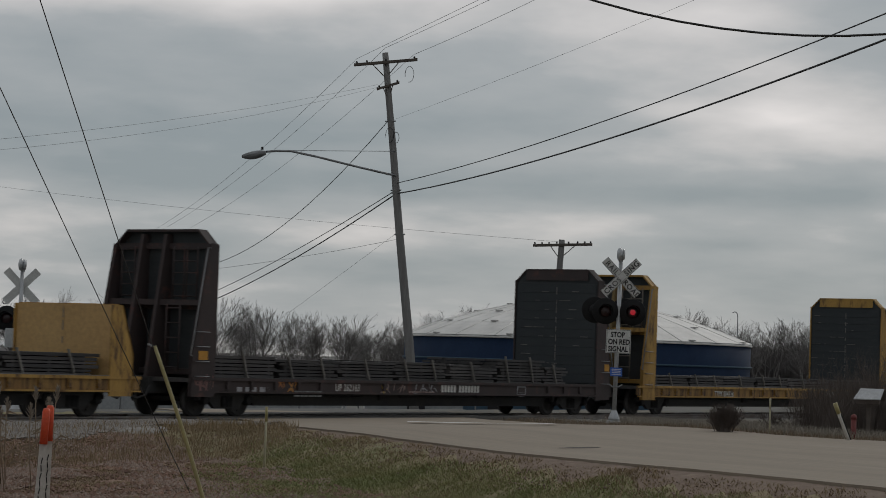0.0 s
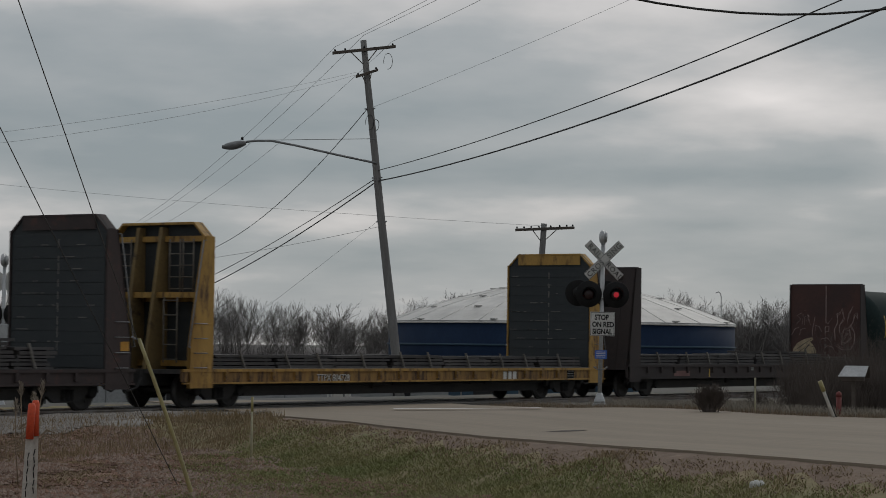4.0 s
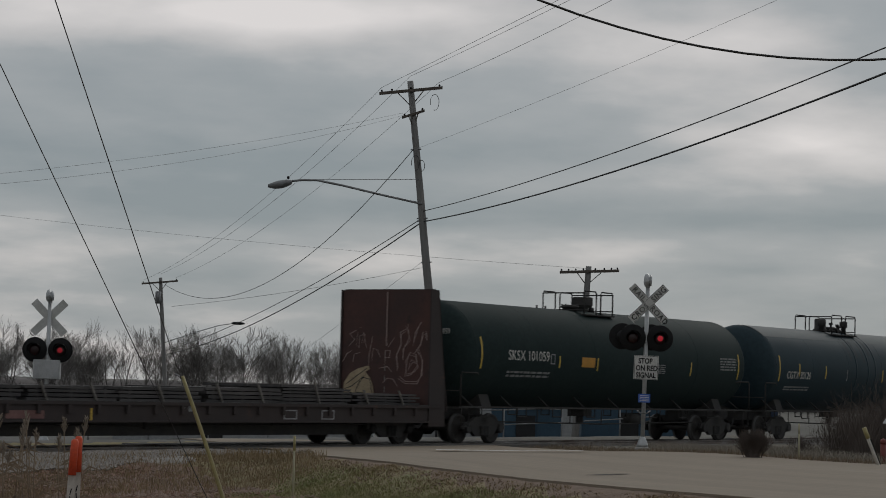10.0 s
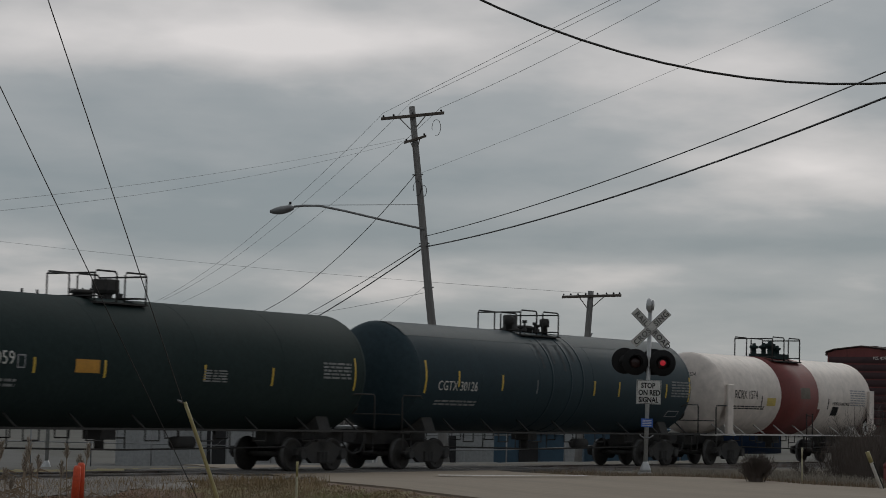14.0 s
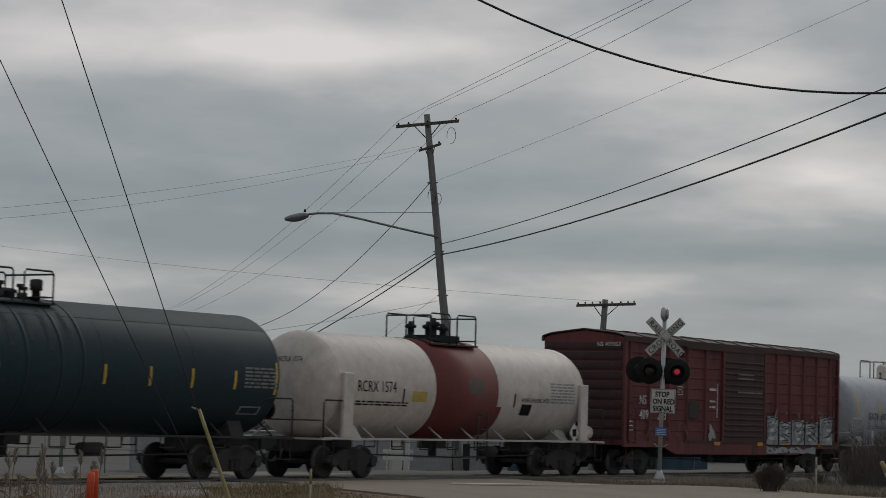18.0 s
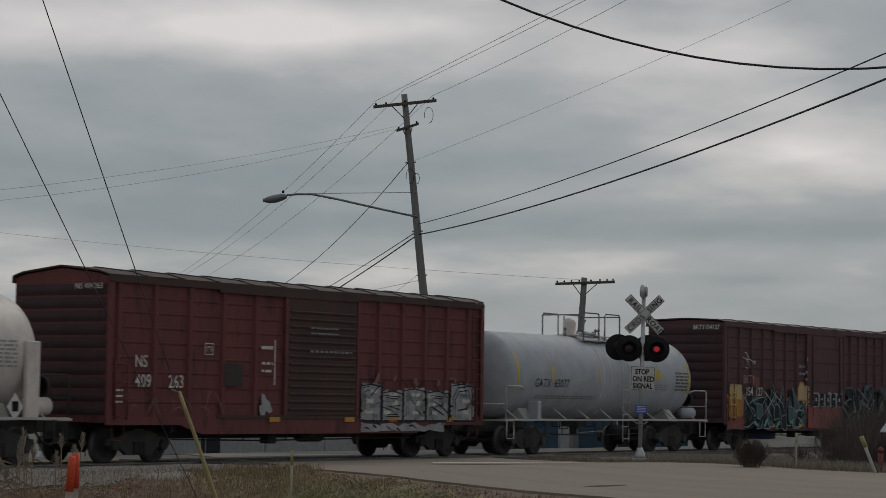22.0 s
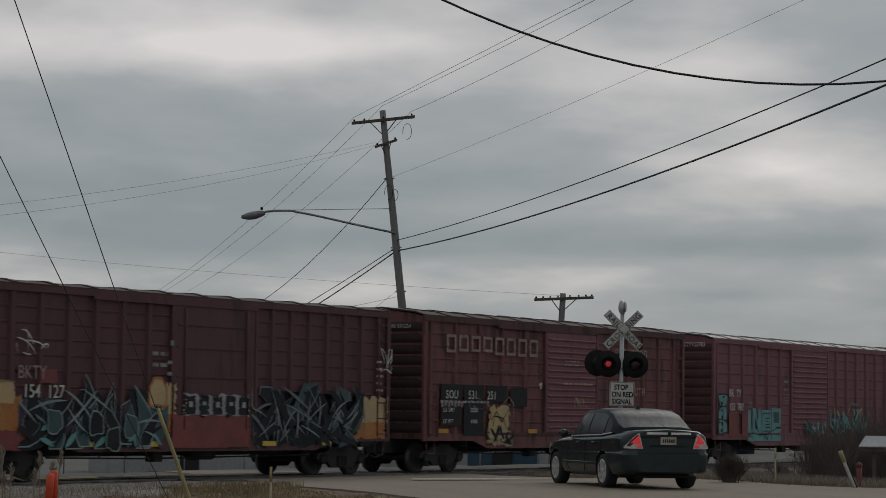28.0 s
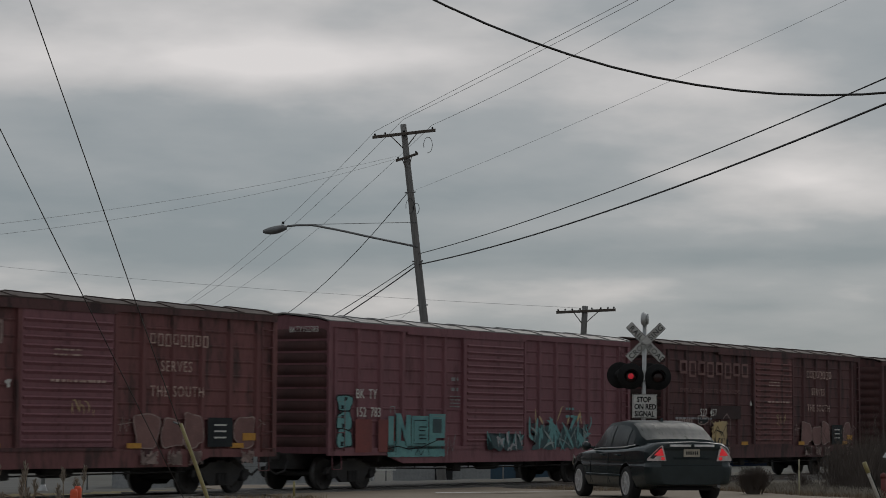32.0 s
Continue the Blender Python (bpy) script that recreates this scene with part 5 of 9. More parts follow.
lumps("verge_stones", scatter(500, 31, lambda a, q, x, y, r: 0.3 < off_road(x, y) < 2.4 and q > 6 and r.random() < 0.12 + 1.2 * noise.noise(V(x * 1.1, y * 0.9, 21))), 0.01, 0.03, 0.012, M_pebble, "pale stones scattered in the verge beside the road", "gravel", 32)
lumps("leaf_litter", scatter(15000, 8, lambda a, q, x, y, r: a < -4 and 6.5 < q < 24 and r.random() < 0.45 + noise.noise(V(x * 0.8, y * 0.5, 6))), 0.014, 0.052, 0.015, M_dry, "curled dead leaves and small stones on the ditch bank", "leaf litter", 11)


def reed(x, y, h, lean, seed):
    rnd = random.Random(seed)
    root = thing("reed", "dry reed with a feathery tan plume", "reed", Matrix.Translation(on(x, y)), group="reeds beside the ditch")
    bm = bm_()
    e = V(lean * h, 0, h)
    pipe(bm, [V(0, 0, -0.05), e * 0.5 + V(-0.02, 0, 0.0), e], 0.008, 5)
    part("stem", bm, M_reed, root)
    bm = bm_()
    for k in range(26):
        t = k / 26
        b = e * (0.84 + 0.16 * t)
        d = V(rnd.uniform(-1, 1) * 0.5 + lean, rnd.uniform(-1, 1) * 0.4, 0.8).normalized()
        rod(bm, b, b + d * 0.11 * (1.15 - 0.6 * t), 0.01, 0.003, 3, False)
    part("plume", bm, M_plume, root)
    for k in range(3):
        bm = bm_()
        b = e * rnd.uniform(0.2, 0.7)
        s = rnd.choice((-1, 1))
        prism(bm, [b, b + V(0.12 * s, 0, 0.12), b + V(0.3 * s, 0.02, 0.05), b + V(0.13 * s, 0, 0.09)], (0, 0.004, 0))
        part("leaf", bm, M_reed, root)


rr = random.Random(4)
for i in range(16):
    x = rr.uniform(-0.198, -0.154)
    y = rr.uniform(28, 34)
    reed(x * y, y, rr.uniform(0.75, 1.35), rr.uniform(-0.12, 0.12), i)


def shrub(x, y, h, n, seed, label, spread=0.5, r=0.012):
    rnd = random.Random(seed)
    root = thing("shrub", label, "shrub", Matrix.Translation(on(x, y)), group="roadside shrubs")
    segs = []

    def grow(p, d, ln, rad, lev):
        e = p + d * ln
        segs.append((p, e, rad, rad * 0.7, lev))
        if lev < 4:
            for _ in range(3 if lev < 3 else 2):
                nd = (d + V(rnd.gauss(0, spread), rnd.gauss(0, spread), rnd.gauss(0.1, spread * 0.6))).normalized()
                grow(p + d * ln * rnd.uniform(0.5, 1.0), nd, ln * rnd.uniform(0.5, 0.8), rad * 0.65, lev + 1)
    for i in range(n):
        a = rnd.uniform(0, 6.28)
        grow(V(0.25 * h * math.cos(a) * rnd.random(), 0.25 * h * math.sin(a) * rnd.random(), -0.05), V(rnd.gauss(0, spread * 0.7), rnd.gauss(0, spread * 0.7), 1).normalized(), h * rnd.uniform(0.3, 0.45), r, 0)
    for nm, sel in (("stem_growth", lambda l: l < 2), ("twig_growth", lambda l: l >= 2)):
        vs, fs = [], []
        for a, b, r0, r1, lev in segs:
            if not sel(lev):
                continue
            i0 = len(vs)
            for c, q in ((a, r0), (b, r1)):
                vs += [(c.x - q, c.y, c.z), (c.x + q * 0.5, c.y - q * 0.9, c.z), (c.x + q * 0.5, c.y + q * 0.9, c.z)]
            fs += [(i0, i0 + 1, i0 + 4, i0 + 3), (i0 + 1, i0 + 2, i0 + 5, i0 + 4), (i0 + 2, i0, i0 + 3, i0 + 5)]
        me = bpy.data.meshes.new(nm)
        me.from_pydata(vs, [], fs)
        me.materials.append(M_bush)
        tagged(part(nm, me, None, root), kind="stuff")


shrub(6.68, 50.2, 0.72, 150, 1, "small dense dark shrub beside the road", 0.38, 0.013)
for k, (x, y, h, n) in enumerate(((10.0, 53.5, 2.1, 12), (10.7, 54.5, 2.4, 13), (11.4, 53.0, 2.2, 13), (9.4, 55.0, 1.7, 10), (10.4, 52.0, 1.5, 12), (11.9, 55.5, 2.6, 12), (9.0, 54.2, 1.2, 10), (12.4, 54.0, 2.2, 12), (8.5, 55.5, 0.8, 10))):
    shrub(x, y, h, int(n * 1.7), 20 + k, "leafless dark brown thicket shrub", 0.45, 0.0075)
brush_band("thicket", 9.2, 13.5, 51.5, 56.5, 1500, 0.7, 2.3, 0.0055, M_bush, "fine leafless brown thicket beside the road", 44, 0.2, 4)


# ---- the automobile ----
AX, AY, AH = 3.7, 44.0, (-0.34, 0.94)     # place of the near rear wheel at 26 s, heading


def auto_pose(d):
    """Pose of the car (origin at the rear axle's middle, x ahead) d metres along its lane."""
    h = V(AH[0], AH[1], 0).normalized()
    left = V(-h.y, h.x, 0)
    c = V(AX, AY, 0) + h * d - left * 0.78
    f, b = c + h * 2.73, c
    zf, zb = gh(f.x, f.y) + 0.03, gh(b.x, b.y) + 0.03
    return Matrix.Translation((c.x, c.y, zb)) @ pose(0, 0, 0, 0, -math.degrees(math.atan2(zf - zb, 2.73)), math.degrees(math.atan2(h.y, h.x)) - 4.2)


def auto_dist(t):
    r = CAR_ROWS
    for (t0, d0), (t1, d1) in zip(r, r[1:]):
        if t <= t1:
            return d0 + (d1 - d0) * (t - t0) / (t1 - t0)
    return r[-1][1]


def automobile():
    root = thing("sedan_car", "dark green-grey four-door sedan with lit tail lamps", "car")
    def run_of(x, pts):
        if x <= pts[0][0]:
            return pts[0][1]
        for (x0, v0), (x1, v1) in zip(pts, pts[1:]):
            if x <= x1:
                u = (x - x0) / (x1 - x0)
                return v0 + (v1 - v0) * u
        return pts[-1][1]
    wide = ((-1.1, 0.62), (-1.08, 0.72), (-1.03, 0.8), (-0.92, 0.86), (-0.7, 0.893), (-0.3, 0.908), (0.3, 0.915), (1.6, 0.915), (2.6, 0.905), (3.0, 0.88), (3.3, 0.82), (3.55, 0.72), (3.68, 0.58), (3.74, 0.4))
    low = ((-1.1, 0.33), (-0.9, 0.27), (-0.5, 0.22), (2.9, 0.2), (3.5, 0.24), (3.74, 0.33))
    crease = ((-1.1, 0.96), (-0.6, 0.985), (0.2, 0.955), (1.6, 0.92), (2.5, 0.89), (3.0, 0.83), (3.4, 0.75), (3.74, 0.64))
    lid = ((-1.1, 1.1), (-0.9, 1.115), (-0.4, 1.1), (0.2, 1.03), (1.6, 0.98), (2.4, 0.965), (2.9, 0.91), (3.3, 0.83), (3.6, 0.73), (3.74, 0.67))
    R0 = 0.37
    bm = bm_()
    cols = [-1.1, -1.085, -1.06, -1.03, -0.98, -0.92, -0.84, -0.74, -0.64, -0.54, -0.46] + [-0.42 + 0.06 * k for k in range(15)] + [0.55 + 0.16 * k for k in range(11)] + [2.3 + 0.06 * k for k in range(15)] + [3.2, 3.3, 3.4, 3.5, 3.58, 3.64, 3.69, 3.72, 3.74]
    grid = []
    for x in cols:
        w, z0, zc, zl = run_of(x, wide), run_of(x, low), run_of(x, crease), run_of(x, lid)
        tail = smooth((-0.55 - x) / 0.45)
        half = [(0.0, z0), (0.6 * w, z0), (0.9 * w, z0 + 0.015)]
        half += [((0.955 + 0.045 * smooth((z - z0) / 0.25)) * w, z) for z in [z0 + 0.06 + (0.675 - z0 - 0.06) * k / 9 for k in range(10)]]
        half += [(0.985 * w, 0.69), (0.99 * w, 0.75), (0.988 * w, zc - 0.05), (0.972 * w, zc), (0.93 * w, zc + 0.3 * (zl - zc)), (0.8 * w, zl - 0.02), (0.5 * w, zl + 0.005), (0.0, zl + 0.02)]
        row = []
        for k, (y, z) in enumerate(half):
            dx = tail * (0.06 if z < 0.3 else -0.055 if z < 0.68 else 0.0 if z < 1.0 else -0.02)
            row.append((x + dx, y, z))
        grid.append(row)
    nr = len(grid[0])
    vs = [[[bm.verts.new((p[0], sd * p[1], p[2])) for p in row] for row in grid] for sd in (1, -1)]
    wells = [V(0, 0, 0.335), V(2.73, 0, 0.335)]
    for sd in (0, 1):
        for i in range(len(grid) - 1):
            for k in range(nr - 1):
                f4 = [vs[sd][i][k], vs[sd][i][k + 1], vs[sd][i + 1][k + 1], vs[sd][i + 1][k]]
                c = sum((v.co for v in f4), V(0, 0, 0)) / 4
                if any(math.hypot(c.x - q.x, c.z - q.z) < R0 for q in wells) and abs(c.y) > 0.3:
                    continue
                f = bm.faces.new(f4 if sd == 0 else f4[::-1])
                f.smooth = True
    for sd in (0, 1):       # snap the cut edges to the round of the wheel arch
        for row in vs[sd]:
            for v in row:
                for q in wells:
                    d = math.hypot(v.co.x - q.x, v.co.z - q.z)
                    if d < R0 and abs(v.co.y) > 0.3 and d > 1e-3:
                        if v.co.z < q.z:
                            v.co.x = q.x + math.copysign(math.sqrt(R0 ** 2 - (v.co.z - q.z) ** 2), v.co.x - q.x)
                        else:
                            v.co.x, v.co.z = q.x + (v.co.x - q.x) * R0 / d, q.z + (v.co.z - q.z) * R0 / d
    for i in (0, -1):
        for k in range(nr - 1):
            f4 = [vs[0][i][k], vs[0][i][k + 1], vs[1][i][k + 1], vs[1][i][k]]
            bm.faces.new(f4)
    bmesh.ops.remove_doubles(bm, verts=list(bm.verts), dist=0.0005)
    bmesh.ops.delete(bm, geom=[v for v in bm.verts if not v.link_faces], context="VERTS")
    part("body", bm, M_car, root, "dark glossy painted body")
    for s in (1, -1):       # headlamp at the front corner
        bm = bm_()
        prism(bm, [(3.32, s * 0.83, 0.66), (3.62, s * 0.69, 0.6), (3.58, s * 0.69, 0.74), (3.2, s * 0.845, 0.83)], (0.0, s * 0.02, 0.0))
        part("headlamp", bm, M_tailw, root, "clear headlamp")
    # greenhouse: stations x, half width low, half width high, z low, z high
    gs = [(-0.56, 0.7, 0.66, 1.06, 1.13), (-0.3, 0.8, 0.71, 1.05, 1.24), (0.05, 0.84, 0.69, 1.0, 1.42), (0.4, 0.85, 0.66, 0.97, 1.505), (0.95, 0.855, 0.655, 0.96, 1.53), (1.45, 0.85, 0.65, 0.95, 1.5), (1.8, 0.83, 0.65, 0.95, 1.38), (2.15, 0.79, 0.66, 0.94, 1.14), (2.42, 0.72, 0.66, 0.92, 0.98)]
    bm = bm_()
    rows = []
    for x, w0, w1, z0, z1 in gs:
        half = [(w0, z0), ((w0 + w1) / 2 + 0.015, (z0 + z1) / 2), (w1, z1 - 0.03), (w1 * 0.75, z1 - 0.005), (0, z1)]
        rows.append([bm.verts.new((x, y, z)) for y, z in half] + [bm.verts.new((x, -y, z)) for y, z in half[-2::-1]])
    for a, b in zip(rows, rows[1:]):
        for i in range(len(a) - 1):
            bm.faces.new((a[i], a[i + 1], b[i + 1], b[i])).smooth = True
    bm.faces.new(rows[0]), bm.faces.new(rows[-1][::-1])
    part("roof", bm, M_carroof, root)

    def lerp(x):
        for a, b in zip(gs, gs[1:]):
            if a[0] <= x <= b[0]:
                t = (x - a[0]) / (b[0] - a[0])
                return [a[i] + (b[i] - a[i]) * t for i in range(1, 5)]

    def side_pt(x, v, s):
        w0, w1, z0, z1 = lerp(x)
        m = ((w0 + w1) / 2 + 0.015, (z0 + z1) / 2)
        p = (w0 + (m[0] - w0) * 2 * v, z0 + (m[1] - z0) * 2 * v) if v < 0.5 else (m[0] + (w1 - m[0]) * (2 * v - 1), m[1] + (z1 - 0.03 - m[1]) * (2 * v - 1))
        return (x, s * (p[0] + 0.006), p[1])
    for s in (1, -1):
        for x0, x1, b0, b1 in ((1.02, 2.05, 0.0, 0.22), (0.14, 0.94, 0.0, 0.0), (-0.18, 0.07, 0.12, 0.0)):
            bm = bm_()
            prev = None
            for k in range(7):
                x = x0 + (x1 - x0) * k / 6
                c = [bm.verts.new(side_pt(x, v, s)) for v in (0.1, 0.5, 0.88)]
                if prev:
                    for i in range(2):
                        bm.faces.new((prev[i], prev[i + 1], c[i + 1], c[i])).smooth = True
                prev = c
            part("side_window", bm, M_sglass, root, "tinted side window")
        bm = bm_()
        pipe(bm, [side_pt(x, 0.06, s) for x in (-0.25, 0.3, 1.0, 1.6, 2.1)], 0.013, 5)
        part("window_trim", bm, M_chrome, root)
        bm = bm_()
        turn(bm, [(-0.1, 0.0), (-0.08, 0.07), (0.02, 0.09), (0.1, 0.06), (0.12, 0.0)], 12, "x", (2.0, s * 1.0, 1.02))
        rod(bm, (1.95, s * 0.85, 0.98), (1.95, s * 0.96, 1.0), 0.03, n=6)
        part("mirror", bm, M_car, root)
        for x in (0.35, 1.25):
            bm = bm_()
            box(bm, x, x + 0.2, *sorted((s * 0.915, s * 0.945)), 0.84, 0.875)
            part("door_handle", bm, M_car, root, "", 0.008)
        for x in (0.12, 0.98, 2.02):
            bm = bm_()
            box(bm, x - 0.004, x + 0.004, *sorted((s * 0.91, s * 0.9185)), 0.3, 0.9)
            part("door_gap", bm, M_black, root)
        bm = bm_()
        box(bm, 0.3, 2.25, *sorted((s * 0.9, s * 0.925)), 0.44, 0.49)
        part("rub_strip", bm, M_car, root, "", 0.008)
        # tail lamp: clear rim, red lens, clear lower strip, wrapped round the corner

        def lamp(pts, lift):
            bm = bm_()
            a_ = [bm.verts.new((-1.105 - lift + 1.9 * max(0.0, v - 0.6) ** 2 - 0.02 * (z - 0.9), s * (v + 0.4 * lift), z)) for v, z in pts]
            b_ = [bm.verts.new(v.co + V(0.05, -s * 0.012, 0)) for v in a_]
            n = len(a_)
            bm.faces.new(a_), bm.faces.new(b_[::-1])
            for i in range(n):
                bm.faces.new((a_[i], b_[i], b_[(i + 1) % n], a_[(i + 1) % n]))
            return bm
        tl = part("tail_lamp", lamp(((0.5, 0.765), (0.68, 0.765), (0.84, 0.77), (0.845, 0.8), (0.76, 0.9), (0.67, 1.0), (0.6, 1.05), (0.57, 1.05)), 0.012), M_tailw, root, "triangular tail lamp with clear surround")
        part("red_lens", lamp(((0.55, 0.865), (0.65, 0.865), (0.73, 0.87), (0.7, 0.905), (0.645, 0.965), (0.605, 1.0), (0.59, 1.0)), 0.022), M_tail, tl, "glowing red lens")
        part("red_lens", lamp(((0.535, 0.785), (0.6, 0.785), (0.6, 0.84), (0.54, 0.84)), 0.022), M_tail, tl)
    for xs, v, nm, lab in (((-0.48, -0.3, -0.1, 0.05, 0.28), 0.9, "rear_window", "sloping rear window with sky reflection painted into its colour"), ((2.3, 2.15, 1.98, 1.8, 1.58), 0.9, "windshield", "sloping windshield")):
        bm = bm_()
        prev = None
        for x in xs:
            w0, w1, z0, z1 = lerp(x)
            c = [bm.verts.new((x, w1 * k, z1 + 0.009 - 0.005 * min(abs(k) / 0.75, 1.0) - 0.1 * max(0.0, abs(k) - 0.75))) for k in (-0.97, -0.75, -0.4, 0, 0.4, 0.75, 0.97)]
            if prev:
                for i in range(6):
                    bm.faces.new((prev[i], prev[i + 1], c[i + 1], c[i])).smooth = True
            prev = c
        part(nm, bm, M_rglass if nm == "rear_window" else M_glass, root, lab)
    bm = bm_()
    box(bm, -1.16, -1.1, -0.44, 0.44, 1.03, 1.072)
    part("trunk_trim", bm, M_chrome, root, "bright trim bar on the trunk lid", 0.006)
    bm = bm_()
    turn(bm, [(0, 0.0), (0, 0.036), (0.008, 0.036), (0.012, 0.0)], 14, "x", (-1.172, 0, 1.052))
    part("badge", bm, M_carroof, root)
    bm = bm_()
    box(bm, -1.125, -1.09, -0.16, 0.16, 0.84, 0.99)
    pl = part("plate", bm, M_plate, root, "pale licence plate", 0.004)
    for k in range(6):
        bm = bm_()
        box(bm, -1.129, -1.1255, -0.12 + k * 0.042, -0.095 + k * 0.042, 0.885, 0.945)
        part("plate_bar", bm, M_glass, pl)
    bm = bm_()
    box(bm, -1.113, -1.1, -0.36, 0.36, 0.8, 0.83)
    part("trunk_crease", bm, M_carroof, root)
    bm = bm_()
    box(bm, -0.8, 3.4, -0.55, 0.55, 0.21, 0.6)
    part("underbody", bm, M_dark, root)
    bm = bm_()
    rod(bm, (-1.1, -0.55, 0.3), (-0.9, -0.55, 0.3), 0.035, n=8)
    part("exhaust_pipe", bm, M_iron, root)
    bm = bm_()
    prism(bm, [(0.42, -0.02, 1.5), (0.62, -0.02, 1.52), (0.44, -0.02, 1.57)], (0, 0.04, 0))
    part("roof_fin", bm, M_car, root)
    wheels = []
    bm = bm_()
    turn(bm, [(-0.11, 0.2), (-0.105, 0.31), (-0.07, 0.325), (0.07, 0.325), (0.105, 0.31), (0.11, 0.2)], 28, "y", caps=False)
    tyre = finish("tyre", bm, M_tyre)
    bm = bm_()
    turn(bm, [(-0.1, 0.0), (-0.1, 0.22), (0.07, 0.22), (0.1, 0.225), (0.105, 0.2), (0.06, 0.19), (0.03, 0.05), (0.03, 0.0)], 24, "y")
    rim = finish("rim", bm, M_dark)
    bm = bm_()
    for k in range(7):
        a = 2 * math.pi * k / 7
        c, s_ = math.cos(a), math.sin(a)
        prism(bm, [(0.03 * c - 0.025 * s_, 0.085, 0.03 * s_ + 0.025 * c), (0.2 * c - 0.03 * s_, 0.1, 0.2 * s_ + 0.03 * c), (0.2 * c + 0.03 * s_, 0.1, 0.2 * s_ - 0.03 * c), (0.03 * c + 0.025 * s_, 0.085, 0.03 * s_ - 0.025 * c)], (0, 0.015, 0))
    turn(bm, [(0.08, 0.06), (0.108, 0.05), (0.112, 0.0)], 12, "y")
    turn(bm, [(0.095, 0.195), (0.112, 0.2), (0.112, 0.225), (0.095, 0.228)], 28, "y")
    spoke = finish("spokes", bm, M_alloy)
    for x in (0.0, 2.73):
        for s in (1, -1):
            base = pose(x, 0.8 * s, 0.325, 0, 0, 0 if s > 0 else 180)
            if s < 0:
                base = pose(x, -0.8, 0.325)
            w = part("wheel", tyre, None, root, "black tyre on an alloy wheel", m=base)
            flip = pose(0, 0, 0) if s > 0 else pose(0, 0, 0, 0, 0, 180)
            part("rim", rim, None, w, m=flip), part("spokes", spoke, None, w, m=flip)
            wheels.append((w, base))
            bm = bm_()       # dark wheel arch with a painted lip
            prev = None
            for k in range(19):
                t = radians(-12 + 204 * k / 18)
                cur = [bm.verts.new((r * math.cos(t), y, r * math.sin(t))) for y, r in ((0.893, 0.366), (0.905, 0.37), (0.9, 0.385), (0.56, 0.385), (0.56, 0.0))]
                if prev:
                    for i in range(4):
                        bm.faces.new((prev[i], prev[i + 1], cur[i + 1], cur[i]))
                prev = cur
            bmesh.ops.remove_doubles(bm, verts=list(bm.verts), dist=0.0005)
            arch = part("wheel_arch", bm, M_dark, root, m=pose(x, 0, 0.34) if s > 0 else pose(x, 0, 0.34, 0, 0, 180))
    return root, wheels


AUTO = automobile()


# ---- the train: cars in their own space, x along the train, near side at -y, z from the rail ----
MOVING, AXLES = [], []      # (thing, s of its origin), (wheelset, its pose)


def railcar(name, label, category, s0):
    root = thing(name, label, category, group="cars of the train")
    MOVING.append((root, s0))
    return root


def make_wheelset():
    bm = bm_()
    for f in (-1, 1):
        y = 0.75 * f
        turn(bm, [(y - 0.07 * f, 0.0), (y - 0.07 * f, 0.45), (y - 0.03 * f, 0.45), (y - 0.025 * f, 0.424), (y + 0.065 * f, 0.418), (y + 0.065 * f, 0.36), (y + 0.03 * f, 0.33), (y + 0.02 * f, 0.16), (y + 0.07 * f, 0.11), (y + 0.07 * f, 0.0)], 24, "y")
    rod(bm, (0, -1.0, 0), (0, 1.0, 0), 0.075, n=10)
    for f in (-1, 1):
        for k in range(4):
            a = radians(90 * k + 20)
            p = V(0.26 * math.cos(a), 0.785 * f, 0.26 * math.sin(a))
            rod(bm, p, p + V(0, 0.012 * f, 0), 0.03, n=6)
    me = finish("wheelset", bm, [M_wheel, M_tread])
    for p in me.polygons:
        c = p.center
        if abs(c.y) > 0.7 and 0.405 < math.hypot(c.x, c.z) < 0.43 and abs(p.normal.y) < 0.5:
            p.material_index = 1
    return me


ME_WHEEL = make_wheelset()


def make_sideframe():
    bm = bm_()
    pts = [(-1.12, 0.42), (-1.08, 0.58), (-0.72, 0.62), (-0.4, 0.76), (0.4, 0.76), (0.72, 0.62), (1.08, 0.58), (1.12, 0.42), (0.72, 0.4), (0.42, 0.2), (-0.42, 0.2), (-0.72, 0.4)]
    prism(bm, [(x, 0, z) for x, z in pts], (0, 0.12, 0))
    for x in (-0.865, 0.865):
        turn(bm, [(-0.06, 0.0), (-0.06, 0.13), (0.1, 0.15), (0.1, 0.0)], 10, "y", (x, 0, 0.43))
    for x in (-0.17, -0.02, 0.13):
        rod(bm, (x + 0.02, -0.03, 0.24), (x + 0.02, -0.03, 0.5), 0.055, n=8)
    return finish("sideframe", bm, M_under, 0.012)


ME_SIDE = make_sideframe()
bm = bm_()
box(bm, -0.19, 0.19, -1.1, 1.1, 0.52, 0.82)
ME_BOLSTER = finish("bolster", bm, M_under, 0.02)


def truck(root, x):
    t = part("truck", ME_BOLSTER, None, root, "black cast-steel wheel truck", m=pose(x, 0, 0))
    part("sideframe", ME_SIDE, None, t, m=pose(0, -1.1, 0))
    part("sideframe", ME_SIDE, None, t, m=pose(0, 1.1, 0, 0, 0, 180))
    for dx in (-0.865, 0.865):
        w = part("wheelset", ME_WHEEL, None, t, m=pose(dx, 0, 0.42))
        AXLES.append((w, dx))


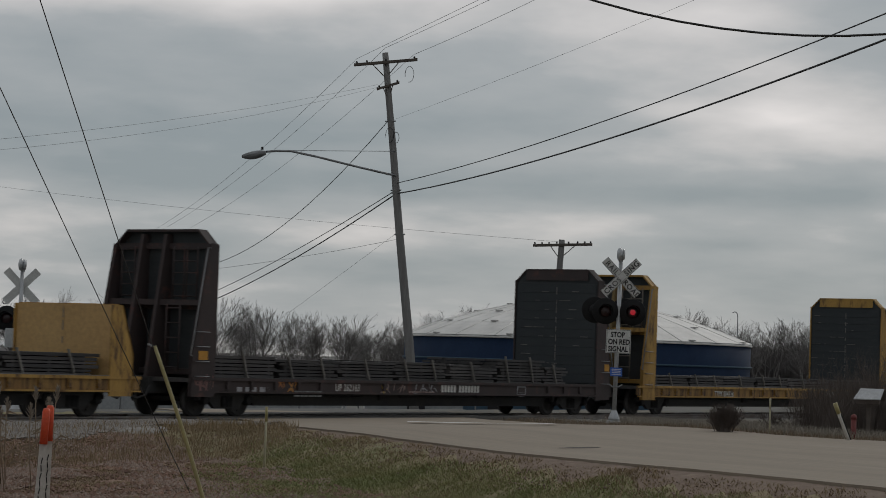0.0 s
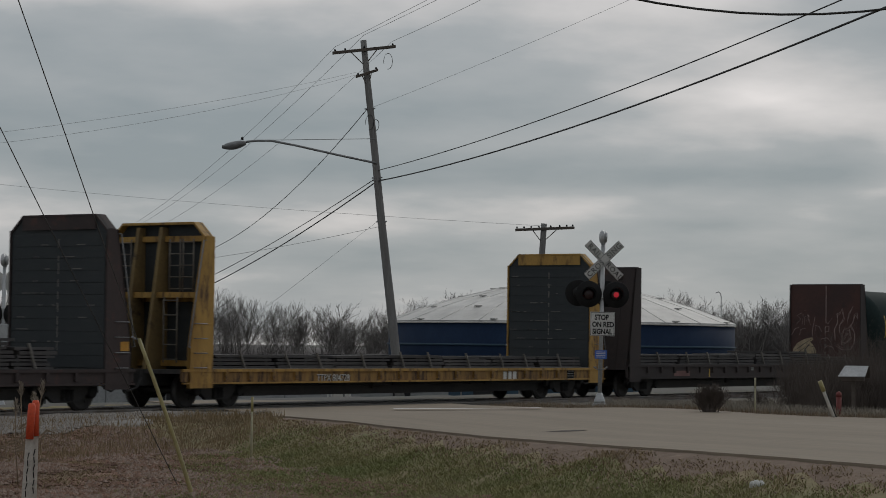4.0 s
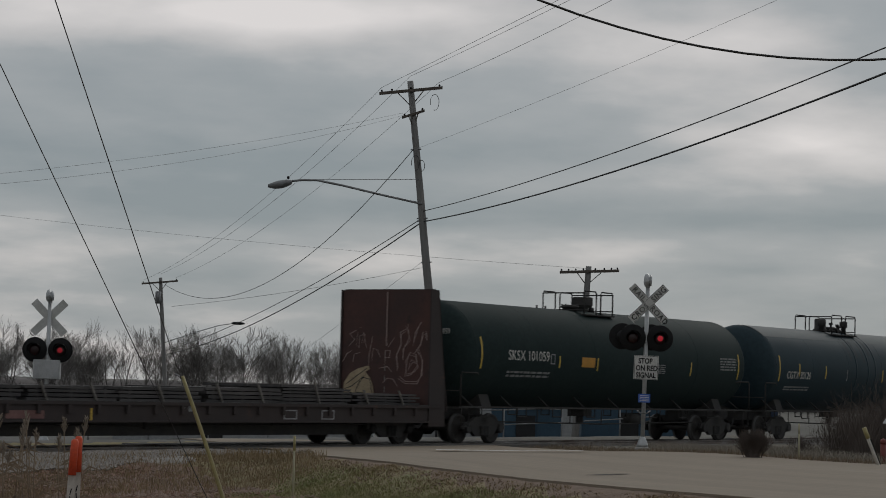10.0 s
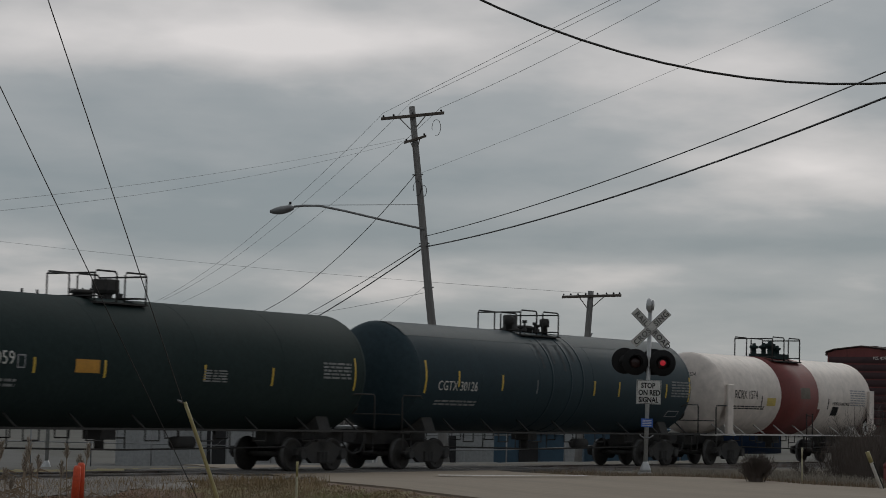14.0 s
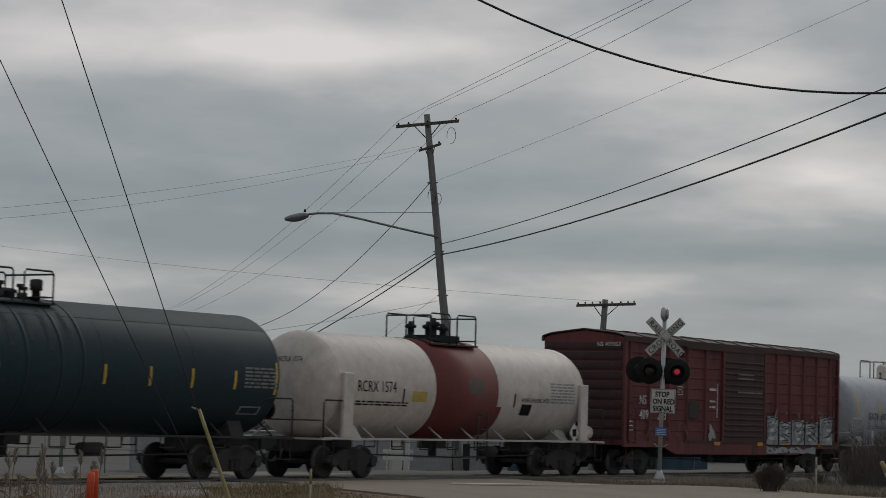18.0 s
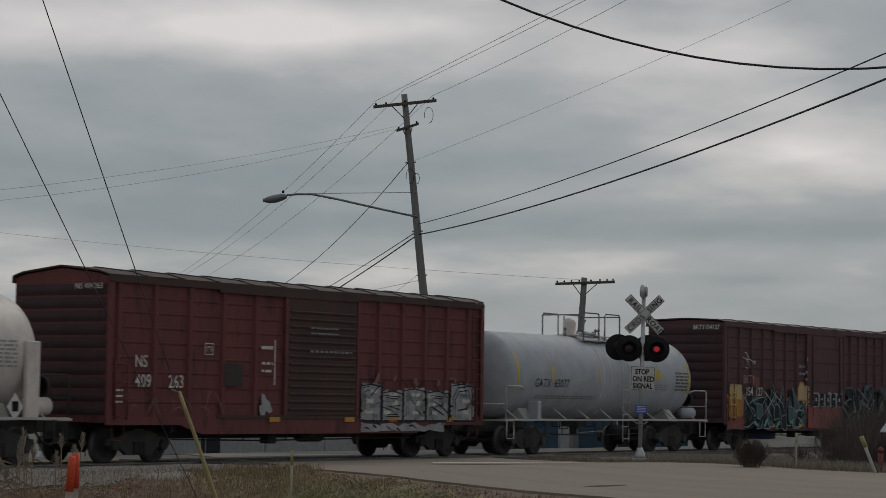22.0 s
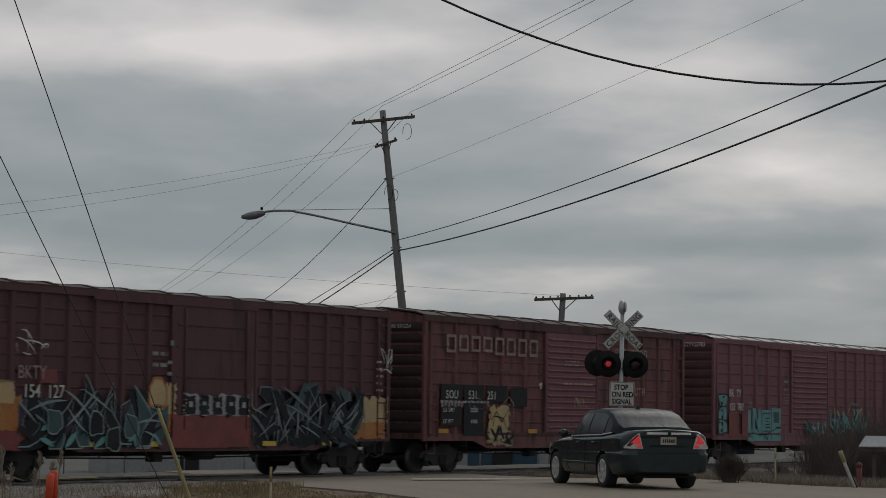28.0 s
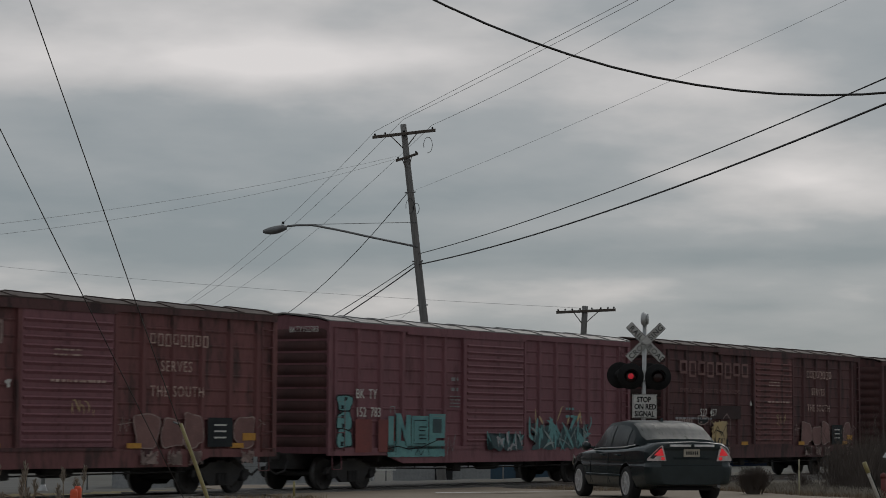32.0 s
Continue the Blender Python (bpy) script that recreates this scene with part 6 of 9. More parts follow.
def coupler(root, x, f):
    bm = bm_()
    box(bm, x, x + 0.55 * f, -0.08, 0.08, 0.78, 0.98) if f > 0 else box(bm, x + 0.55 * f, x, -0.08, 0.08, 0.78, 0.98)
    c = x + 0.62 * f
    box(bm, c - 0.13, c + 0.13, -0.16, 0.13, 0.72, 1.03)
    part("coupler", bm, M_under, root, "", 0.015)
    bm = bm_()
    pipe(bm, [(x, -0.3, 0.75), (x + 0.2 * f, -0.34, 0.5), (x + 0.5 * f, -0.3, 0.42), (x + 0.78 * f, -0.25, 0.55)], 0.03, 6)
    part("air_hose", bm, M_under, root)


def ladder(bm, x, y, z0, z1, w=0.42, n=5, r=0.014, along=True):
    a, b = ((x - w / 2, y), (x + w / 2, y)) if along else ((x, y - w / 2), (x, y + w / 2))
    for k in range(n):
        z = z0 + (z1 - z0) * k / (n - 1)
        rod(bm, (*a, z), (*b, z), r, n=5)
    for p in (a, b):
        rod(bm, (*p, z0 - 0.08), (*p, z1 + 0.08), r * 1.3, n=5)


def side_text(parent, text, x, z, size, y=-1.56, material=None, squeeze=0.9, space=1.0, label=""):
    return letters(text, size, material or M_let, parent, pose(x, y, z, 90), label=label, squeeze=squeeze, space=space, bold=0.004)


def slab(parent, name, x0, x1, z0, z1, material, y, label="", t=0.004):
    bm = bm_()
    box(bm, x0, x1, y - t, y, z0, z1)
    return part(name, bm, material, parent, label)


def stencil(parent, x, z, w, rows, h=0.05, y=-1.56, material=None, gap=0.6):
    """Small unreadable stencilling: plain bars."""
    bm = bm_()
    for k in range(rows):
        xx = x
        while xx < x + w:
            ww = random.uniform(0.08, 0.25)
            box(bm, xx, min(x + w, xx + ww), y - 0.003, y, z - k * h * 1.9, z - k * h * 1.9 + h * 0.62)
            xx += ww + h * gap
    return tagged(part("stencilling", bm, material or M_stn, parent), kind="stuff")


def strokes(parent, name, material, x0, x1, z0, z1, n, width, y, seed, label="", up=0.5):
    """Sprayed strokes: flat bent ribbons inside a rectangle."""
    rnd = random.Random(seed)
    bm = bm_()
    for i in range(n):
        cx = x0 + (x1 - x0) * (i + rnd.uniform(0.1, 0.9)) / n
        p = V(cx, 0, rnd.uniform(z0, z0 + (z1 - z0) * 0.45))
        d = V(rnd.uniform(-1.3, 1.3), 0, 1).normalized()
        pts = [p]
        ln = rnd.uniform(0.4, 1.0) * (z1 - z0)
        bend = rnd.uniform(-2.6, 2.6)
        for k in range(7):
            a = bend / 7 * (1 + 0.5 * math.sin(k + i))
            d = V(d.x * math.cos(a) + d.z * math.sin(a), 0, -d.x * math.sin(a) + d.z * math.cos(a))
            q = pts[-1] + d * ln / 7 * rnd.uniform(0.9, 1.7)
            q.x, q.z = min(x1, max(x0, q.x)), min(z1, max(z0, q.z))
            pts.append(q)
        w = width * rnd.uniform(0.5, 1.5)
        yy = y - 0.0004 * (i % 9)
        prev = None
        for k, q in enumerate(pts):
            t = k / (len(pts) - 1)
            dd = (pts[min(k + 1, len(pts) - 1)] - pts[max(k - 1, 0)])
            nn = V(-dd.z, 0, dd.x).normalized() * w * (0.35 + math.sin(math.pi * t)) if dd.length > 1e-6 else V(w, 0, 0)
            cur = (bm.verts.new((q.x + nn.x, yy, q.z + nn.z)), bm.verts.new((q.x - nn.x, yy, q.z - nn.z)))
            if prev:
                bm.faces.new((prev[0], prev[1], cur[1], cur[0]))
            prev = cur
    return tagged(part(name, bm, material, parent, label), kind="stuff")


def blobs(parent, name, material, x0, x1, z0, z1, n, y, seed, label="", size=(0.25, 0.6)):
    """Filled sprayed shapes with bent outlines."""
    rnd = random.Random(seed)
    bm = bm_()
    for i in range(n):
        cx, cz = x0 + (x1 - x0) * (i + 0.5) / n + rnd.uniform(-0.1, 0.1), rnd.uniform(z0 + 0.2, z1 - 0.2)
        ph = rnd.uniform(0, 6)
        rx, rz = rnd.uniform(*size), rnd.uniform(*size)
        pts = []
        for k in range(16):
            a = 2 * math.pi * k / 16
            rr = 1 + 0.3 * math.sin(3 * a + ph) + 0.2 * math.sin(5 * a + 2 * ph)
            pts.append((min(x1, max(x0, cx + rx * rr * math.cos(a))), y - 0.0005 * (i % 5), min(z1, max(z0, cz + rz * rr * math.sin(a)))))
        vs = [bm.verts.new(p) for p in pts]
        c = bm.verts.new((cx, y - 0.0005 * (i % 5), cz))
        for k in range(16):
            try:
                bm.faces.new((c, vs[k], vs[(k + 1) % 16]))
            except ValueError:
                pass
    return part(name, bm, material, parent, label)


def ragged(parent, name, material, x0, x1, z0, z1, y, seed, label="", rough=0.14, t=0.002):
    """A sprayed patch with an uneven outline."""
    rnd = random.Random(seed)
    pts, n = [], 16
    for (ax, az, bx, bz) in ((x0, z0, x1, z0), (x1, z0, x1, z1), (x1, z1, x0, z1), (x0, z1, x0, z0)):
        for k in range(n):
            u = k / n
            o = rnd.uniform(0, rough) * (1 + 1.2 * (rnd.random() < 0.2))
            px, pz = ax + (bx - ax) * u, az + (bz - az) * u
            if az != bz:
                px += o if ax == x0 else -o
            else:
                pz += o * 0.4 if az == z0 else -o
            pts.append((px, y, pz))
    bm = bm_()
    prism(bm, pts, (0, t, 0))
    return part(name, bm, material, parent, label)


def worn_marks(parent, x, z, w, h, n, material, y, seed, gap=0.3):
    """An owner's name as a row of plain worn block frames, one for each letter."""
    rnd = random.Random(seed)
    p = w / n
    for i in range(n):
        u, v, t = x + p * i, x + p * (i + 1 - gap), p * 0.125
        cut = rnd.uniform(0.0, 0.2) * h
        bm = bm_()
        box(bm, u, u + t, y - 0.003, y, z + cut, z + h), box(bm, v - t, v, y - 0.003, y, z + cut, z + h)
        box(bm, u + t, v - t, y - 0.003, y, z + h - t, z + h)
        box(bm, u + t, v - t, y - 0.003, y, z + cut, z + cut + t)
        part("worn_name", bm, material, parent)


def name_bars(parent, x, z, w, h, words, y):
    """An owner's name as plain upright bars, word by word."""
    for n in words:
        for k in range(n):
            slab(parent, "name_bar", x, x + w, z, z + h, M_let, y)
            x += w * 1.4
        x += w * 1.1


def shards(parent, x0, x1, z0, z1, n, y, seed, fills, edge, slant=0.5):
    """Wild sprayed lettering: slanting kite-shaped shards, dark inside a thin pale edge."""
    rnd = random.Random(seed)
    for i in range(n):
        c = V(x0 + (x1 - x0) * (i + rnd.uniform(0.1, 0.9)) / n, 0, rnd.uniform(z0 + 0.25, z1 - 0.25))
        d = V(slant * rnd.uniform(-1.6, 1.6), 0, 1).normalized()
        w = V(d.z, 0, -d.x)
        ln, wd, k = rnd.uniform(0.35, 0.85), rnd.uniform(0.1, 0.32), rnd.uniform(-0.5, 0.5)
        sh = rnd.uniform(-0.5, 0.5) * wd
        for j, (f, m) in enumerate(((1.0, rnd.choice(edge) if i % 3 == 0 else fills[i % len(fills)]), (rnd.uniform(0.86, 0.94), rnd.choice(fills)))):
            pts = [c + d * ln * f + w * sh, c + w * wd * f + d * ln * k * f, c - d * ln * f * 0.9 - w * sh, c - w * wd * f + d * ln * (k + 0.2) * f]
            bm = bm_()
            yy = y - 0.0012 * i - 0.0006 * j
            bm.faces.new([bm.verts.new((min(x1, max(x0, p.x)), yy, min(z1, max(z0, p.z)))) for p in pts])
            part("graffiti_edge" if j == 0 else "graffiti_shard", bm, m, parent)


def swoosh(parent, material, x0, x1, z0, z1, n, width, y, seed, lean=0.6, label=""):
    """Sprayed wild style: long bent slivers that taper to points at both ends."""
    rnd = random.Random(seed)
    for i in range(n):
        p = V(x0 + (x1 - x0) * (i + rnd.random()) / n, 0, z0 + (z1 - z0) * rnd.uniform(0.0, 0.6))
        d = V(lean * rnd.uniform(-1.8, 1.8), 0, 1).normalized()
        ln, bend, w = (z1 - z0) * rnd.uniform(0.4, 1.1), rnd.uniform(-0.9, 0.9), width * rnd.uniform(0.5, 1.6)
        bm, prev, k = bm_(), None, 8
        for j in range(k + 1):
            t = j / k
            q = V(min(x1, max(x0, p.x)), 0, min(z1, max(z0, p.z)))
            g = w * math.sin(math.pi * t) ** 0.8 + 0.002
            o = V(d.z, 0, -d.x) * g
            cur = (bm.verts.new((q.x + o.x, y - 0.0007 * i, q.z + o.z)), bm.verts.new((q.x - o.x, y - 0.0007 * i, q.z - o.z)))
            if prev:
                bm.faces.new((prev[0], prev[1], cur[1], cur[0]))
            prev = cur
            p = p + d * ln / k
            a = bend / k
            d = V(d.x * math.cos(a) + d.z * math.sin(a), 0, -d.x * math.sin(a) + d.z * math.cos(a))
        part("graffiti_stroke", bm, material, parent, label)


def drawn(parent, name, material, paths, width, m, label=""):
    """Hand-drawn lines on a flat face: each path a run of (across, up) in metres."""
    for i, path in enumerate(paths):
        bm, prev = bm_(), None
        for j, (u, v) in enumerate(path):
            a, b = path[max(0, j - 1)], path[min(len(path) - 1, j + 1)]
            d = V(b[0] - a[0], 0, b[1] - a[1]).normalized()
            o = V(-d.z, 0, d.x) * width * (0.6 if j in (0, len(path) - 1) else 1.0)
            cur = (bm.verts.new((u + o.x, -0.0005 * i, v + o.z)), bm.verts.new((u - o.x, -0.0005 * i, v - o.z)))
            if prev:
                bm.faces.new((prev[0], prev[1], cur[1], cur[0]))
            prev = cur
        part(name, bm, material, parent, label, m=m)


def bubble(parent, fill, edge, x0, x1, z0, z1, y, seed, label="", rim=0.05, eyes=True):
    """A fat rounded sprayed letter: pale outline, filled face and a small eye."""
    rnd = random.Random(seed)
    cx, cz, ph = (x0 + x1) / 2, (z0 + z1) / 2, rnd.uniform(0, 6)
    for j, (m, k) in enumerate(((edge, 0.0), (fill, rim))):
        bm, pts = bm_(), []
        for i in range(26):
            a = 2 * math.pi * i / 26
            rr = 1 + 0.1 * math.sin(3 * a + ph) + 0.06 * math.sin(5 * a + 2 * ph)
            c, s_ = math.cos(a), math.sin(a)
            pts.append((cx + ((x1 - x0) / 2 - k) * rr * math.copysign(abs(c) ** 0.6, c), y - 0.003 * j, cz + ((z1 - z0) / 2 - k) * rr * math.copysign(abs(s_) ** 0.6, s_)))
        prism(bm, pts, (0, 0.002, 0))
        part("graffiti_letter" if j else "graffiti_edge", bm, m, parent, label if j else "")
    for u, v in ((rnd.uniform(-0.1, 0.1), 0.22), (rnd.uniform(-0.15, 0.15), -0.25)) if eyes else ():
        w, h = (x1 - x0) * 0.1, (z1 - z0) * rnd.uniform(0.08, 0.14)
        ragged(parent, "graffiti_eye", edge, cx + u - w, cx + u + w, cz + v * (z1 - z0) - h, cz + v * (z1 - z0) + h, y - 0.0055, seed + 50 + int(9 * v), "", 0.03)


# -- boxcars --
def boxcar(name, label, s0, L, paint, roof, eave, door, doorstyle, seed, posts=11, endmat=None, rooflumps=12, ridge=0.24, doorpaint=None, trim=None):
    root = railcar(name, label, "boxcar", s0)
    rnd = random.Random(seed)
    zs, W = 0.95, 1.46          # body floor line, half width of the sheathing
    bm = bm_()
    prism(bm, [(0.06, -W, zs), (0.06, W, zs), (0.06, W, eave - 0.02), (0.06, W - 0.3, eave + 0.03 + 0.2 * ridge), (0.06, 0, eave - 0.03 + ridge), (0.06, -W + 0.3, eave + 0.03 + 0.2 * ridge), (0.06, -W, eave - 0.02)], (L - 0.12, 0, 0))
    part("body", bm, paint, root, "steel sheathed body")
    # side sills and plates
    for f in (-1, 1):
        bm = bm_()
        y0, y1 = sorted((f * (W + 0.005), f * (W + 0.075)))
        box(bm, 0.0, L, y0, y1, 0.9, 1.1)
        prism(bm, [(2.6, y0, 0.9), (3.4, y0, 0.68), (L - 3.4, y0, 0.68), (L - 2.6, y0, 0.9)], (0, y1 - y0, 0))
        part("side_sill", bm, paint, root)
        bm = bm_()
        box(bm, 0.0, L, y0, y1, eave - 0.13, eave + 0.02)
        part("roof_plate", bm, trim or paint, root)
    # side posts
    bm = bm_()
    prism(bm, [(-0.1, -W, 0), (-0.06, -W - 0.075, 0), (0.06, -W - 0.075, 0), (0.1, -W, 0)], (0, 0, eave - 0.14 - 1.1))
    me = finish("side_post", bm, paint)
    bm = bm_()
    prism(bm, [(0, -W, 0), (0, -W - 0.07, 0), (0.16, -W - 0.07, 0), (0.16, -W, 0)], (0, 0, eave - 0.14 - 1.1))
    mc = finish("corner_post", bm, paint)
    d0, d1 = door
    xs = [d0 * (i + 0.3) / (posts // 2 + 0.3) for i in range(posts // 2)] + [d1 + (L - d1) * (i + 1) / (posts // 2 + 0.7) for i in range(posts // 2)]
    for x in xs:
        part("side_post", me, None, root, m=pose(x, 0, 1.1))
    for x in (0, L - 0.16):
        part("corner_post", mc, None, root, m=pose(x, 0, 1.1))
    for x in xs[::2]:
        part("side_post", me, None, root, m=pose(x, 0, 1.1, 0, 0, 180))
    # faint horizontal panel seams between the posts
    for z in [1.1 + (eave - 1.2) * k / 9 for k in range(1, 9)]:
        for xa, xb in ((0.1, d0 - 0.15), (d1 + 0.15, L - 0.1)):
            bm = bm_()
            prism(bm, [(xa, -W, z - 0.05), (xa, -W - 0.022, z - 0.012), (xa, -W - 0.022, z + 0.012), (xa, -W, z + 0.02)], (xb - xa, 0, 0))
            part("panel_seam", bm, paint, root)
    # corrugated ends, in a darker colour that holds their shade between the cars
    bm = bm_()
    rows = []
    for y, k in ((-W + 0.05, 0.0), (-W + 0.2, 1.0), (W - 0.2, 1.0), (W - 0.05, 0.0)):
        rows.append([bm.verts.new((0.06 - 0.06 * k * c, y, z)) for z, c in ((-0.13, 0.0), (-0.06, 0.85), (0.0, 1.0), (0.06, 0.85), (0.13, 0.0))])
    for a, b in zip(rows, rows[1:]):
        for i in range(4):
            bm.faces.new((a[i], a[i + 1], b[i + 1], b[i])).smooth = True
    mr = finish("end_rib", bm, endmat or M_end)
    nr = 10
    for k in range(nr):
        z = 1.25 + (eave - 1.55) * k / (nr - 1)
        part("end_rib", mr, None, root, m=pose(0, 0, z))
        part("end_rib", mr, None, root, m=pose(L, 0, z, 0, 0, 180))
    # roof panels with raised seams
    n = rooflumps
    bm = bm_()
    w = L / n
    for f in (-1, 1):
        for xa, wd, up in ((0.0, 0.88, 0.0), (0.88, 0.12, 0.025)):
            prism(bm, [(w * xa, f * (W + 0.06), eave + 0.02), (w * xa, f * (W - 0.28), eave + 0.06 + 0.2 * ridge), (w * xa, f * 0.01, eave + ridge), (w * xa, f * 0.01, eave + 0.04 + ridge + up), (w * xa, f * (W - 0.28), eave + 0.1 + 0.2 * ridge + up), (w * xa, f * (W + 0.06), eave + 0.05 + up)], (w * wd, 0, 0))
    mp = finish("roof_panel", bm, roof)
    for k in range(n):
        part("roof_panel", mp, None, root, m=pose(k * w, 0, rnd.uniform(-0.004, 0.006), rnd.uniform(-0.25, 0.25)))
    # door
    bm = bm_()
    box(bm, d0, d1, -W - 0.075, -W - 0.01, 1.15, eave - 0.2)
    dp = doorpaint or paint
    dr = part("door", bm, dp, root, "sliding side door")
    if doorstyle == "ribbed":
        bm = bm_()
        prism(bm, [(d0 + 0.06, -W - 0.07, -0.07), (d0 + 0.06, -W - 0.115, 0.0), (d0 + 0.06, -W - 0.07, 0.04)], (d1 - d0 - 0.12, 0, 0))
        md = finish("door_rib", bm, dp)
        k = 0
        while 1.3 + k * 0.19 < eave - 0.4:
            part("door_rib", md, None, dr, m=pose(0, 0, 1.3 + k * 0.19))
            k += 1
    else:
        for z in (1.75, 2.45, 3.15, 3.7):
            bm = bm_()
            box(bm, d0 + 0.08, d1 - 0.08, -W - 0.1, -W - 0.07, z, z + 0.06)
            part("door_stiffener", bm, paint, dr)
        for x in (d0 + 0.35, d1 - 0.35):
            bm = bm_()
            rod(bm, (x, -W - 0.11, 1.2), (x, -W - 0.11, eave - 0.25), 0.025, n=6)
            part("door_lock_rod", bm, paint, dr)
    for z in (1.06, eave - 0.2):
        bm = bm_()
        box(bm, d0 - (d1 - d0) * 0.95, d1 + 0.1, -W - 0.1, -W - 0.06, z, z + 0.08)
        part("door_track", bm, trim or paint, root)
    for xa in (d0 - 0.14, d1 + 0.02):
        bm = bm_()
        box(bm, xa, xa + 0.12, -W - 0.09, -W, 1.1, eave - 0.15)
        part("door_post", bm, paint, root)
    bm = bm_()
    ladder(bm, 0.45, -W - 0.1, 1.1, 2.3, n=4)
    part("ladder", bm, paint, root)
    bm = bm_()
    ladder(bm, L - 0.42, -W - 0.1, 1.1, eave - 0.35, n=8)
    part("ladder", bm, paint, root)
    for x in (0.45, L - 0.42):
        bm = bm_()
        pipe(bm, [(x - 0.2, -W, 0.95), (x - 0.2, -W - 0.02, 0.55), (x + 0.2, -W - 0.02, 0.55), (x + 0.2, -W, 0.95)], 0.018, 5)
        part("sill_step", bm, paint, root)
    under(root, L, 1.63)
    return root


def under(root, L, tc, beam=0.35):
    bm = bm_()
    box(bm, -0.15, L + 0.15, -0.3, 0.3, 0.55, 0.95)
    for x in [2.6 + (L - 5.2) * k / 6 for k in range(7)]:
        box(bm, x - 0.05, x + 0.05, -1.3, 1.3, 0.72, 0.95)
    part("centre_sill", bm, M_under, root)
    bm = bm_()
    turn(bm, [(L * 0.52, 0.0), (L * 0.52, 0.17), (L * 0.52 + 0.9, 0.17), (L * 0.52 + 0.9, 0.0)], 12, "x", (0, -0.75, 0.62))
    part("brake_cylinder", bm, M_under, root)
    bm = bm_()
    box(bm, L * 0.42, L * 0.42 + 0.35, -1.0, -0.7, 0.42, 0.8)
    part("brake_valve", bm, M_under, root, "", 0.03)
    bm = bm_()
    pipe(bm, [(2.9, -1.0, 0.55), (L * 0.4, -0.9, 0.5), (L * 0.6, -0.9, 0.52), (L - 2.9, -1.0, 0.55)], 0.02, 5)
    for x in (L * 0.3, L * 0.36, L * 0.47, L * 0.66, L * 0.7):
        rod(bm, (x, -0.95, 0.5), (x, -0.95, 0.9), 0.02, n=5)
    part("brake_rod", bm, M_under, root)
    truck(root, tc), truck(root, L - tc)
    coupler(root, -0.1, -1), coupler(root, L + 0.1, 1)


YB = -1.55   # face of posts on the near side
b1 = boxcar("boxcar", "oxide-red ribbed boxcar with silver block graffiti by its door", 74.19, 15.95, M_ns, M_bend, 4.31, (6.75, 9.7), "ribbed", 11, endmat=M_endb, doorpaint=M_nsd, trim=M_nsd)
side_text(b1, "NS", 0.9, 2.25, 0.4, YB)
side_text(b1, "409", 0.92, 1.78, 0.43, YB), side_text(b1, "263", 2.1, 1.78, 0.43, YB)
letters("NS 409263", 0.19, M_let, b1, pose(-0.1, -0.55, 4.02, 90, 0, -90))
stencil(b1, 7.6, 3.35, 1.2, 2, 0.07, YB - 0.06), stencil(b1, 7.6, 2.75, 1.8, 1, 0.09, YB - 0.06)
slab(b1, "repair_patch", 4.2, 4.9, 1.85, 2.4, M_brown, YB)
blobs(b1, "graffiti_ghost", M_gs, 5.55, 6.2, 0.95, 1.75, 1, YB, 3, "small sprayed face-like mark", (0.13, 0.3))
rg = random.Random(70)
for i, (x0, x1, z1) in enumerate(((9.9, 10.85, 2.02), (10.9, 11.85, 1.85), (11.9, 12.95, 1.92), (13.0, 14.1, 1.87), (14.2, 15.45, 2.08))):
    ragged(b1, "graffiti_letter", M_gs, x0, x1, 1.02, z1, YB - 0.006, 70 + i, "silver block graffiti letter", 0.06)
    for k in range(6):      # pale faces inside the letter
        u, v = rg.uniform(x0 + 0.05, x1 - 0.4), 1.06 + (z1 - 1.2) * k / 6
        ragged(b1, "graffiti_face", M_let if k % 2 else M_stn, u, u + rg.uniform(0.25, 0.45), v, v + rg.uniform(0.1, 0.18), YB - 0.0095 - 0.0004 * k, 90 + 7 * i + k, "", 0.03)
    w_, h_ = x1 - x0, z1 - 1.1
    shape = (((0.1, 0.1), (0.1, 0.9), (0.4, 0.95)), ((0.1, 0.85), (0.85, 0.8), (0.9, 0.5), (0.3, 0.45), (0.85, 0.35), (0.85, 0.1), (0.15, 0.1)), ((0.1, 0.1), (0.15, 0.9), (0.5, 0.5), (0.85, 0.9), (0.9, 0.1)), ((0.15, 0.1), (0.2, 0.85), (0.8, 0.8), (0.75, 0.5), (0.2, 0.45), (0.85, 0.12)), ((0.1, 0.1), (0.1, 0.6), (0.3, 0.9), (0.8, 0.95), (0.95, 0.6), (0.7, 0.3), (0.3, 0.25)))[i]
    drawn(b1, "graffiti_outline", M_gd, (tuple((x0 + w_ * u, 1.05 + h_ * v) for u, v in shape), tuple((x0 + w_ * (0.12 + 0.75 * u), 1.12 + h_ * 0.8 * v) for u, v in shape), ((x0, 1.0), (x0, z1 - 0.1), (x0 + w_ * 0.5, z1 - 0.04), (x1, z1 - 0.12), (x1, 1.0))), 0.018, pose(0, YB - 0.014, 0))
    slab(b1, "graffiti_shade", x1 - 0.02, x1 + 0.06, 1.0, z1 - 0.1, M_gd, YB - 0.012)
    slab(b1, "graffiti_shade", x0 + 0.05, x1, 0.98, 1.03, M_gd, YB - 0.012)
ragged(b1, "graffiti_base", M_gs, 9.9, 13.95, 0.71, 0.98, YB - 0.006, 76, "silver sprayed base", 0.08)
swoosh(b1, M_gd, 10.0, 13.8, 0.72, 1.0, 9, 0.02, YB - 0.012, 77, 2.0)
swoosh(b1, M_gd, 9.9, 15.5, 1.0, 2.1, 14, 0.012, YB - 0.014, 5, 1.0)
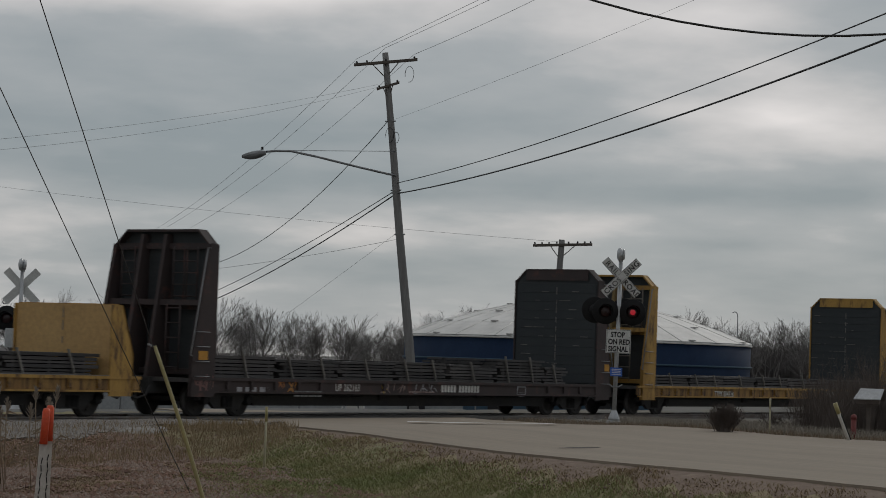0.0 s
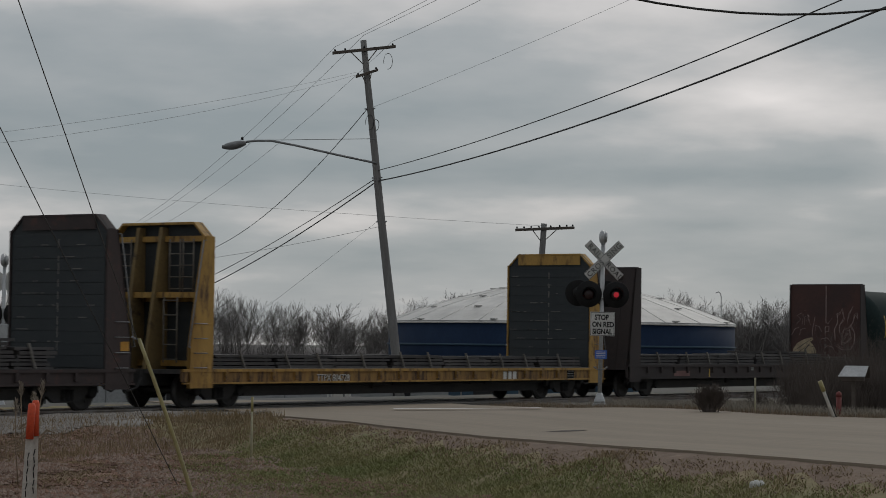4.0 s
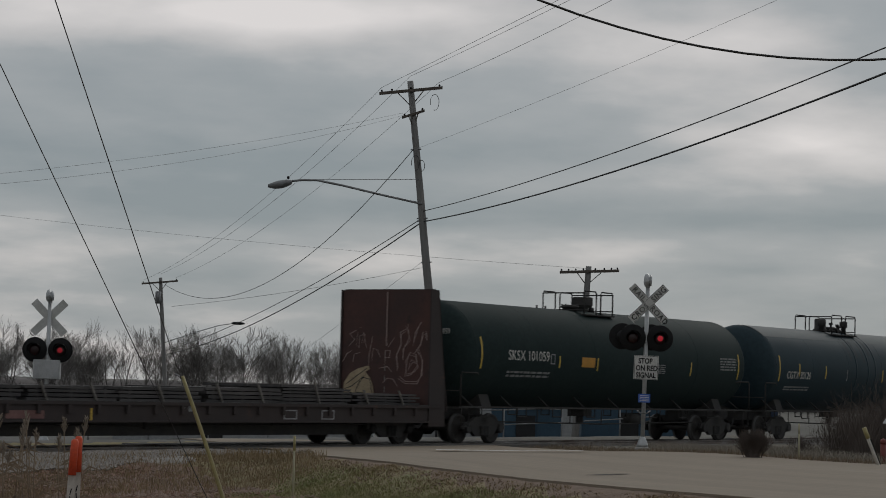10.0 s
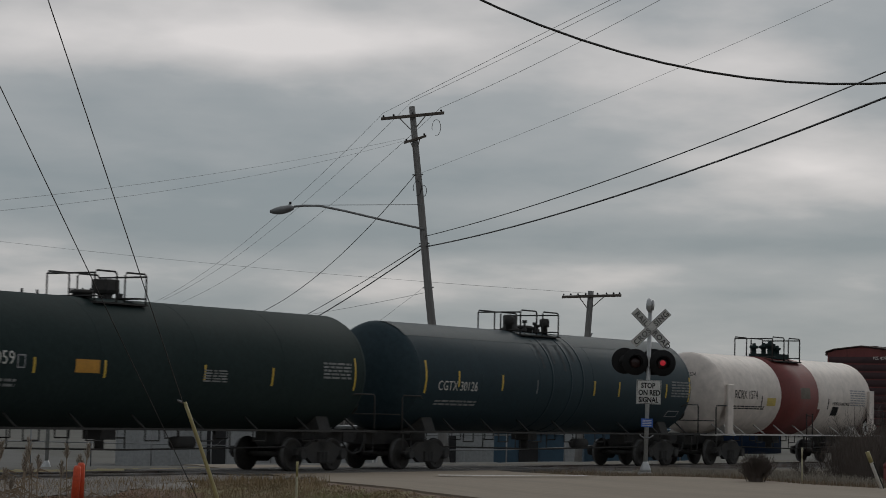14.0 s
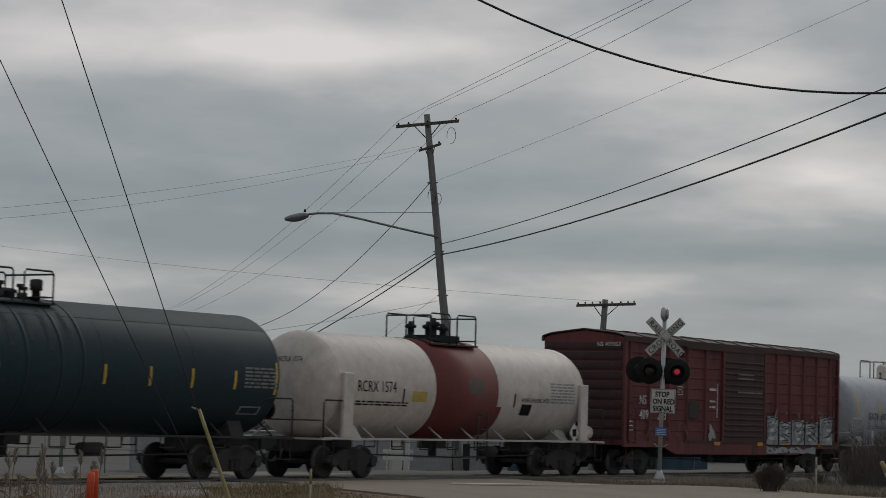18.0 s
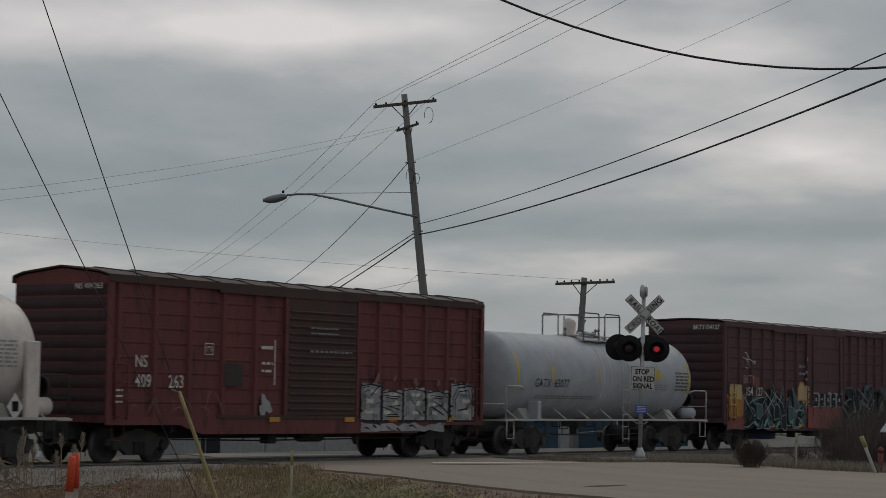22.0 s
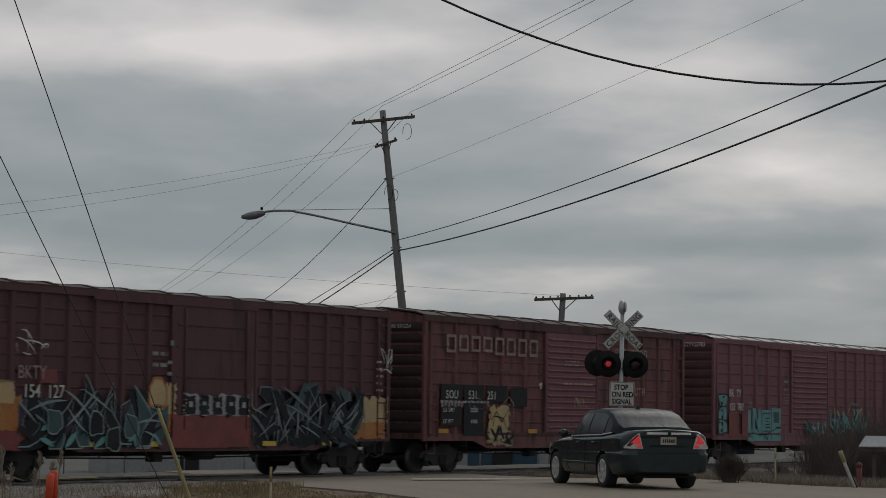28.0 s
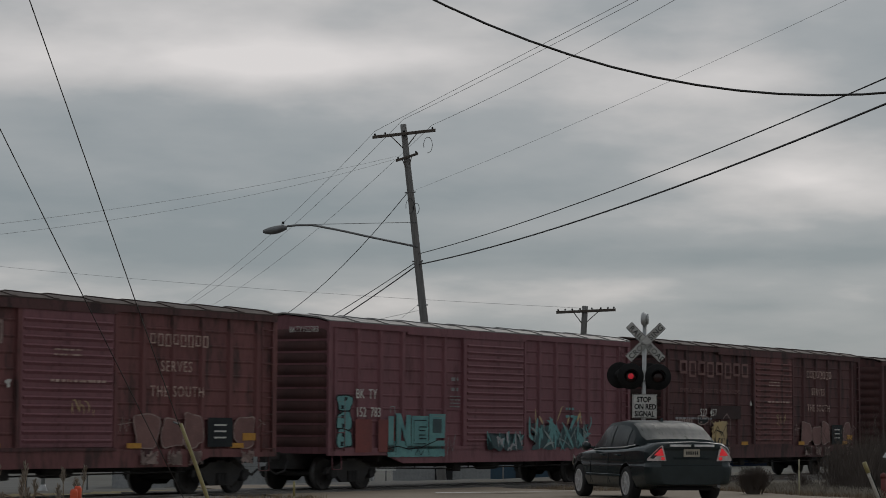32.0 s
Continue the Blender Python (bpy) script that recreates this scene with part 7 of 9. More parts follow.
swoosh(b1, M_gp, 9.95, 15.4, 1.95, 2.35, 9, 0.06, YB - 0.004, 78, 1.5)
slab(b1, "white_line", 6.15, 6.19, 1.9, 3.03, M_let, YB - 0.012), slab(b1, "white_mark", 5.62, 6.1, 2.78, 2.86, M_let, YB - 0.004)
drawn(b1, "white_frame", M_let, (((3.44, 2.6), (3.44, 2.86), (3.74, 2.86), (3.74, 2.6), (3.44, 2.6)), ((3.52, 2.66), (3.52, 2.78), (3.66, 2.78), (3.66, 2.66))), 0.016, pose(0, YB - 0.002, 0))
stencil(b1, 5.65, 2.4, 0.45, 2, 0.1, YB - 0.002, M_let), stencil(b1, 0.25, 1.68, 0.25, 3, 0.07, YB - 0.002, M_let)
strokes(b1, "graffiti_tag", M_gp, 0.8, 4.3, 0.95, 1.7, 9, 0.012, YB - 0.004, 6, "faint sprayed scrawl")
for x in (6.0, 9.2, 11.2, 14.0):
    slab(b1, "reflector_strip", x, x + 0.42, 0.98, 1.1, M_ydec, YB - 0.012)

b2 = boxcar("boxcar", "dark oxide boxcar with large teal, orange and black graffiti", 105.43, 15.9, M_bk, M_bend, 4.37, (6.75, 9.85), "plug", 12, posts=15, endmat=M_endb, ridge=0.13)
letters("BKTY154127", 0.22, M_let, b2, pose(-0.1, -0.35, 4.14, 90, 0, -90), squeeze=0.85, bold=0.01)
side_text(b2, "BKTY", 1.35, 2.32, 0.42, YB - 0.012, M_gpe)
side_text(b2, "154  127", 1.5, 1.9, 0.42, YB - 0.035)
ragged(b2, "graffiti_ground", M_gr, 0.12, 1.7, 0.72, 1.45, YB, 201, "red sprayed ground", 0.08)
ragged(b2, "graffiti_ground", M_go, 0.12, 1.6, 1.15, 1.95, YB - 0.003, 202, "orange sprayed ground", 0.08)
ragged(b2, "graffiti_ground", M_gy, 0.3, 1.3, 1.75, 2.3, YB - 0.006, 203, "yellow sprayed ground", 0.08)
ragged(b2, "graffiti_ground", M_gy, 6.2, 6.85, 1.55, 2.35, YB, 204, "yellow sprayed ground", 0.08)
ragged(b2, "graffiti_ground", M_go, 6.1, 6.7, 1.1, 1.6, YB, 205, "", 0.08)
ragged(b2, "graffiti_ground", M_gy, 14.2, 15.8, 1.35, 2.15, YB, 206, "", 0.12)
ragged(b2, "graffiti_ground", M_go, 14.1, 15.7, 0.95, 1.45, YB - 0.003, 207, "", 0.1)
ragged(b2, "graffiti_ground", M_gd, 1.4, 6.4, 0.72, 2.2, YB - 0.006, 208, "dark sprayed ground", 0.4)
ragged(b2, "graffiti_ground", M_gd, 10.1, 14.4, 0.72, 2.2, YB - 0.006, 209, "dark sprayed ground", 0.4)
ragged(b2, "graffiti_panel", M_gr, 6.6, 9.7, 0.75, 1.6, YB - 0.03, 210, "red sprayed door panel", 0.08)
FILLS = (M_gd, M_gd, M_gdt, M_gdt, M_gdp)
shards(b2, 1.4, 6.5, 0.75, 1.9, 14, YB - 0.008, 21, FILLS, (M_gl, M_gdt, M_gc))
for i, (x, w, z0, h, k) in enumerate(((1.55, 0.5, 0.8, 0.85, 0.5), (2.2, 0.55, 0.75, 1.25, 0.35), (2.75, 0.5, 0.9, 1.2, -0.3), (3.25, 0.75, 0.75, 1.95, -0.35), (3.85, 0.5, 0.8, 1.3, 0.3), (4.3, 0.7, 0.75, 1.75, 0.15), (4.85, 0.5, 0.85, 1.35, -0.4), (5.3, 0.65, 0.75, 1.7, 0.3), (5.9, 0.5, 0.8, 1.15, -0.2))):
    for j, (m, g) in enumerate(((M_gl, 0.0), ((M_gd, M_gdt, M_gd)[i % 3], 0.032))):
        left, right = [], []
        for q in range(9):
            t = q / 8
            c = x + k * 1.3 * math.sin(2.6 * t + i)
            half = max(0.004, (w / 2) * (1 - t) ** 0.7 * (0.75 + 0.5 * math.sin(math.pi * t)) - g * (1 - 0.5 * t))
            z = z0 + g + (h * 0.88 - 2.5 * g) * t
            left.append((c - half - g * 0.2, YB - 0.03 - 0.0025 * i - 0.001 * j, z)), right.append((c + half, YB - 0.03 - 0.0025 * i - 0.001 * j, z))
        bm = bm_()
        prism(bm, right + left[::-1], (0, -0.0005, 0))
        part("graffiti_edge" if j == 0 else "graffiti_shard", bm, m, b2, "tall leaf-shaped sprayed letter" if j else "")
swoosh(b2, M_gc, 1.4, 6.5, 0.75, 1.5, 7, 0.06, YB - 0.062, 23, 1.4, "teal sliver")
swoosh(b2, M_gd, 1.4, 6.5, 0.75, 1.8, 8, 0.05, YB - 0.075, 26, 0.8, "dark sliver")
swoosh(b2, M_gl, 1.4, 6.5, 0.8, 2.1, 9, 0.022, YB - 0.085, 36, 1.3, "pale teal sliver")
for i, (x, z) in enumerate(((2.5, 1.35), (3.9, 1.3), (5.1, 1.25), (4.5, 0.95))):
    bubble(b2, (M_gdt, M_gd)[i % 2], M_gl, x - 0.28, x + 0.22, z - 0.25, z + 0.3, YB - 0.1, 260 + i, "", 0.03, False)
bubble(b2, M_gy, M_go, 5.75, 6.45, 1.7, 2.4, YB - 0.02, 214, "cream sprayed head", 0.06, False)
shards(b2, 9.8, 14.6, 0.72, 2.4, 30, YB - 0.008, 31, (M_gd, M_gd, M_gdt), (M_gbl, M_gdt, M_gbl), 1.2)
swoosh(b2, M_gbl, 9.7, 14.6, 0.72, 2.3, 26, 0.03, YB - 0.046, 25, 1.2, "silver-blue sliver")
swoosh(b2, M_gd, 9.8, 14.4, 0.75, 2.2, 14, 0.07, YB - 0.066, 27, 1.4, "dark sliver")
swoosh(b2, M_gl, 9.7, 14.5, 0.72, 2.1, 12, 0.016, YB - 0.08, 29, 1.4, "pale sliver")
ragged(b2, "graffiti_panel", M_gr, 2.05, 2.65, 2.22, 2.55, YB - 0.004, 213, "red sprayed patch", 0.03)
strokes(b2, "graffiti_tag", M_let, 15.35, 15.85, 2.75, 3.4, 8, 0.013, YB - 0.05, 30)
ragged(b2, "graffiti_ground", M_gs, 7.0, 9.65, 1.52, 2.1, YB - 0.032, 211, "grey sprayed ground", 0.12)
for k in range(5):
    ragged(b2, "graffiti_block", M_gd, 7.08 + 0.52 * k, 7.5 + 0.52 * k, 1.56, 2.04, YB - 0.05, 240 + k, "", 0.06)
    slab(b2, "graffiti_eye", 7.22 + 0.52 * k, 7.36 + 0.52 * k, 1.74 + 0.05 * (k % 2), 1.88, M_gs, YB - 0.056)
stencil(b2, 5.9, 2.95, 0.55, 2, 0.14), stencil(b2, 6.45, 2.75, 0.16, 2, 0.14), stencil(b2, 6.55, 3.2, 0.12, 1, 0.2), stencil(b2, 15.2, 3.0, 0.3, 5, 0.1, material=M_letw)
strokes(b2, "graffiti_tag", M_let, 1.3, 2.3, 2.85, 3.5, 7, 0.012, YB - 0.004, 28)
for x in (3.6, 5.6, 7.8, 10.2, 12.6):
    slab(b2, "reflector_strip", x, x + 0.55, 0.8, 0.92, M_ystr, YB - 0.022)
bm = bm_()
ladder(bm, 0.5, YB - 0.08, 1.15, 2.0, n=3)
part("painted_ladder", bm, M_ystr, b2)


def southern_car(s0, L, num, seed, paint):
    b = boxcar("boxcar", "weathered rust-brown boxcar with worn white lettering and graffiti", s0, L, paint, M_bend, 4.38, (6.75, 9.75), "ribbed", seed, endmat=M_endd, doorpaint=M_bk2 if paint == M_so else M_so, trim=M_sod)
    worn_marks(b, 1.1, 3.37, 5.2, 0.54, 8, M_gpe if paint == M_so else M_gp, YB - 0.014, seed, gap=0.26)
    side_text(b, "GIVES A GREEN LIGHT TO INNOVATIONS", 1.1, 2.86, 0.2, YB - 0.014, M_gp, squeeze=0.98, space=1.22)
    worn_marks(b, 10.97, 3.5, 2.2, 0.3, 8, M_letw, YB - 0.014, seed + 9)
    side_text(b, "SERVES", 11.36, 2.92, 0.36, YB - 0.014, M_letw, squeeze=0.85, space=1.25)
    side_text(b, "THE SOUTH", 11.0, 2.33, 0.36, YB - 0.014, M_letw, squeeze=0.85, space=1.25)
    if num.startswith("SOU"):
        for x0, x1, z0, z1 in ((0.85, 1.92, 1.32, 2.5), (2.05, 3.1, 1.05, 2.5), (3.35, 4.4, 2.02, 2.5), (4.6, 5.55, 1.9, 2.45)):
            slab(b, "dark_panel", x0, x1, z0, z1, M_pan, YB - 0.004)
    else:
        slab(b, "dark_panel", 3.3, 5.6, 2.0, 2.45, M_endd, YB - 0.004)
    side_text(b, num, 1.08, 2.1, 0.34, YB - 0.014, space=1.12)
    side_text(b, "LD LMT", 0.95, 1.72, 0.17, YB - 0.014, squeeze=0.9, space=1.2), side_text(b, "LT WT", 0.95, 1.4, 0.17, YB - 0.014, squeeze=0.9, space=1.2)
    if num.startswith("SOU"):
        side_text(b, "152200", 2.35, 1.72, 0.16, YB - 0.014, squeeze=0.9), side_text(b, "67800", 2.4, 1.4, 0.16, YB - 0.014, squeeze=0.9)
    stencil(b, 0.8, 1.98, 2.6, 1, 0.1, material=M_gs)
    letters("SOU 531251" if num.startswith("SOU") else "SOU 527457", 0.16, M_let, b, pose(-0.1, -0.3, 4.05, 90, 0, -90))
    stencil(b, 7.7, 3.3, 0.9, 2, 0.06, YB - 0.06, M_letw), stencil(b, 7.6, 2.6, 1.8, 1, 0.09, YB - 0.06, M_letw)
    strokes(b, "graffiti_tag", M_gy, 8.3, 9.0, 1.75, 2.2, 6, 0.012, YB - 0.07, seed + 5)
    for i, (x0, x1, z1) in enumerate(((10.45, 11.35, 1.95), (11.4, 12.2, 1.8), (12.2, 12.95, 1.95), (14.15, 14.95, 1.9))):
        bubble(b, M_gp, M_gpe, x0, x1, 1.12, z1, YB - 0.012, seed + 30 + i, "faded pink rounded graffiti letter", 0.032, False)
        ragged(b, "graffiti_foot", M_gpe, x0 + 0.15, x1 - 0.1, 0.72, 1.08, YB - 0.08, seed + 60 + i, "", 0.14)
    drawn(b, "graffiti_tag", M_gpe, (((9.95, 1.5), (10.05, 1.85), (10.2, 1.5), (10.3, 1.8)), ((9.9, 1.66), (10.38, 1.72)), ((15.05, 1.6), (15.25, 1.75), (15.1, 1.82), (15.35, 1.68))), 0.018, pose(0, YB - 0.012, 0))
    ragged(b, "graffiti_panel", M_gy, 3.35, 4.6, 0.95, 1.98, YB - 0.006, seed + 6, "cream sprayed patch", 0.12)
    ragged(b, "graffiti_panel", M_gyp, 3.2, 4.75, 0.72, 1.25, YB - 0.005, seed + 7, "pale sprayed patch", 0.25)
    swoosh(b, M_gd, 3.25, 4.75, 0.72, 1.35, 10, 0.05, YB - 0.012, seed + 3, 0.8)
    drawn(b, "graffiti_outline", M_gd, (((3.4, 1.95), (3.5, 1.5), (3.8, 1.75), (4.1, 1.45), (4.45, 1.8)), ((3.6, 1.3), (3.7, 1.62), (4.2, 1.55), (4.35, 1.25)), ((4.5, 1.1), (4.5, 1.95))), 0.02, pose(0, YB - 0.02, 0))
    drawn(b, "graffiti_outline", M_gpe, (((3.25, 1.7), (3.32, 2.1), (3.6, 2.16)), ((4.2, 2.0), (4.5, 2.18), (4.75, 2.0), (4.8, 1.6))), 0.018, pose(0, YB - 0.012, 0))
    for k in range(7):
        slab(b, "sprayed_dash", 0.85 + 0.17 * k, 0.96 + 0.17 * k, 1.86 + 0.03 * (k % 2), 2.0, M_gpe, YB - 0.008)
    bubble(b, M_pan, M_gpe, 2.35, 3.1, 1.8, 2.12, YB - 0.008, seed + 70, "", 0.04)
    for x in (0.7, 5.6, 10.2, 14.0):
        slab(b, "reflector_strip", x, x + 0.5, 1.12, 1.24, M_ydec, YB - 0.022)
    slab(b, "black_panel", 13.1, 14.05, 1.15, 1.85, M_gd, YB - 0.025)
    for z in (1.35, 1.5, 1.65):
        slab(b, "panel_bar", 13.35, 13.8, z, z + 0.04, M_let, YB - 0.03)
    slab(b, "yellow_decal", 14.45, 14.95, 1.3, 1.48, M_ydec, YB - 0.03)
    blobs(b, "white_scuff", M_let, 6.15, 6.5, 2.35, 2.75, 1, YB - 0.012, seed + 4, "", (0.07, 0.1))
    return b


b3 = southern_car(123.0, 15.85, "SOU     531     251", 13, M_so)
b4 = boxcar("boxcar", "faded red boxcar with turquoise block graffiti", 141.05, 16.05, M_bk2, M_galv, 4.36, (6.5, 9.6), "ribbed", 14, posts=13)
letters("BKTY152783", 0.22, M_let, b4, pose(-0.1, -0.3, 4.1, 90, 0, -90), squeeze=0.8)
side_text(b4, "BK  TY", 1.15, 2.4, 0.36, YB - 0.012), side_text(b4, "152  783", 1.15, 1.92, 0.36, YB - 0.012)
for x in (1.15, 2.2):
    slab(b4, "red_panel", x, x + 0.75, 0.98, 1.85, M_gr, YB - 0.006)
for i, (z0, z1) in enumerate(((1.08, 1.6), (1.55, 2.05), (2.05, 2.5))):
    bubble(b4, M_gc, M_gd, 0.3, 1.0, z0, z1, YB - 0.008 - 0.006 * i, 41 + i, "turquoise sprayed blot", 0.035)
ragged(b4, "graffiti_fill", M_gc, 2.62, 5.42, 0.84, 1.3, YB - 0.01, 50, "turquoise sprayed base", 0.04)
for x, pts in ((2.66, ((0, 0), (0.24, 0), (0.24, 0.78), (0, 0.78))), (3.0, ((0, 0), (0.24, 0), (0.26, 0.5), (0.48, 0), (0.72, 0), (0.72, 0.82), (0.5, 0.82), (0.46, 0.4), (0.24, 0.86), (0, 0.86))), (3.76, ((0, 0), (0.8, 0), (0.8, 0.8), (0, 0.8))), (4.6, ((0, 0), (0.34, 0), (0.34, 0.2), (0.78, 0.2), (0.82, 0.86), (0, 0.86)))):
    bm = bm_()
    prism(bm, [(x + a, YB - 0.012, 1.16 + b) for a, b in pts], (0, -0.003, 0))
    part("graffiti_letter", bm, M_gc, b4, "turquoise block letter")
slab(b4, "graffiti_eye", 4.78, 5.22, 1.5, 1.88, M_gdt, YB - 0.018)
drawn(b4, "graffiti_outline", M_gd, (((3.0, 2.0), (3.0, 0.9)), ((3.73, 1.96), (3.73, 1.0)), ((4.58, 2.0), (4.58, 0.9)), ((3.86, 1.2), (3.86, 1.84), (4.46, 1.84), (4.46, 1.66), (4.1, 1.66), (4.1, 1.56), (4.4, 1.56), (4.4, 1.44), (4.1, 1.44), (4.1, 1.34), (4.46, 1.34), (4.46, 1.2), (3.86, 1.2)), ((3.5, 1.16), (3.26, 1.62)), ((2.62, 1.08), (3.1, 1.14), (3.6, 1.06), (4.2, 1.1), (5.0, 1.3)), ((3.9, 0.9), (4.05, 1.05), (4.2, 0.9), (4.35, 1.04))), 0.016, pose(0, YB - 0.024, 0))
drawn(b4, "graffiti_outline", M_gl, (((4.8, 1.96), (5.3, 1.96)), ((3.1, 1.2), (3.1, 1.9)), ((2.72, 2.02), (2.72, 2.2), (2.92, 2.2), (2.92, 2.02)), ((5.5, 0.9), (5.55, 1.4), (5.75, 1.0), (5.9, 1.45))), 0.016, pose(0, YB - 0.03, 0))
ragged(b4, "graffiti_fill", M_gdt, 9.9, 13.4, 1.0, 1.8, YB - 0.006, 45, "dark teal sprayed ground", 0.3)
swoosh(b4, M_gc, 9.9, 13.5, 0.95, 2.0, 22, 0.05, YB - 0.012, 43, 0.7, "turquoise sliver")
swoosh(b4, M_gl, 9.9, 13.5, 0.95, 1.9, 14, 0.025, YB - 0.03, 46, 0.9, "pale sliver")
swoosh(b4, M_gy, 10.0, 13.4, 1.6, 2.3, 6, 0.03, YB - 0.045, 47, 0.4)
ragged(b4, "graffiti_fill", M_gdt, 7.5, 9.5, 0.98, 1.5, YB - 0.064, 48, "", 0.15)
swoosh(b4, M_gc, 7.5, 9.5, 0.98, 1.55, 9, 0.03, YB - 0.068, 49, 0.8)
strokes(b4, "graffiti_outline", M_gs, 8.0, 9.4, 1.0, 1.5, 8, 0.03, YB - 0.07, 44)
stencil(b4, 5.7, 2.95, 0.35, 2, 0.15), stencil(b4, 5.65, 2.5, 0.5, 4), stencil(b4, 12.0, 2.2, 0.5, 2, 0.12, material=M_gc)
b5 = southern_car(159.3, 15.85, "              527  457", 15, M_sod)
b6 = boxcar("boxcar", "dark weathered rust-brown boxcar at the rear", 177.3, 15.9, M_sod, M_bend, 4.3, (6.75, 9.75), "ribbed", 16)


# -- bulkhead flat cars --
def bulkhead(root, x, f, paint, lining, top, cham, style, name="bulkhead", boards=True):
    """End wall at x; f: -1 its lining looks towards +x (left end), 1 its lining looks towards -x (right end)."""
    bm = bm_()
    w = 1.5
    out = [(-w, 0.95), (w, 0.95), (w, top - cham), (w - cham, top), (-w + cham, top), (-w, top - cham)] if cham else [(-w, 0.95), (w, 0.95), (w, top), (-w, top)]
    prism(bm, [(x, y, z) for y, z in out], (0.07 * f, 0, 0))
    bh = part(name, bm, lining, root, "tall steel end bulkhead")
    # lining boards
    bm = bm_()
    xi = x - 0.028 * f
    x0, x1 = sorted((x - 0.002 * f, xi))
    box(bm, x0, x1, -w + 0.05, w - 0.05, 0.0, 0.279)
    me = finish("lining_board", bm, lining, 0.004)
    z = 1.0
    while boards and z + 0.28 < top - cham:
        part("lining_board", me, None, bh, m=pose(0, 0, z))
        z += 0.285
    # side plates, tapering outwards
    for s in (-1, 1):
        bm = bm_()
        y0, y1 = sorted((s * 1.5, s * 1.54))
        d = 0.85 if style != "flat" else 0.75
        prism(bm, [(x - 0.06 * f, y0, 0.5), (x + d * f, y0, 0.5), (x + d * f, y0, 1.5), (x + 0.32 * f, y0, top - cham), (x - 0.06 * f, y0, top - cham)], (0, y1 - y0, 0))
        part("side_plate", bm, paint, bh)
        bm = bm_()
        prism(bm, [(x + (d - 0.05) * f, y0 - 0.05 * (s > 0), 0.5), (x + d * f, y0 - 0.05 * (s > 0), 0.5), (x + d * f, y0 - 0.05 * (s > 0), 1.5), (x + 0.32 * f, y0 - 0.05 * (s > 0), top - cham), (x + 0.27 * f, y0 - 0.05 * (s > 0), top - cham), (x + (d - 0.05) * f, y0 - 0.05 * (s > 0), 1.5)], (0, 0.09, 0))
        part("edge_flange", bm, paint, bh)
    for y in (-0.12, 0.62) if cham else (-0.95, -0.32, 0.32, 0.95):
        bm = bm_()
        d = 0.9
        prism(bm, [(x + 0.07 * f, y - 0.05, 0.9), (x + d * f, y - 0.05, 0.9), (x + (0.3 if cham else 0.26) * f, y - 0.05, top - 0.12), (x + 0.07 * f, y - 0.05, top - 0.12)], (0, 0.1, 0))
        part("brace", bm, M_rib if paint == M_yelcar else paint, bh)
    if paint == M_brown:      # plated outer face with a raised border
        for y0, y1, d in ((-1.49, 1.49, 0.0), (-1.49, -1.12, 0.035), (1.12, 1.49, 0.035), (-1.1, -0.95, 0.02)):
            bm = bm_()
            prism(bm, [(x + (0.9 + d) * f, y0, 0.9), (x + (0.92 + d) * f, y0, 0.9), (x + (0.28 + d) * f, y0, top - 0.04), (x + (0.26 + d) * f, y0, top - 0.04)], (0, y1 - y0, 0))
            part("cover_plate", bm, paint, bh)
    if cham:      # hand rail up the sloping edge
        bm = bm_()
        for z0, z1, e0, e1 in ((1.5, top - cham - 0.1, 0.93, 0.4),):
            pipe(bm, [(x + (e0 - 0.06) * f, -1.56, z0), (x + e0 * f, -1.56, z0), (x + e1 * f, -1.56, z1), (x + (e1 - 0.1) * f, -1.56, z1)], 0.018, 6)
        part("hand_rail", bm, M_iron, bh)
        for k in range(4):
            bm = bm_()
            zz = 1.0 + 0.36 * k
            pipe(bm, [(x + 0.25 * f, -1.54, zz), (x + 0.25 * f, -1.6, zz), (x + 0.7 * f, -1.6, zz), (x + 0.7 * f, -1.54, zz)], 0.014, 6)
            part("grab_iron", bm, M_iron, bh)
    for z in (1.1, min(2.7, top - 0.6), top - cham - 0.05):
        bm = bm_()
        x0, x1 = sorted((x + 0.07 * f, x + (0.2 if z > 1.5 else 0.3) * f))
        box(bm, x0, x1, -1.5, 1.5, z - 0.07, z + 0.07)
        part("cross_beam", bm, paint, bh)
    if cham:
        bm = bm_()
        x0, x1 = sorted((x - 0.05 * f, x + 0.3 * f))
        prism(bm, [(x0, -w + 0.0, top - cham), (x0, -w + cham, top), (x0, w - cham, top), (x0, w, top - cham), (x0, w, top - cham - 0.06), (x0, w - cham, top - 0.06), (x0, -w + cham, top - 0.06), (x0, -w, top - cham - 0.06)], (x1 - x0, 0, 0))
        part("top_cap", bm, paint, bh)
        bm = bm_()
        box(bm, *sorted((x - 0.035 * f, x - 0.05 * f)), -w + cham, w - cham, top - cham, top - 0.05)
        part("top_board", bm, paint, bh)
    if cham:      # a broad beam at half height, and ladders in the bays beside it
        bm = bm_()
        x0, x1 = sorted((x + 0.07 * f, x + 0.5 * f))
        box(bm, x0, x1, -1.49, 1.49, 2.72, 2.86)
        part("middle_beam", bm, paint, bh)
        for y, z0, z1, dx in ((-0.62, 2.95, top - 0.5, 0.3), (-0.95, 2.95, top - 0.5, 0.3), (1.05, 2.95, top - 0.5, 0.3), (-0.7, 1.2, 2.65, 0.6)):
            bm = bm_()
            ladder(bm, x + dx * f, y, z0, z1, n=5, r=0.016, along=False)
            part("ladder", bm, M_rung if paint == M_yelcar else paint, bh, "pale worn ladder" if paint == M_yelcar else "")
    else:
        bm = bm_()
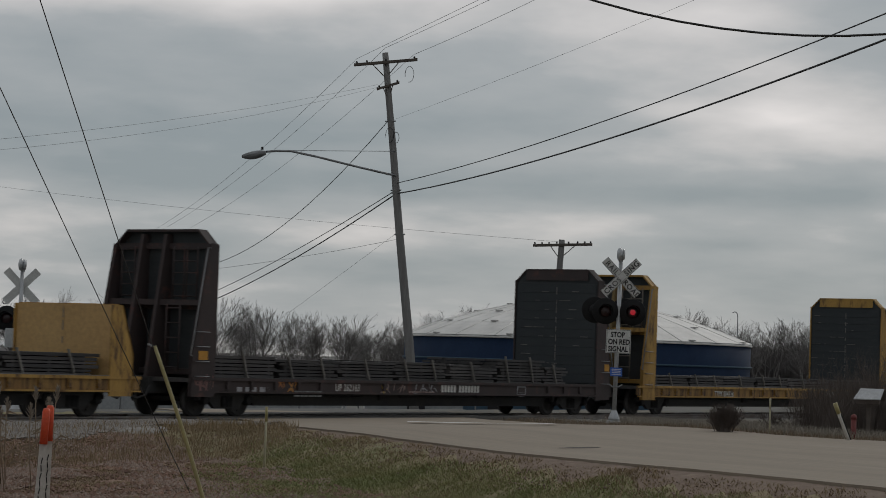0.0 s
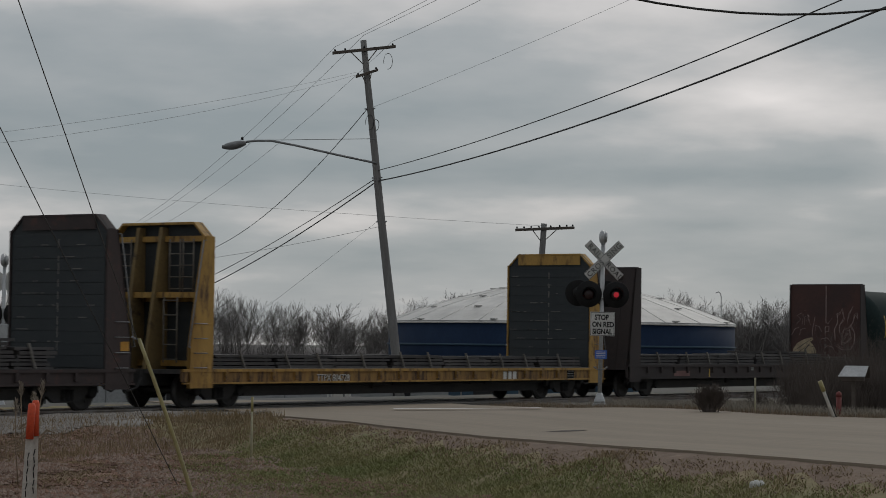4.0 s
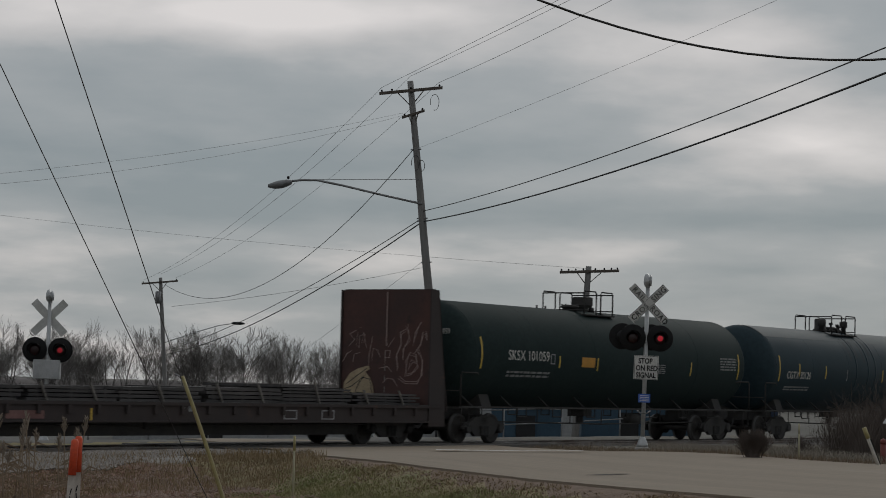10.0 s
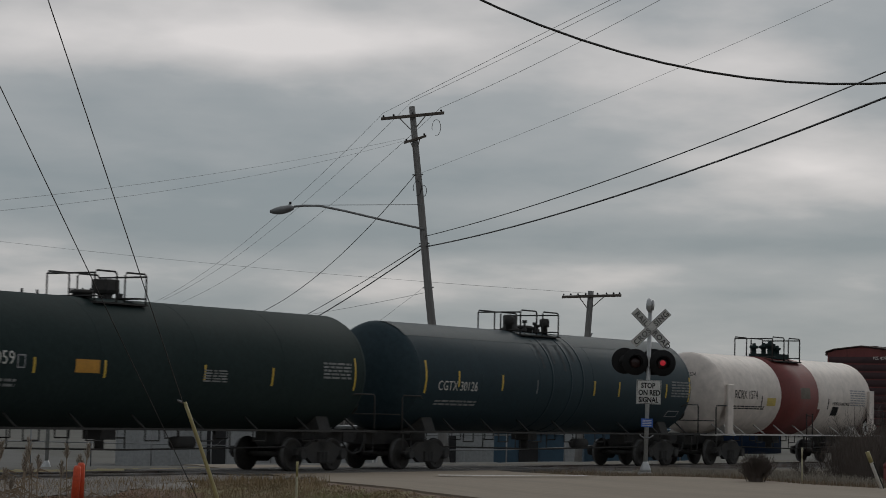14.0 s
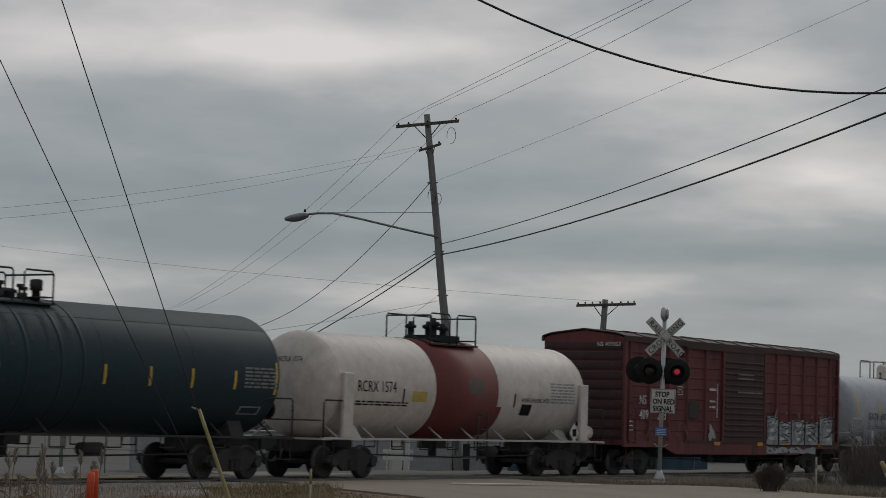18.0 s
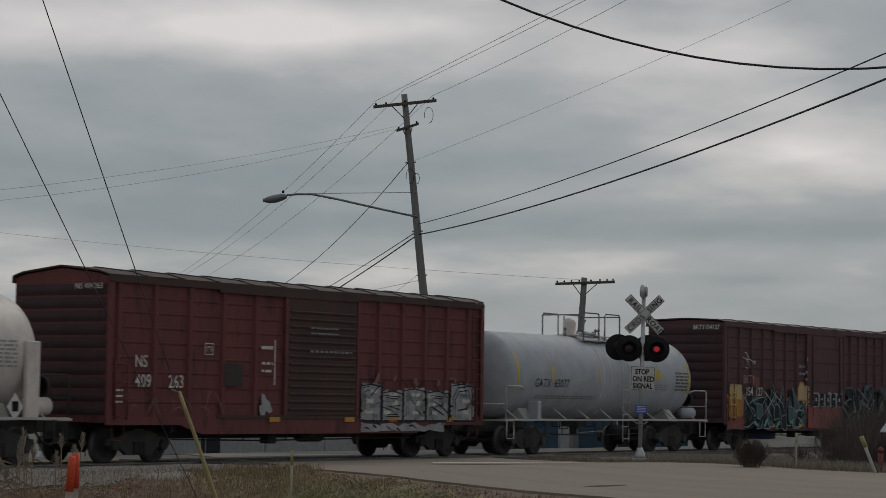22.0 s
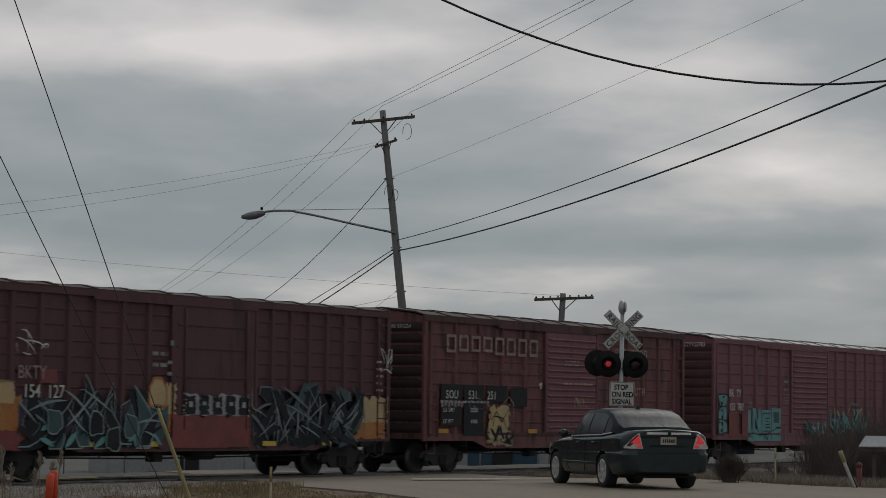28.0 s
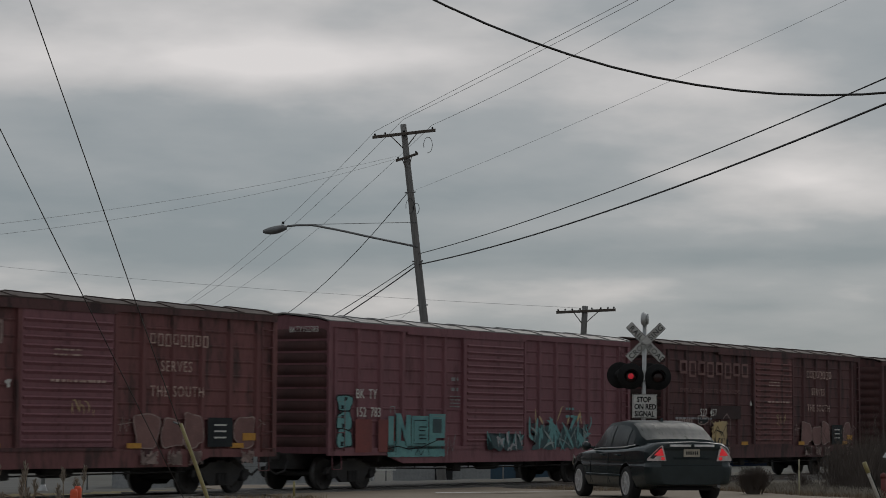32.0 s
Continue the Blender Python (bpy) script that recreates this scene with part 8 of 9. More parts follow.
        ladder(bm, x + 0.62 * f, 0.0, 1.3, top - 1.6, n=7, along=False)
        part("ladder", bm, paint, bh)
    bm = bm_()      # pale nail and strap marks on the lining
    rnd = random.Random(int(abs(x) * 10) + f)
    xm = sorted((x - 0.031 * f, x - 0.034 * f))
    for k in range(26 if boards else 0):
        y, z = rnd.uniform(-1.2, 1.2), 1.6 + 0.285 * rnd.randrange(0, 9)
        box(bm, *xm, y, y + rnd.uniform(0.08, 0.28), z, z + 0.018)
    for k in range(9 if boards else 4):
        box(bm, *xm, -0.015, 0.012, 1.4 + 0.3 * k, 1.4 + 0.3 * k + rnd.uniform(0.1, 0.28))
    tagged(part("scuff_wear", bm, M_strap, bh), kind="stuff")
    return bh


def flatcar(label, s0, L, paint, lining, bulk, top, cham, style, seed, deck=0.95, load_label="", nload=6, lays=(3, 3, 4), bare=(), short=0.0):
    root = railcar("flatcar", label, "flatcar", s0)
    rnd = random.Random(seed)
    bm = bm_()
    box(bm, 0.0, L, -1.44, 1.44, deck - 0.1, deck)
    part("deck", bm, M_board, root, "worn plank deck")
    for f in (-1, 1):
        y0, y1 = sorted((f * 1.44, f * 1.5))
        bm = bm_()
        prism(bm, [(0, y0, 0.66), (2.8, y0, 0.63), (3.6, y0, 0.6), (L - 3.6, y0, 0.6), (L - 2.8, y0, 0.63), (L, y0, 0.66), (L, y0, deck + 0.02), (0, y0, deck + 0.02)], (0, y1 - y0, 0))
        part("side_sill", bm, M_ysill if paint == M_yelcar else paint, root)
        bm = bm_()
        box(bm, 0.0, L, *sorted((f * 1.5, f * 1.56)), deck - 0.05, deck + 0.02)
        box(bm, 0.0, L, *sorted((f * 1.5, f * 1.55)), 0.6, 0.64)
        part("sill_flange", bm, paint, root)
    bm = bm_()
    box(bm, bulk[0], bulk[1], -1.52, -1.3, deck + 0.021, deck + 0.035)
    part("deck_edge", bm, M_strap if paint == M_yelcar else M_board, root, "worn pale deck edge" if paint == M_yelcar else "")
    bm = bm_()
    box(bm, -0.055, 0.055, -1.57, -1.5, deck - 0.26, deck - 0.055)
    me = finish("stake_pocket", bm, paint, 0.01)
    k = bulk[0] + 0.6
    while k < bulk[1] - 0.4:
        if not any(p0 < k < p1 for p0, p1 in bare):
            part("stake_pocket", me, None, root, m=pose(k, 0, 0))
        part("stake_pocket", me, None, root, m=pose(k, 3.07, 0))
        k += 0.98
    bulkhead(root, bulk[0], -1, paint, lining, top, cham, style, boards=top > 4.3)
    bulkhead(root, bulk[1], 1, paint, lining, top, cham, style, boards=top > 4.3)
    under(root, L, 1.9)
    bm = bm_()
    prism(bm, [(2.95, -0.9, 0.7), (3.3, -0.9, 0.27), (L - 3.3, -0.9, 0.27), (L - 2.95, -0.9, 0.7)], (0, 1.8, 0))
    part("fish_belly_sill", bm, M_under, root)
    # bundles of dark boards, each a thing that rests on the deck
    x0, x1 = bulk[0] + 0.25, bulk[1] - 0.25
    n = nload
    for i in range(n):
        a = x0 + (x1 - x0) * i / n + 0.06
        b = x0 + (x1 - x0) * (i + 1) / n - 0.06 - (short if i == n - 1 else 0.0)
        bd = thing("board_bundle", load_label, "lumber bundle", group="bundles on the flatcars")
        MOVING.append((bd, s0))
        h = 0.0
        lay = 2 * rnd.choice(lays)
        for r in range(lay):
            hh = rnd.uniform(0.05, 0.085)
            bm = bm_()
            sh = rnd.uniform(-0.16, 0.16)
            cut = rnd.uniform(0.3, 1.4) if r == lay - 1 and i % 3 == 1 else 0.0
            for c in range(5):
                y = -1.3 + c * 0.52
                e = rnd.uniform(-0.08, 0.08)
                box(bm, a + sh + e, b - cut + sh + e * 0.5, y + 0.008, y + 0.512, deck + 0.022 + h, deck + 0.022 + h + hh * 0.96)
            part("board_layer", bm, M_board, bd)
            bm = bm_()
            for t in (0.12, 0.5, 0.88):
                xx = a + (b - a) * t
                box(bm, xx - 0.04, xx + 0.04, -1.28, 1.28, deck + 0.001 + h, deck + 0.022 + h)
            part("bearer", bm, M_board, bd)
            h += hh + 0.022
        for t in (0.2, 0.75) if i % 2 else (0.5,):
            xx = a + (b - a) * t
            bm = bm_()
            prism(bm, [(xx, -1.33, deck + 0.005), (xx + 0.05, -1.33, deck + 0.005), (xx - 0.2, -1.33, deck + h + 0.09), (xx - 0.25, -1.33, deck + h + 0.09)], (0, -0.045, 0))
            part("side_batten", bm, M_strap, bd, "pale leaning wooden batten")
    return root


LOADL = "stack of dark weathered boards on the flatcar deck"
f0 = flatcar("yellow bulkhead flatcar with a low plywood end wall", -70.2, 21.6, M_yelcar, M_ply, (0.9, 20.55), 2.62, 0.0, "flat", 31, load_label=LOADL)
f1 = flatcar("black-brown bulkhead flatcar with tall chamfered ends and white stencils", -46.7, 21.1, M_darkcar, M_slate, (0.8, 20.1), 4.6, 0.36, "cham", 32, load_label=LOADL, nload=7, bare=((5.8, 8.2), (9.0, 16.4)), short=1.3)
side_text(f1, "UP 262163", 6.0, 0.68, 0.27, -1.505, squeeze=0.95)
name_bars(f1, 11.15, 0.68, 0.115, 0.2, (5, 7), -1.505), stencil(f1, 1.8, 0.62, 1.3, 1, 0.22, -1.505, M_gs), stencil(f1, 4.2, 0.64, 1.2, 2, 0.06, -1.505)
strokes(f1, "graffiti_tag", M_go, 3.4, 4.4, 0.62, 0.94, 9, 0.02, -1.506, 51, "orange sprayed tag"), blobs(f1, "yellow_tag", M_ystr, 8.2, 8.5, 0.64, 0.92, 1, -1.506, 55, "", (0.08, 0.12)), stencil(f1, 9.5, 0.66, 1.3, 1, 0.06, -1.5065, M_gpe), strokes(f1, "graffiti_tag", M_gpe, 8.1, 9.4, 0.62, 0.93, 9, 0.014, -1.506, 52), strokes(f1, "graffiti_tag", M_gs, 9.6, 10.95, 0.62, 0.93, 11, 0.012, -1.506, 54)
slab(f1, "yellow_placard", 0.2, 0.55, 1.4, 1.62, M_ydec, -1.545, "orange-yellow placard"), slab(f1, "yellow_placard", 20.55, 20.85, 1.4, 1.62, M_ydec, -1.545)
strokes(f1, "graffiti_tag", M_gp, 0.1, 0.8, 0.62, 1.05, 9, 0.02, -1.546, 53)
slab(f1, "white_panel", 15.3, 15.8, 0.62, 0.88, M_gs, -1.506), slab(f1, "dark_panel", 15.34, 15.76, 0.65, 0.85, M_darkcar, -1.511), stencil(f1, 15.4, 0.68, 0.28, 3, 0.03, -1.516)
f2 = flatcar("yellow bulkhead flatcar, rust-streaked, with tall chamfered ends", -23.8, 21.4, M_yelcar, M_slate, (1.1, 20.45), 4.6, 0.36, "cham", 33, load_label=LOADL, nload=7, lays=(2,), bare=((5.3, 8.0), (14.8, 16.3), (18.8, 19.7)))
side_text(f2, "TTPX 804728", 5.63, 0.615, 0.27, -1.506, M_letb, squeeze=0.98), side_text(f2, "TTPX 804728", 5.6, 0.64, 0.27, -1.516, squeeze=0.98)
name_bars(f2, 15.12, 0.63, 0.2, 0.24, (3,), -1.512)
for k in range(3):
    slab(f2, "name_shadow", 15.15 + 0.28 * k, 15.35 + 0.28 * k, 0.6, 0.84, M_letb, -1.506)
slab(f2, "dark_panel", 18.98, 19.45, 0.55, 0.93, M_letb, -1.506), stencil(f2, 19.02, 0.86, 0.18, 4, 0.04, -1.512), stencil(f2, 19.24, 0.86, 0.18, 4, 0.04, -1.512)
f3 = flatcar("rusty brown bulkhead flatcar with square ends and pale graffiti", -0.85, 20.45, M_brown, M_rustw, (0.85, 19.8), 4.26, 0.0, "flat", 34, deck=1.05, load_label=LOADL, nload=6, lays=(2, 3, 2))
face = Matrix.Translation((19.762, 0, 0)) @ pose(0, 0, 0, 0, 0, -90)      # across runs from the far to the near edge
sq = lambda *p: [(a - 1.5, b + 0.17) for a, b in p]
drawn(f3, "graffiti_tag", M_gpe, [sq((0.5, 2.95), (0.28, 2.85), (0.45, 2.7), (0.25, 2.5)), sq((0.55, 2.9), (0.52, 2.5)), sq((0.62, 3.05), (0.66, 3.02)), sq((0.6, 2.45), (0.63, 2.8), (0.8, 2.85), (0.78, 2.6)), sq((0.7, 2.6), (0.75, 2.9), (0.87, 2.45)),
      sq((0.05, 2.05), (0.2, 2.3), (0.38, 2.38)), sq((0.4, 2.05), (0.45, 2.28), (0.65, 2.33)), sq((1.07, 2.8), (0.95, 2.2), (0.95, 1.95)), sq((1.05, 2.1), (1.1, 2.45), (1.25, 2.4), (1.35, 2.2)), sq((1.5, 2.7), (1.62, 2.5), (1.8, 2.75)),
      sq((1.5, 2.0), (1.52, 2.4), (1.68, 2.4), (1.66, 2.2), (1.5, 2.2)), sq((1.3, 1.9), (1.6, 1.95), (1.75, 1.8)), sq((1.45, 1.5), (1.6, 1.63), (1.8, 1.6), (1.95, 1.4))], 0.012, face, "thin pale sprayed scrawl")
swoosh_z = [sq((1.95, 1.9), (1.9, 2.3), (2.05, 2.6), (2.0, 2.9), (2.2, 3.0)), sq((2.1, 2.2), (2.15, 2.5), (2.3, 2.75), (2.25, 3.15)), sq((2.45, 2.6), (2.5, 2.9), (2.7, 3.2)), sq((2.55, 2.4), (2.7, 2.6), (2.75, 2.9), (2.88, 2.95), (2.85, 2.75)),
            sq((2.25, 1.75), (2.2, 2.1), (2.35, 2.35), (2.55, 2.3), (2.6, 2.0), (2.45, 1.8), (2.25, 1.75)), sq((2.0, 1.7), (2.2, 1.55), (2.6, 1.55), (2.78, 1.75), (2.75, 2.2), (2.6, 2.5)), sq((2.3, 1.9), (2.4, 2.15), (2.55, 2.1))]
drawn(f3, "graffiti_tag", M_gpe, swoosh_z + [[(u + 0.05 * math.sin(9 * v), v - 0.06) for u, v in q] for q in swoosh_z], 0.012, face, "cream sprayed flame figure")
bm = bm_()
prism(bm, [(a - 1.5, 0.002, b + 0.36) for a, b in ((0.08, 0.95), (0.12, 1.3), (0.3, 1.55), (0.6, 1.7), (0.95, 1.78), (1.0, 1.68), (0.85, 1.6), (1.0, 1.45), (1.12, 1.2), (1.17, 0.95))], (0, 0.002, 0))
part("graffiti_fill", bm, M_gyp, f3, "cream sprayed mound", m=face)
drawn(f3, "graffiti_outline", M_gd, [sq((0.2, 1.25), (0.5, 1.45), (0.9, 1.7)), sq((0.15, 1.12), (0.4, 1.2), (0.85, 1.52)), sq((0.5, 0.98), (0.62, 1.3), (0.8, 1.45)), sq((0.62, 1.2), (0.75, 1.45), (1.0, 1.4), (1.1, 1.0)), sq((0.2, 1.05), (0.45, 1.0), (0.8, 1.03))], 0.012, Matrix.Translation((-0.004, 0, 0.19)) @ face)
slab_ = bm_()
box(slab_, 1.52 - 1.5, 1.56 - 1.5, -0.002, 0.0, 2.7, 4.2)
part("pale_seam", slab_, M_gpe, f3, m=face)
stencil(f3, 9.25, 0.86, 0.55, 1, 0.2, -1.506), slab(f3, "white_panel", 13.25, 13.8, 0.68, 0.92, M_gs, -1.506), slab(f3, "dark_panel", 13.29, 13.76, 0.71, 0.89, M_brown, -1.511)
slab(f3, "white_panel", 14.85, 15.4, 0.68, 0.92, M_gs, -1.506), slab(f3, "dark_panel", 14.89, 15.36, 0.71, 0.89, M_brown, -1.511)
slab(f3, "rust_patch", 3.4, 4.6, 0.68, 0.86, M_gp, -1.506), slab(f3, "yellow_mark", 6.1, 6.16, 0.62, 0.92, M_ystr, -1.507)


# -- tank cars --
def tankcar(label, s0, L, paint, r, zc, x0, x1, bands, platx, seed, rail_mat, sill_mat, gear, lad=None):
    root = railcar("tank_car", label, "tank car", s0)
    bm = bm_()
    hd = r * 0.42
    prof = [(x0 + hd * (1 - math.cos(math.pi / 2 * k / 7)), r * math.sin(math.pi / 2 * k / 7)) for k in range(8)]
    prof += [(x1 - hd * (1 - math.cos(math.pi / 2 * k / 7)), r * math.sin(math.pi / 2 * k / 7)) for k in range(7, -1, -1)]
    turn(bm, prof, 56, "x", (0, 0, zc))
    bmesh.ops.remove_doubles(bm, verts=list(bm.verts), dist=1e-4)
    sh = part("tank_shell", bm, paint, root, "smooth welded tank shell with domed ends")
    for x in (x0 + hd, x1 - hd, *[x0 + hd + (x1 - x0 - 2 * hd) * k / 5 for k in range(1, 5)]):
        bm = bm_()
        turn(bm, [(x - 0.012, r), (x - 0.008, r + 0.003), (x + 0.008, r + 0.003), (x + 0.012, r)], 56, "x", (0, 0, zc))
        part("weld_seam", bm, paint, sh)
    for x, w, m in bands:
        bm = bm_()
        turn(bm, [(x - w / 2, r - 0.01), (x - w / 2, r + 0.012), (x + w / 2, r + 0.012), (x + w / 2, r - 0.01)], 56, "x", (0, 0, zc))
        part("painted_band", bm, m, sh)
    # stub sills, saddles, running boards
    for xa, xb in ((0, 2.9), (L - 2.9, L)):
        bm = bm_()
        box(bm, xa, xb, -0.32, 0.32, 0.68, 1.06)
        part("stub_sill", bm, M_under, root)
    for x in (1.9, L - 1.9):
        bm = bm_()
        pts = [(x - 0.25, -1.2, 1.0), (x - 0.25, 1.2, 1.0)] + [(x - 0.25, (r + 0.01) * math.sin(a), zc - (r + 0.01) * math.cos(a)) for a in [radians(42 - 84 * k / 8) for k in range(9)]]
        prism(bm, pts, (0.5, 0, 0))
        part("saddle", bm, sill_mat, root)
    for y in (-1.42, 1.42):
        bm = bm_()
        box(bm, 0.1, L - 0.1, y - 0.07, y + 0.07, 1.02, 1.07)
        part("running_board", bm, sill_mat, root)
        bm = bm_()
        rod(bm, (0, y, 1.04), (0, y * 0.62, zc - r * 0.72), 0.025, n=6)
        me = finish("board_bracket", bm, sill_mat)
        for k in range(9):
            part("board_bracket", me, None, root, m=pose(0.8 + (L - 1.6) * k / 8, 0, 0))
        bm = bm_()
        pipe(bm, [(0, y, 1.03), (0, y, 0.78), (0.5, y, 0.78), (0.5, y, 1.03)], 0.02, 5)
        me = finish("grab_iron", bm, M_under)
        for k in range(7):
            part("grab_iron", me, None, root, m=pose(3.2 + (L - 6.4) * k / 6, 0, 0))
    for xa, f in ((0, 1), (L, -1)):
        bm = bm_()
        box(bm, *sorted((xa, xa + 0.45 * f)), -1.48, 1.48, 1.0, 1.05)
        part("end_platform", bm, sill_mat, root)
        for y in (-1.45, 1.45):
            bm = bm_()
            pipe(bm, [(xa + 0.1 * f, y, 1.05), (xa + 0.1 * f, y, 1.95), (xa + 0.16 * f, y, 2.02), (xa + 0.95 * f, y, 2.02), (xa + 1.2 * f, y * 0.93, 1.95)], 0.024, 6)
            part("handrail", bm, rail_mat, root)
            bm = bm_()
            pipe(bm, [(xa + 0.15 * f, y, 1.03), (xa + 0.15 * f, y, 0.5), (xa + 0.55 * f, y, 0.5), (xa + 0.55 * f, y, 1.03)], 0.02, 5)
            part("sill_step", bm, rail_mat, root)
        bm = bm_()
        pipe(bm, [(xa + 0.06 * f, -1.4, 1.5), (xa + 0.06 * f, 1.4, 1.5)], 0.02, 6)
        part("handrail", bm, rail_mat, root)
    bm = bm_()
    turn(bm, [(-0.02, 0.24), (0.02, 0.26), (0.02, 0.22), (-0.02, 0.2)], 18, "x", (L - 0.25, -0.75, 1.75))
    for k in range(3):
        a = radians(60 * k)
        rod(bm, (L - 0.25, -0.75 - 0.24 * math.cos(a), 1.75 - 0.24 * math.sin(a)), (L - 0.25, -0.75 + 0.24 * math.cos(a), 1.75 + 0.24 * math.sin(a)), 0.015, n=5)
    part("brake_wheel", bm, M_under, root)
    # manway platform with railing and fittings
    p0, p1 = platx
    top = zc + r
    bm = bm_()
    for y in (-0.68, 0.68):
        box(bm, p0, p1, y - 0.16, y + 0.16, top - 0.16, top - 0.12)
    box(bm, p0, p0 + 0.3, -0.75, 0.75, top + 0.0, top + 0.03), box(bm, p1 - 0.3, p1, -0.75, 0.75, top + 0.0, top + 0.03)
    part("top_platform", bm, rail_mat, root)
    for y in (-0.75, 0.75):
        zt = top + (0.6 if r > 1.5 else 0.72)
        for (a, b) in ((p0, p0 + (p1 - p0) * 0.42), (p1 - (p1 - p0) * 0.42, p1)):
            bm = bm_()
            pipe(bm, [(a, y, top - 0.15), (a, y, zt - 0.06), (a + 0.06, y, zt), (b - 0.06, y, zt), (b, y, zt - 0.06), (b, y, top - 0.15)], 0.024, 6)
            part("railing", bm, M_iron if rail_mat == M_gal else rail_mat, root)
    for x in (p0, p1):
        bm = bm_()
        pipe(bm, [(x, -0.75, top + (0.54 if r > 1.5 else 0.66)), (x, 0.75, top + (0.54 if r > 1.5 else 0.66))], 0.024, 6)
        part("railing", bm, M_iron if rail_mat == M_gal else rail_mat, root)
    cx = (p0 + p1) / 2
    if gear == "box":
        bm = bm_()
        rows = [[bm.verts.new((cx + 0.3 + 0.85 * w * u, w * v, top + z)) for u, v in ((-1, -1), (1, -1), (1, 1), (-1, 1))] for w, z in ((0.13, -0.04), (0.13, 0.1), (0.19, 0.12), (0.25, 0.2), (0.25, 0.44), (0.22, 0.46))]
        for u, v in zip(rows, rows[1:]):
            for i in range(4):
                bm.faces.new((u[i], u[(i + 1) % 4], v[(i + 1) % 4], v[i]))
        bm.faces.new(rows[-1])
        part("fitting_housing", bm, M_under, root)
        bm = bm_()
        turn(bm, [(-0.05, 0.24), (0.09, 0.24), (0.09, 0.29), (0.14, 0.29), (0.17, 0.22), (0.18, 0.0)], 20, "z", (cx - 0.5, 0, top))
        mw = part("manway", bm, M_under, root)
        bm = bm_()
        rod(bm, (0, 0, 0.08), (0, 0, 0.2), 0.022, n=6)
        bolt = finish("bolt", bm, M_under)
        for k in range(8):
            part("bolt", bolt, None, mw, m=pose(cx - 0.5 + 0.26 * math.cos(k * 0.785), 0.26 * math.sin(k * 0.785), top))
        for dx, h, w in ((0.62, 0.2, 0.05), (0.72, 0.14, 0.07)):
            bm = bm_()
            rod(bm, (cx + dx, -0.1, top - 0.05), (cx + dx, -0.1, top + h), w, n=10)
            part("vent_valve", bm, M_under, root)
        for x in (p0 - 1.6, p0 - 1.1):
            bm = bm_()
            rod(bm, (x, 0, top - 0.05), (x, 0, top + 0.09), 0.03, n=8)
            part("vent_valve", bm, M_under, root)
    elif gear == "posts":
        for x, w, h in ((p0 + 0.08, 0.1, 0.4), (p1 - 0.08, 0.1, 0.4)):
            bm = bm_()
            turn(bm, [(-0.12, w), (0.18, w), (0.18, w * 1.5), (h, w * 1.5), (h + 0.03, w), (h + 0.04, 0.0)], 12, "z", (x, -0.3, top))
            part("vent_valve", bm, M_under, root)
        bm = bm_()
        turn(bm, [(-0.05, 0.27), (0.08, 0.27), (0.1, 0.22), (0.44, 0.22), (0.48, 0.18), (0.5, 0.0)], 20, "z", (p0 + 0.62, 0, top))
        part("valve_bonnet", bm, M_under, root)
        bm = bm_()
        turn(bm, [(-0.05, 0.3), (0.1, 0.3), (0.1, 0.34), (0.15, 0.34), (0.19, 0.26), (0.2, 0.0)], 20, "z", (p0 + 1.35, 0, top))
        part("manway", bm, M_under, root)
        for dx, h in ((1.05, 0.34), (1.65, 0.3), (1.8, 0.24)):
            bm = bm_()
            turn(bm, [(-0.05, 0.07), (0.1, 0.07), (0.1, 0.035), (h - 0.08, 0.035), (h - 0.08, 0.075), (h, 0.075), (h, 0.0)], 10, "z", (p0 + dx, -0.25, top))
            part("valve", bm, M_under, root)
    elif gear == "dome":
        bm = bm_()
        turn(bm, [(-0.05, 0.3), (0.06, 0.3), (0.06, 0.21), (0.4, 0.21), (0.5, 0.17), (0.56, 0.09), (0.58, 0.0)], 20, "z", (cx - 0.75, 0, top))
        part("valve_bonnet", bm, M_tankw, root, "pale domed bonnet")
        bm = bm_()
        turn(bm, [(-0.05, 0.34), (0.07, 0.34), (0.07, 0.38), (0.11, 0.38), (0.14, 0.3), (0.15, 0.0)], 18, "z", (cx + 0.1, 0, top))
        part("manway", bm, M_tankg, root)
        for dx in (-1.35, -0.25, 0.55, 0.75):
            bm = bm_()
            turn(bm, [(-0.05, 0.06), (0.08, 0.06), (0.08, 0.03), (0.18, 0.03), (0.18, 0.05), (0.24, 0.05), (0.26, 0.02), (0.34 if dx < -1 else 0.28, 0.0)], 10, "z", (cx + dx, -0.2, top))
            part("valve", bm, M_iron, root)
        bm = bm_()
        rod(bm, (0, 0, 0.04), (0, 0, 0.17), 0.022, n=6)
        bolt = finish("bolt", bm, M_iron)
        for k in range(8):
            part("bolt", bolt, None, root, m=pose(cx + 0.1 + 0.35 * math.cos(k * 0.785), 0.35 * math.sin(k * 0.785), top))
    else:
        for dx, dy, h, rr in ((-0.9, 0.1, 0.5, 0.12), (-0.2, -0.2, 0.62, 0.14), (0.2, 0.25, 0.55, 0.13), (0.1, -0.35, 0.45, 0.1), (0.55, 0.0, 0.5, 0.12)):
            bm = bm_()
            turn(bm, [(-0.05, rr * 1.5), (0.08, rr * 1.5), (0.08, rr * 0.7), (h * 0.6, rr * 0.7), (h * 0.65, rr * 1.35), (h * 0.8, rr * 1.35), (h * 0.85, rr * 0.6), (h, rr * 0.5), (h, 0.0)], 12, "z", (cx + dx, dy, top))
            part("valve", bm, M_tankb, root, "dark valve")
        bm = bm_()
        box(bm, cx - 0.5, cx + 0.7, -0.5, 0.5, top - 0.04, top + 0.14)
        part("valve_base", bm, M_tankb, root)
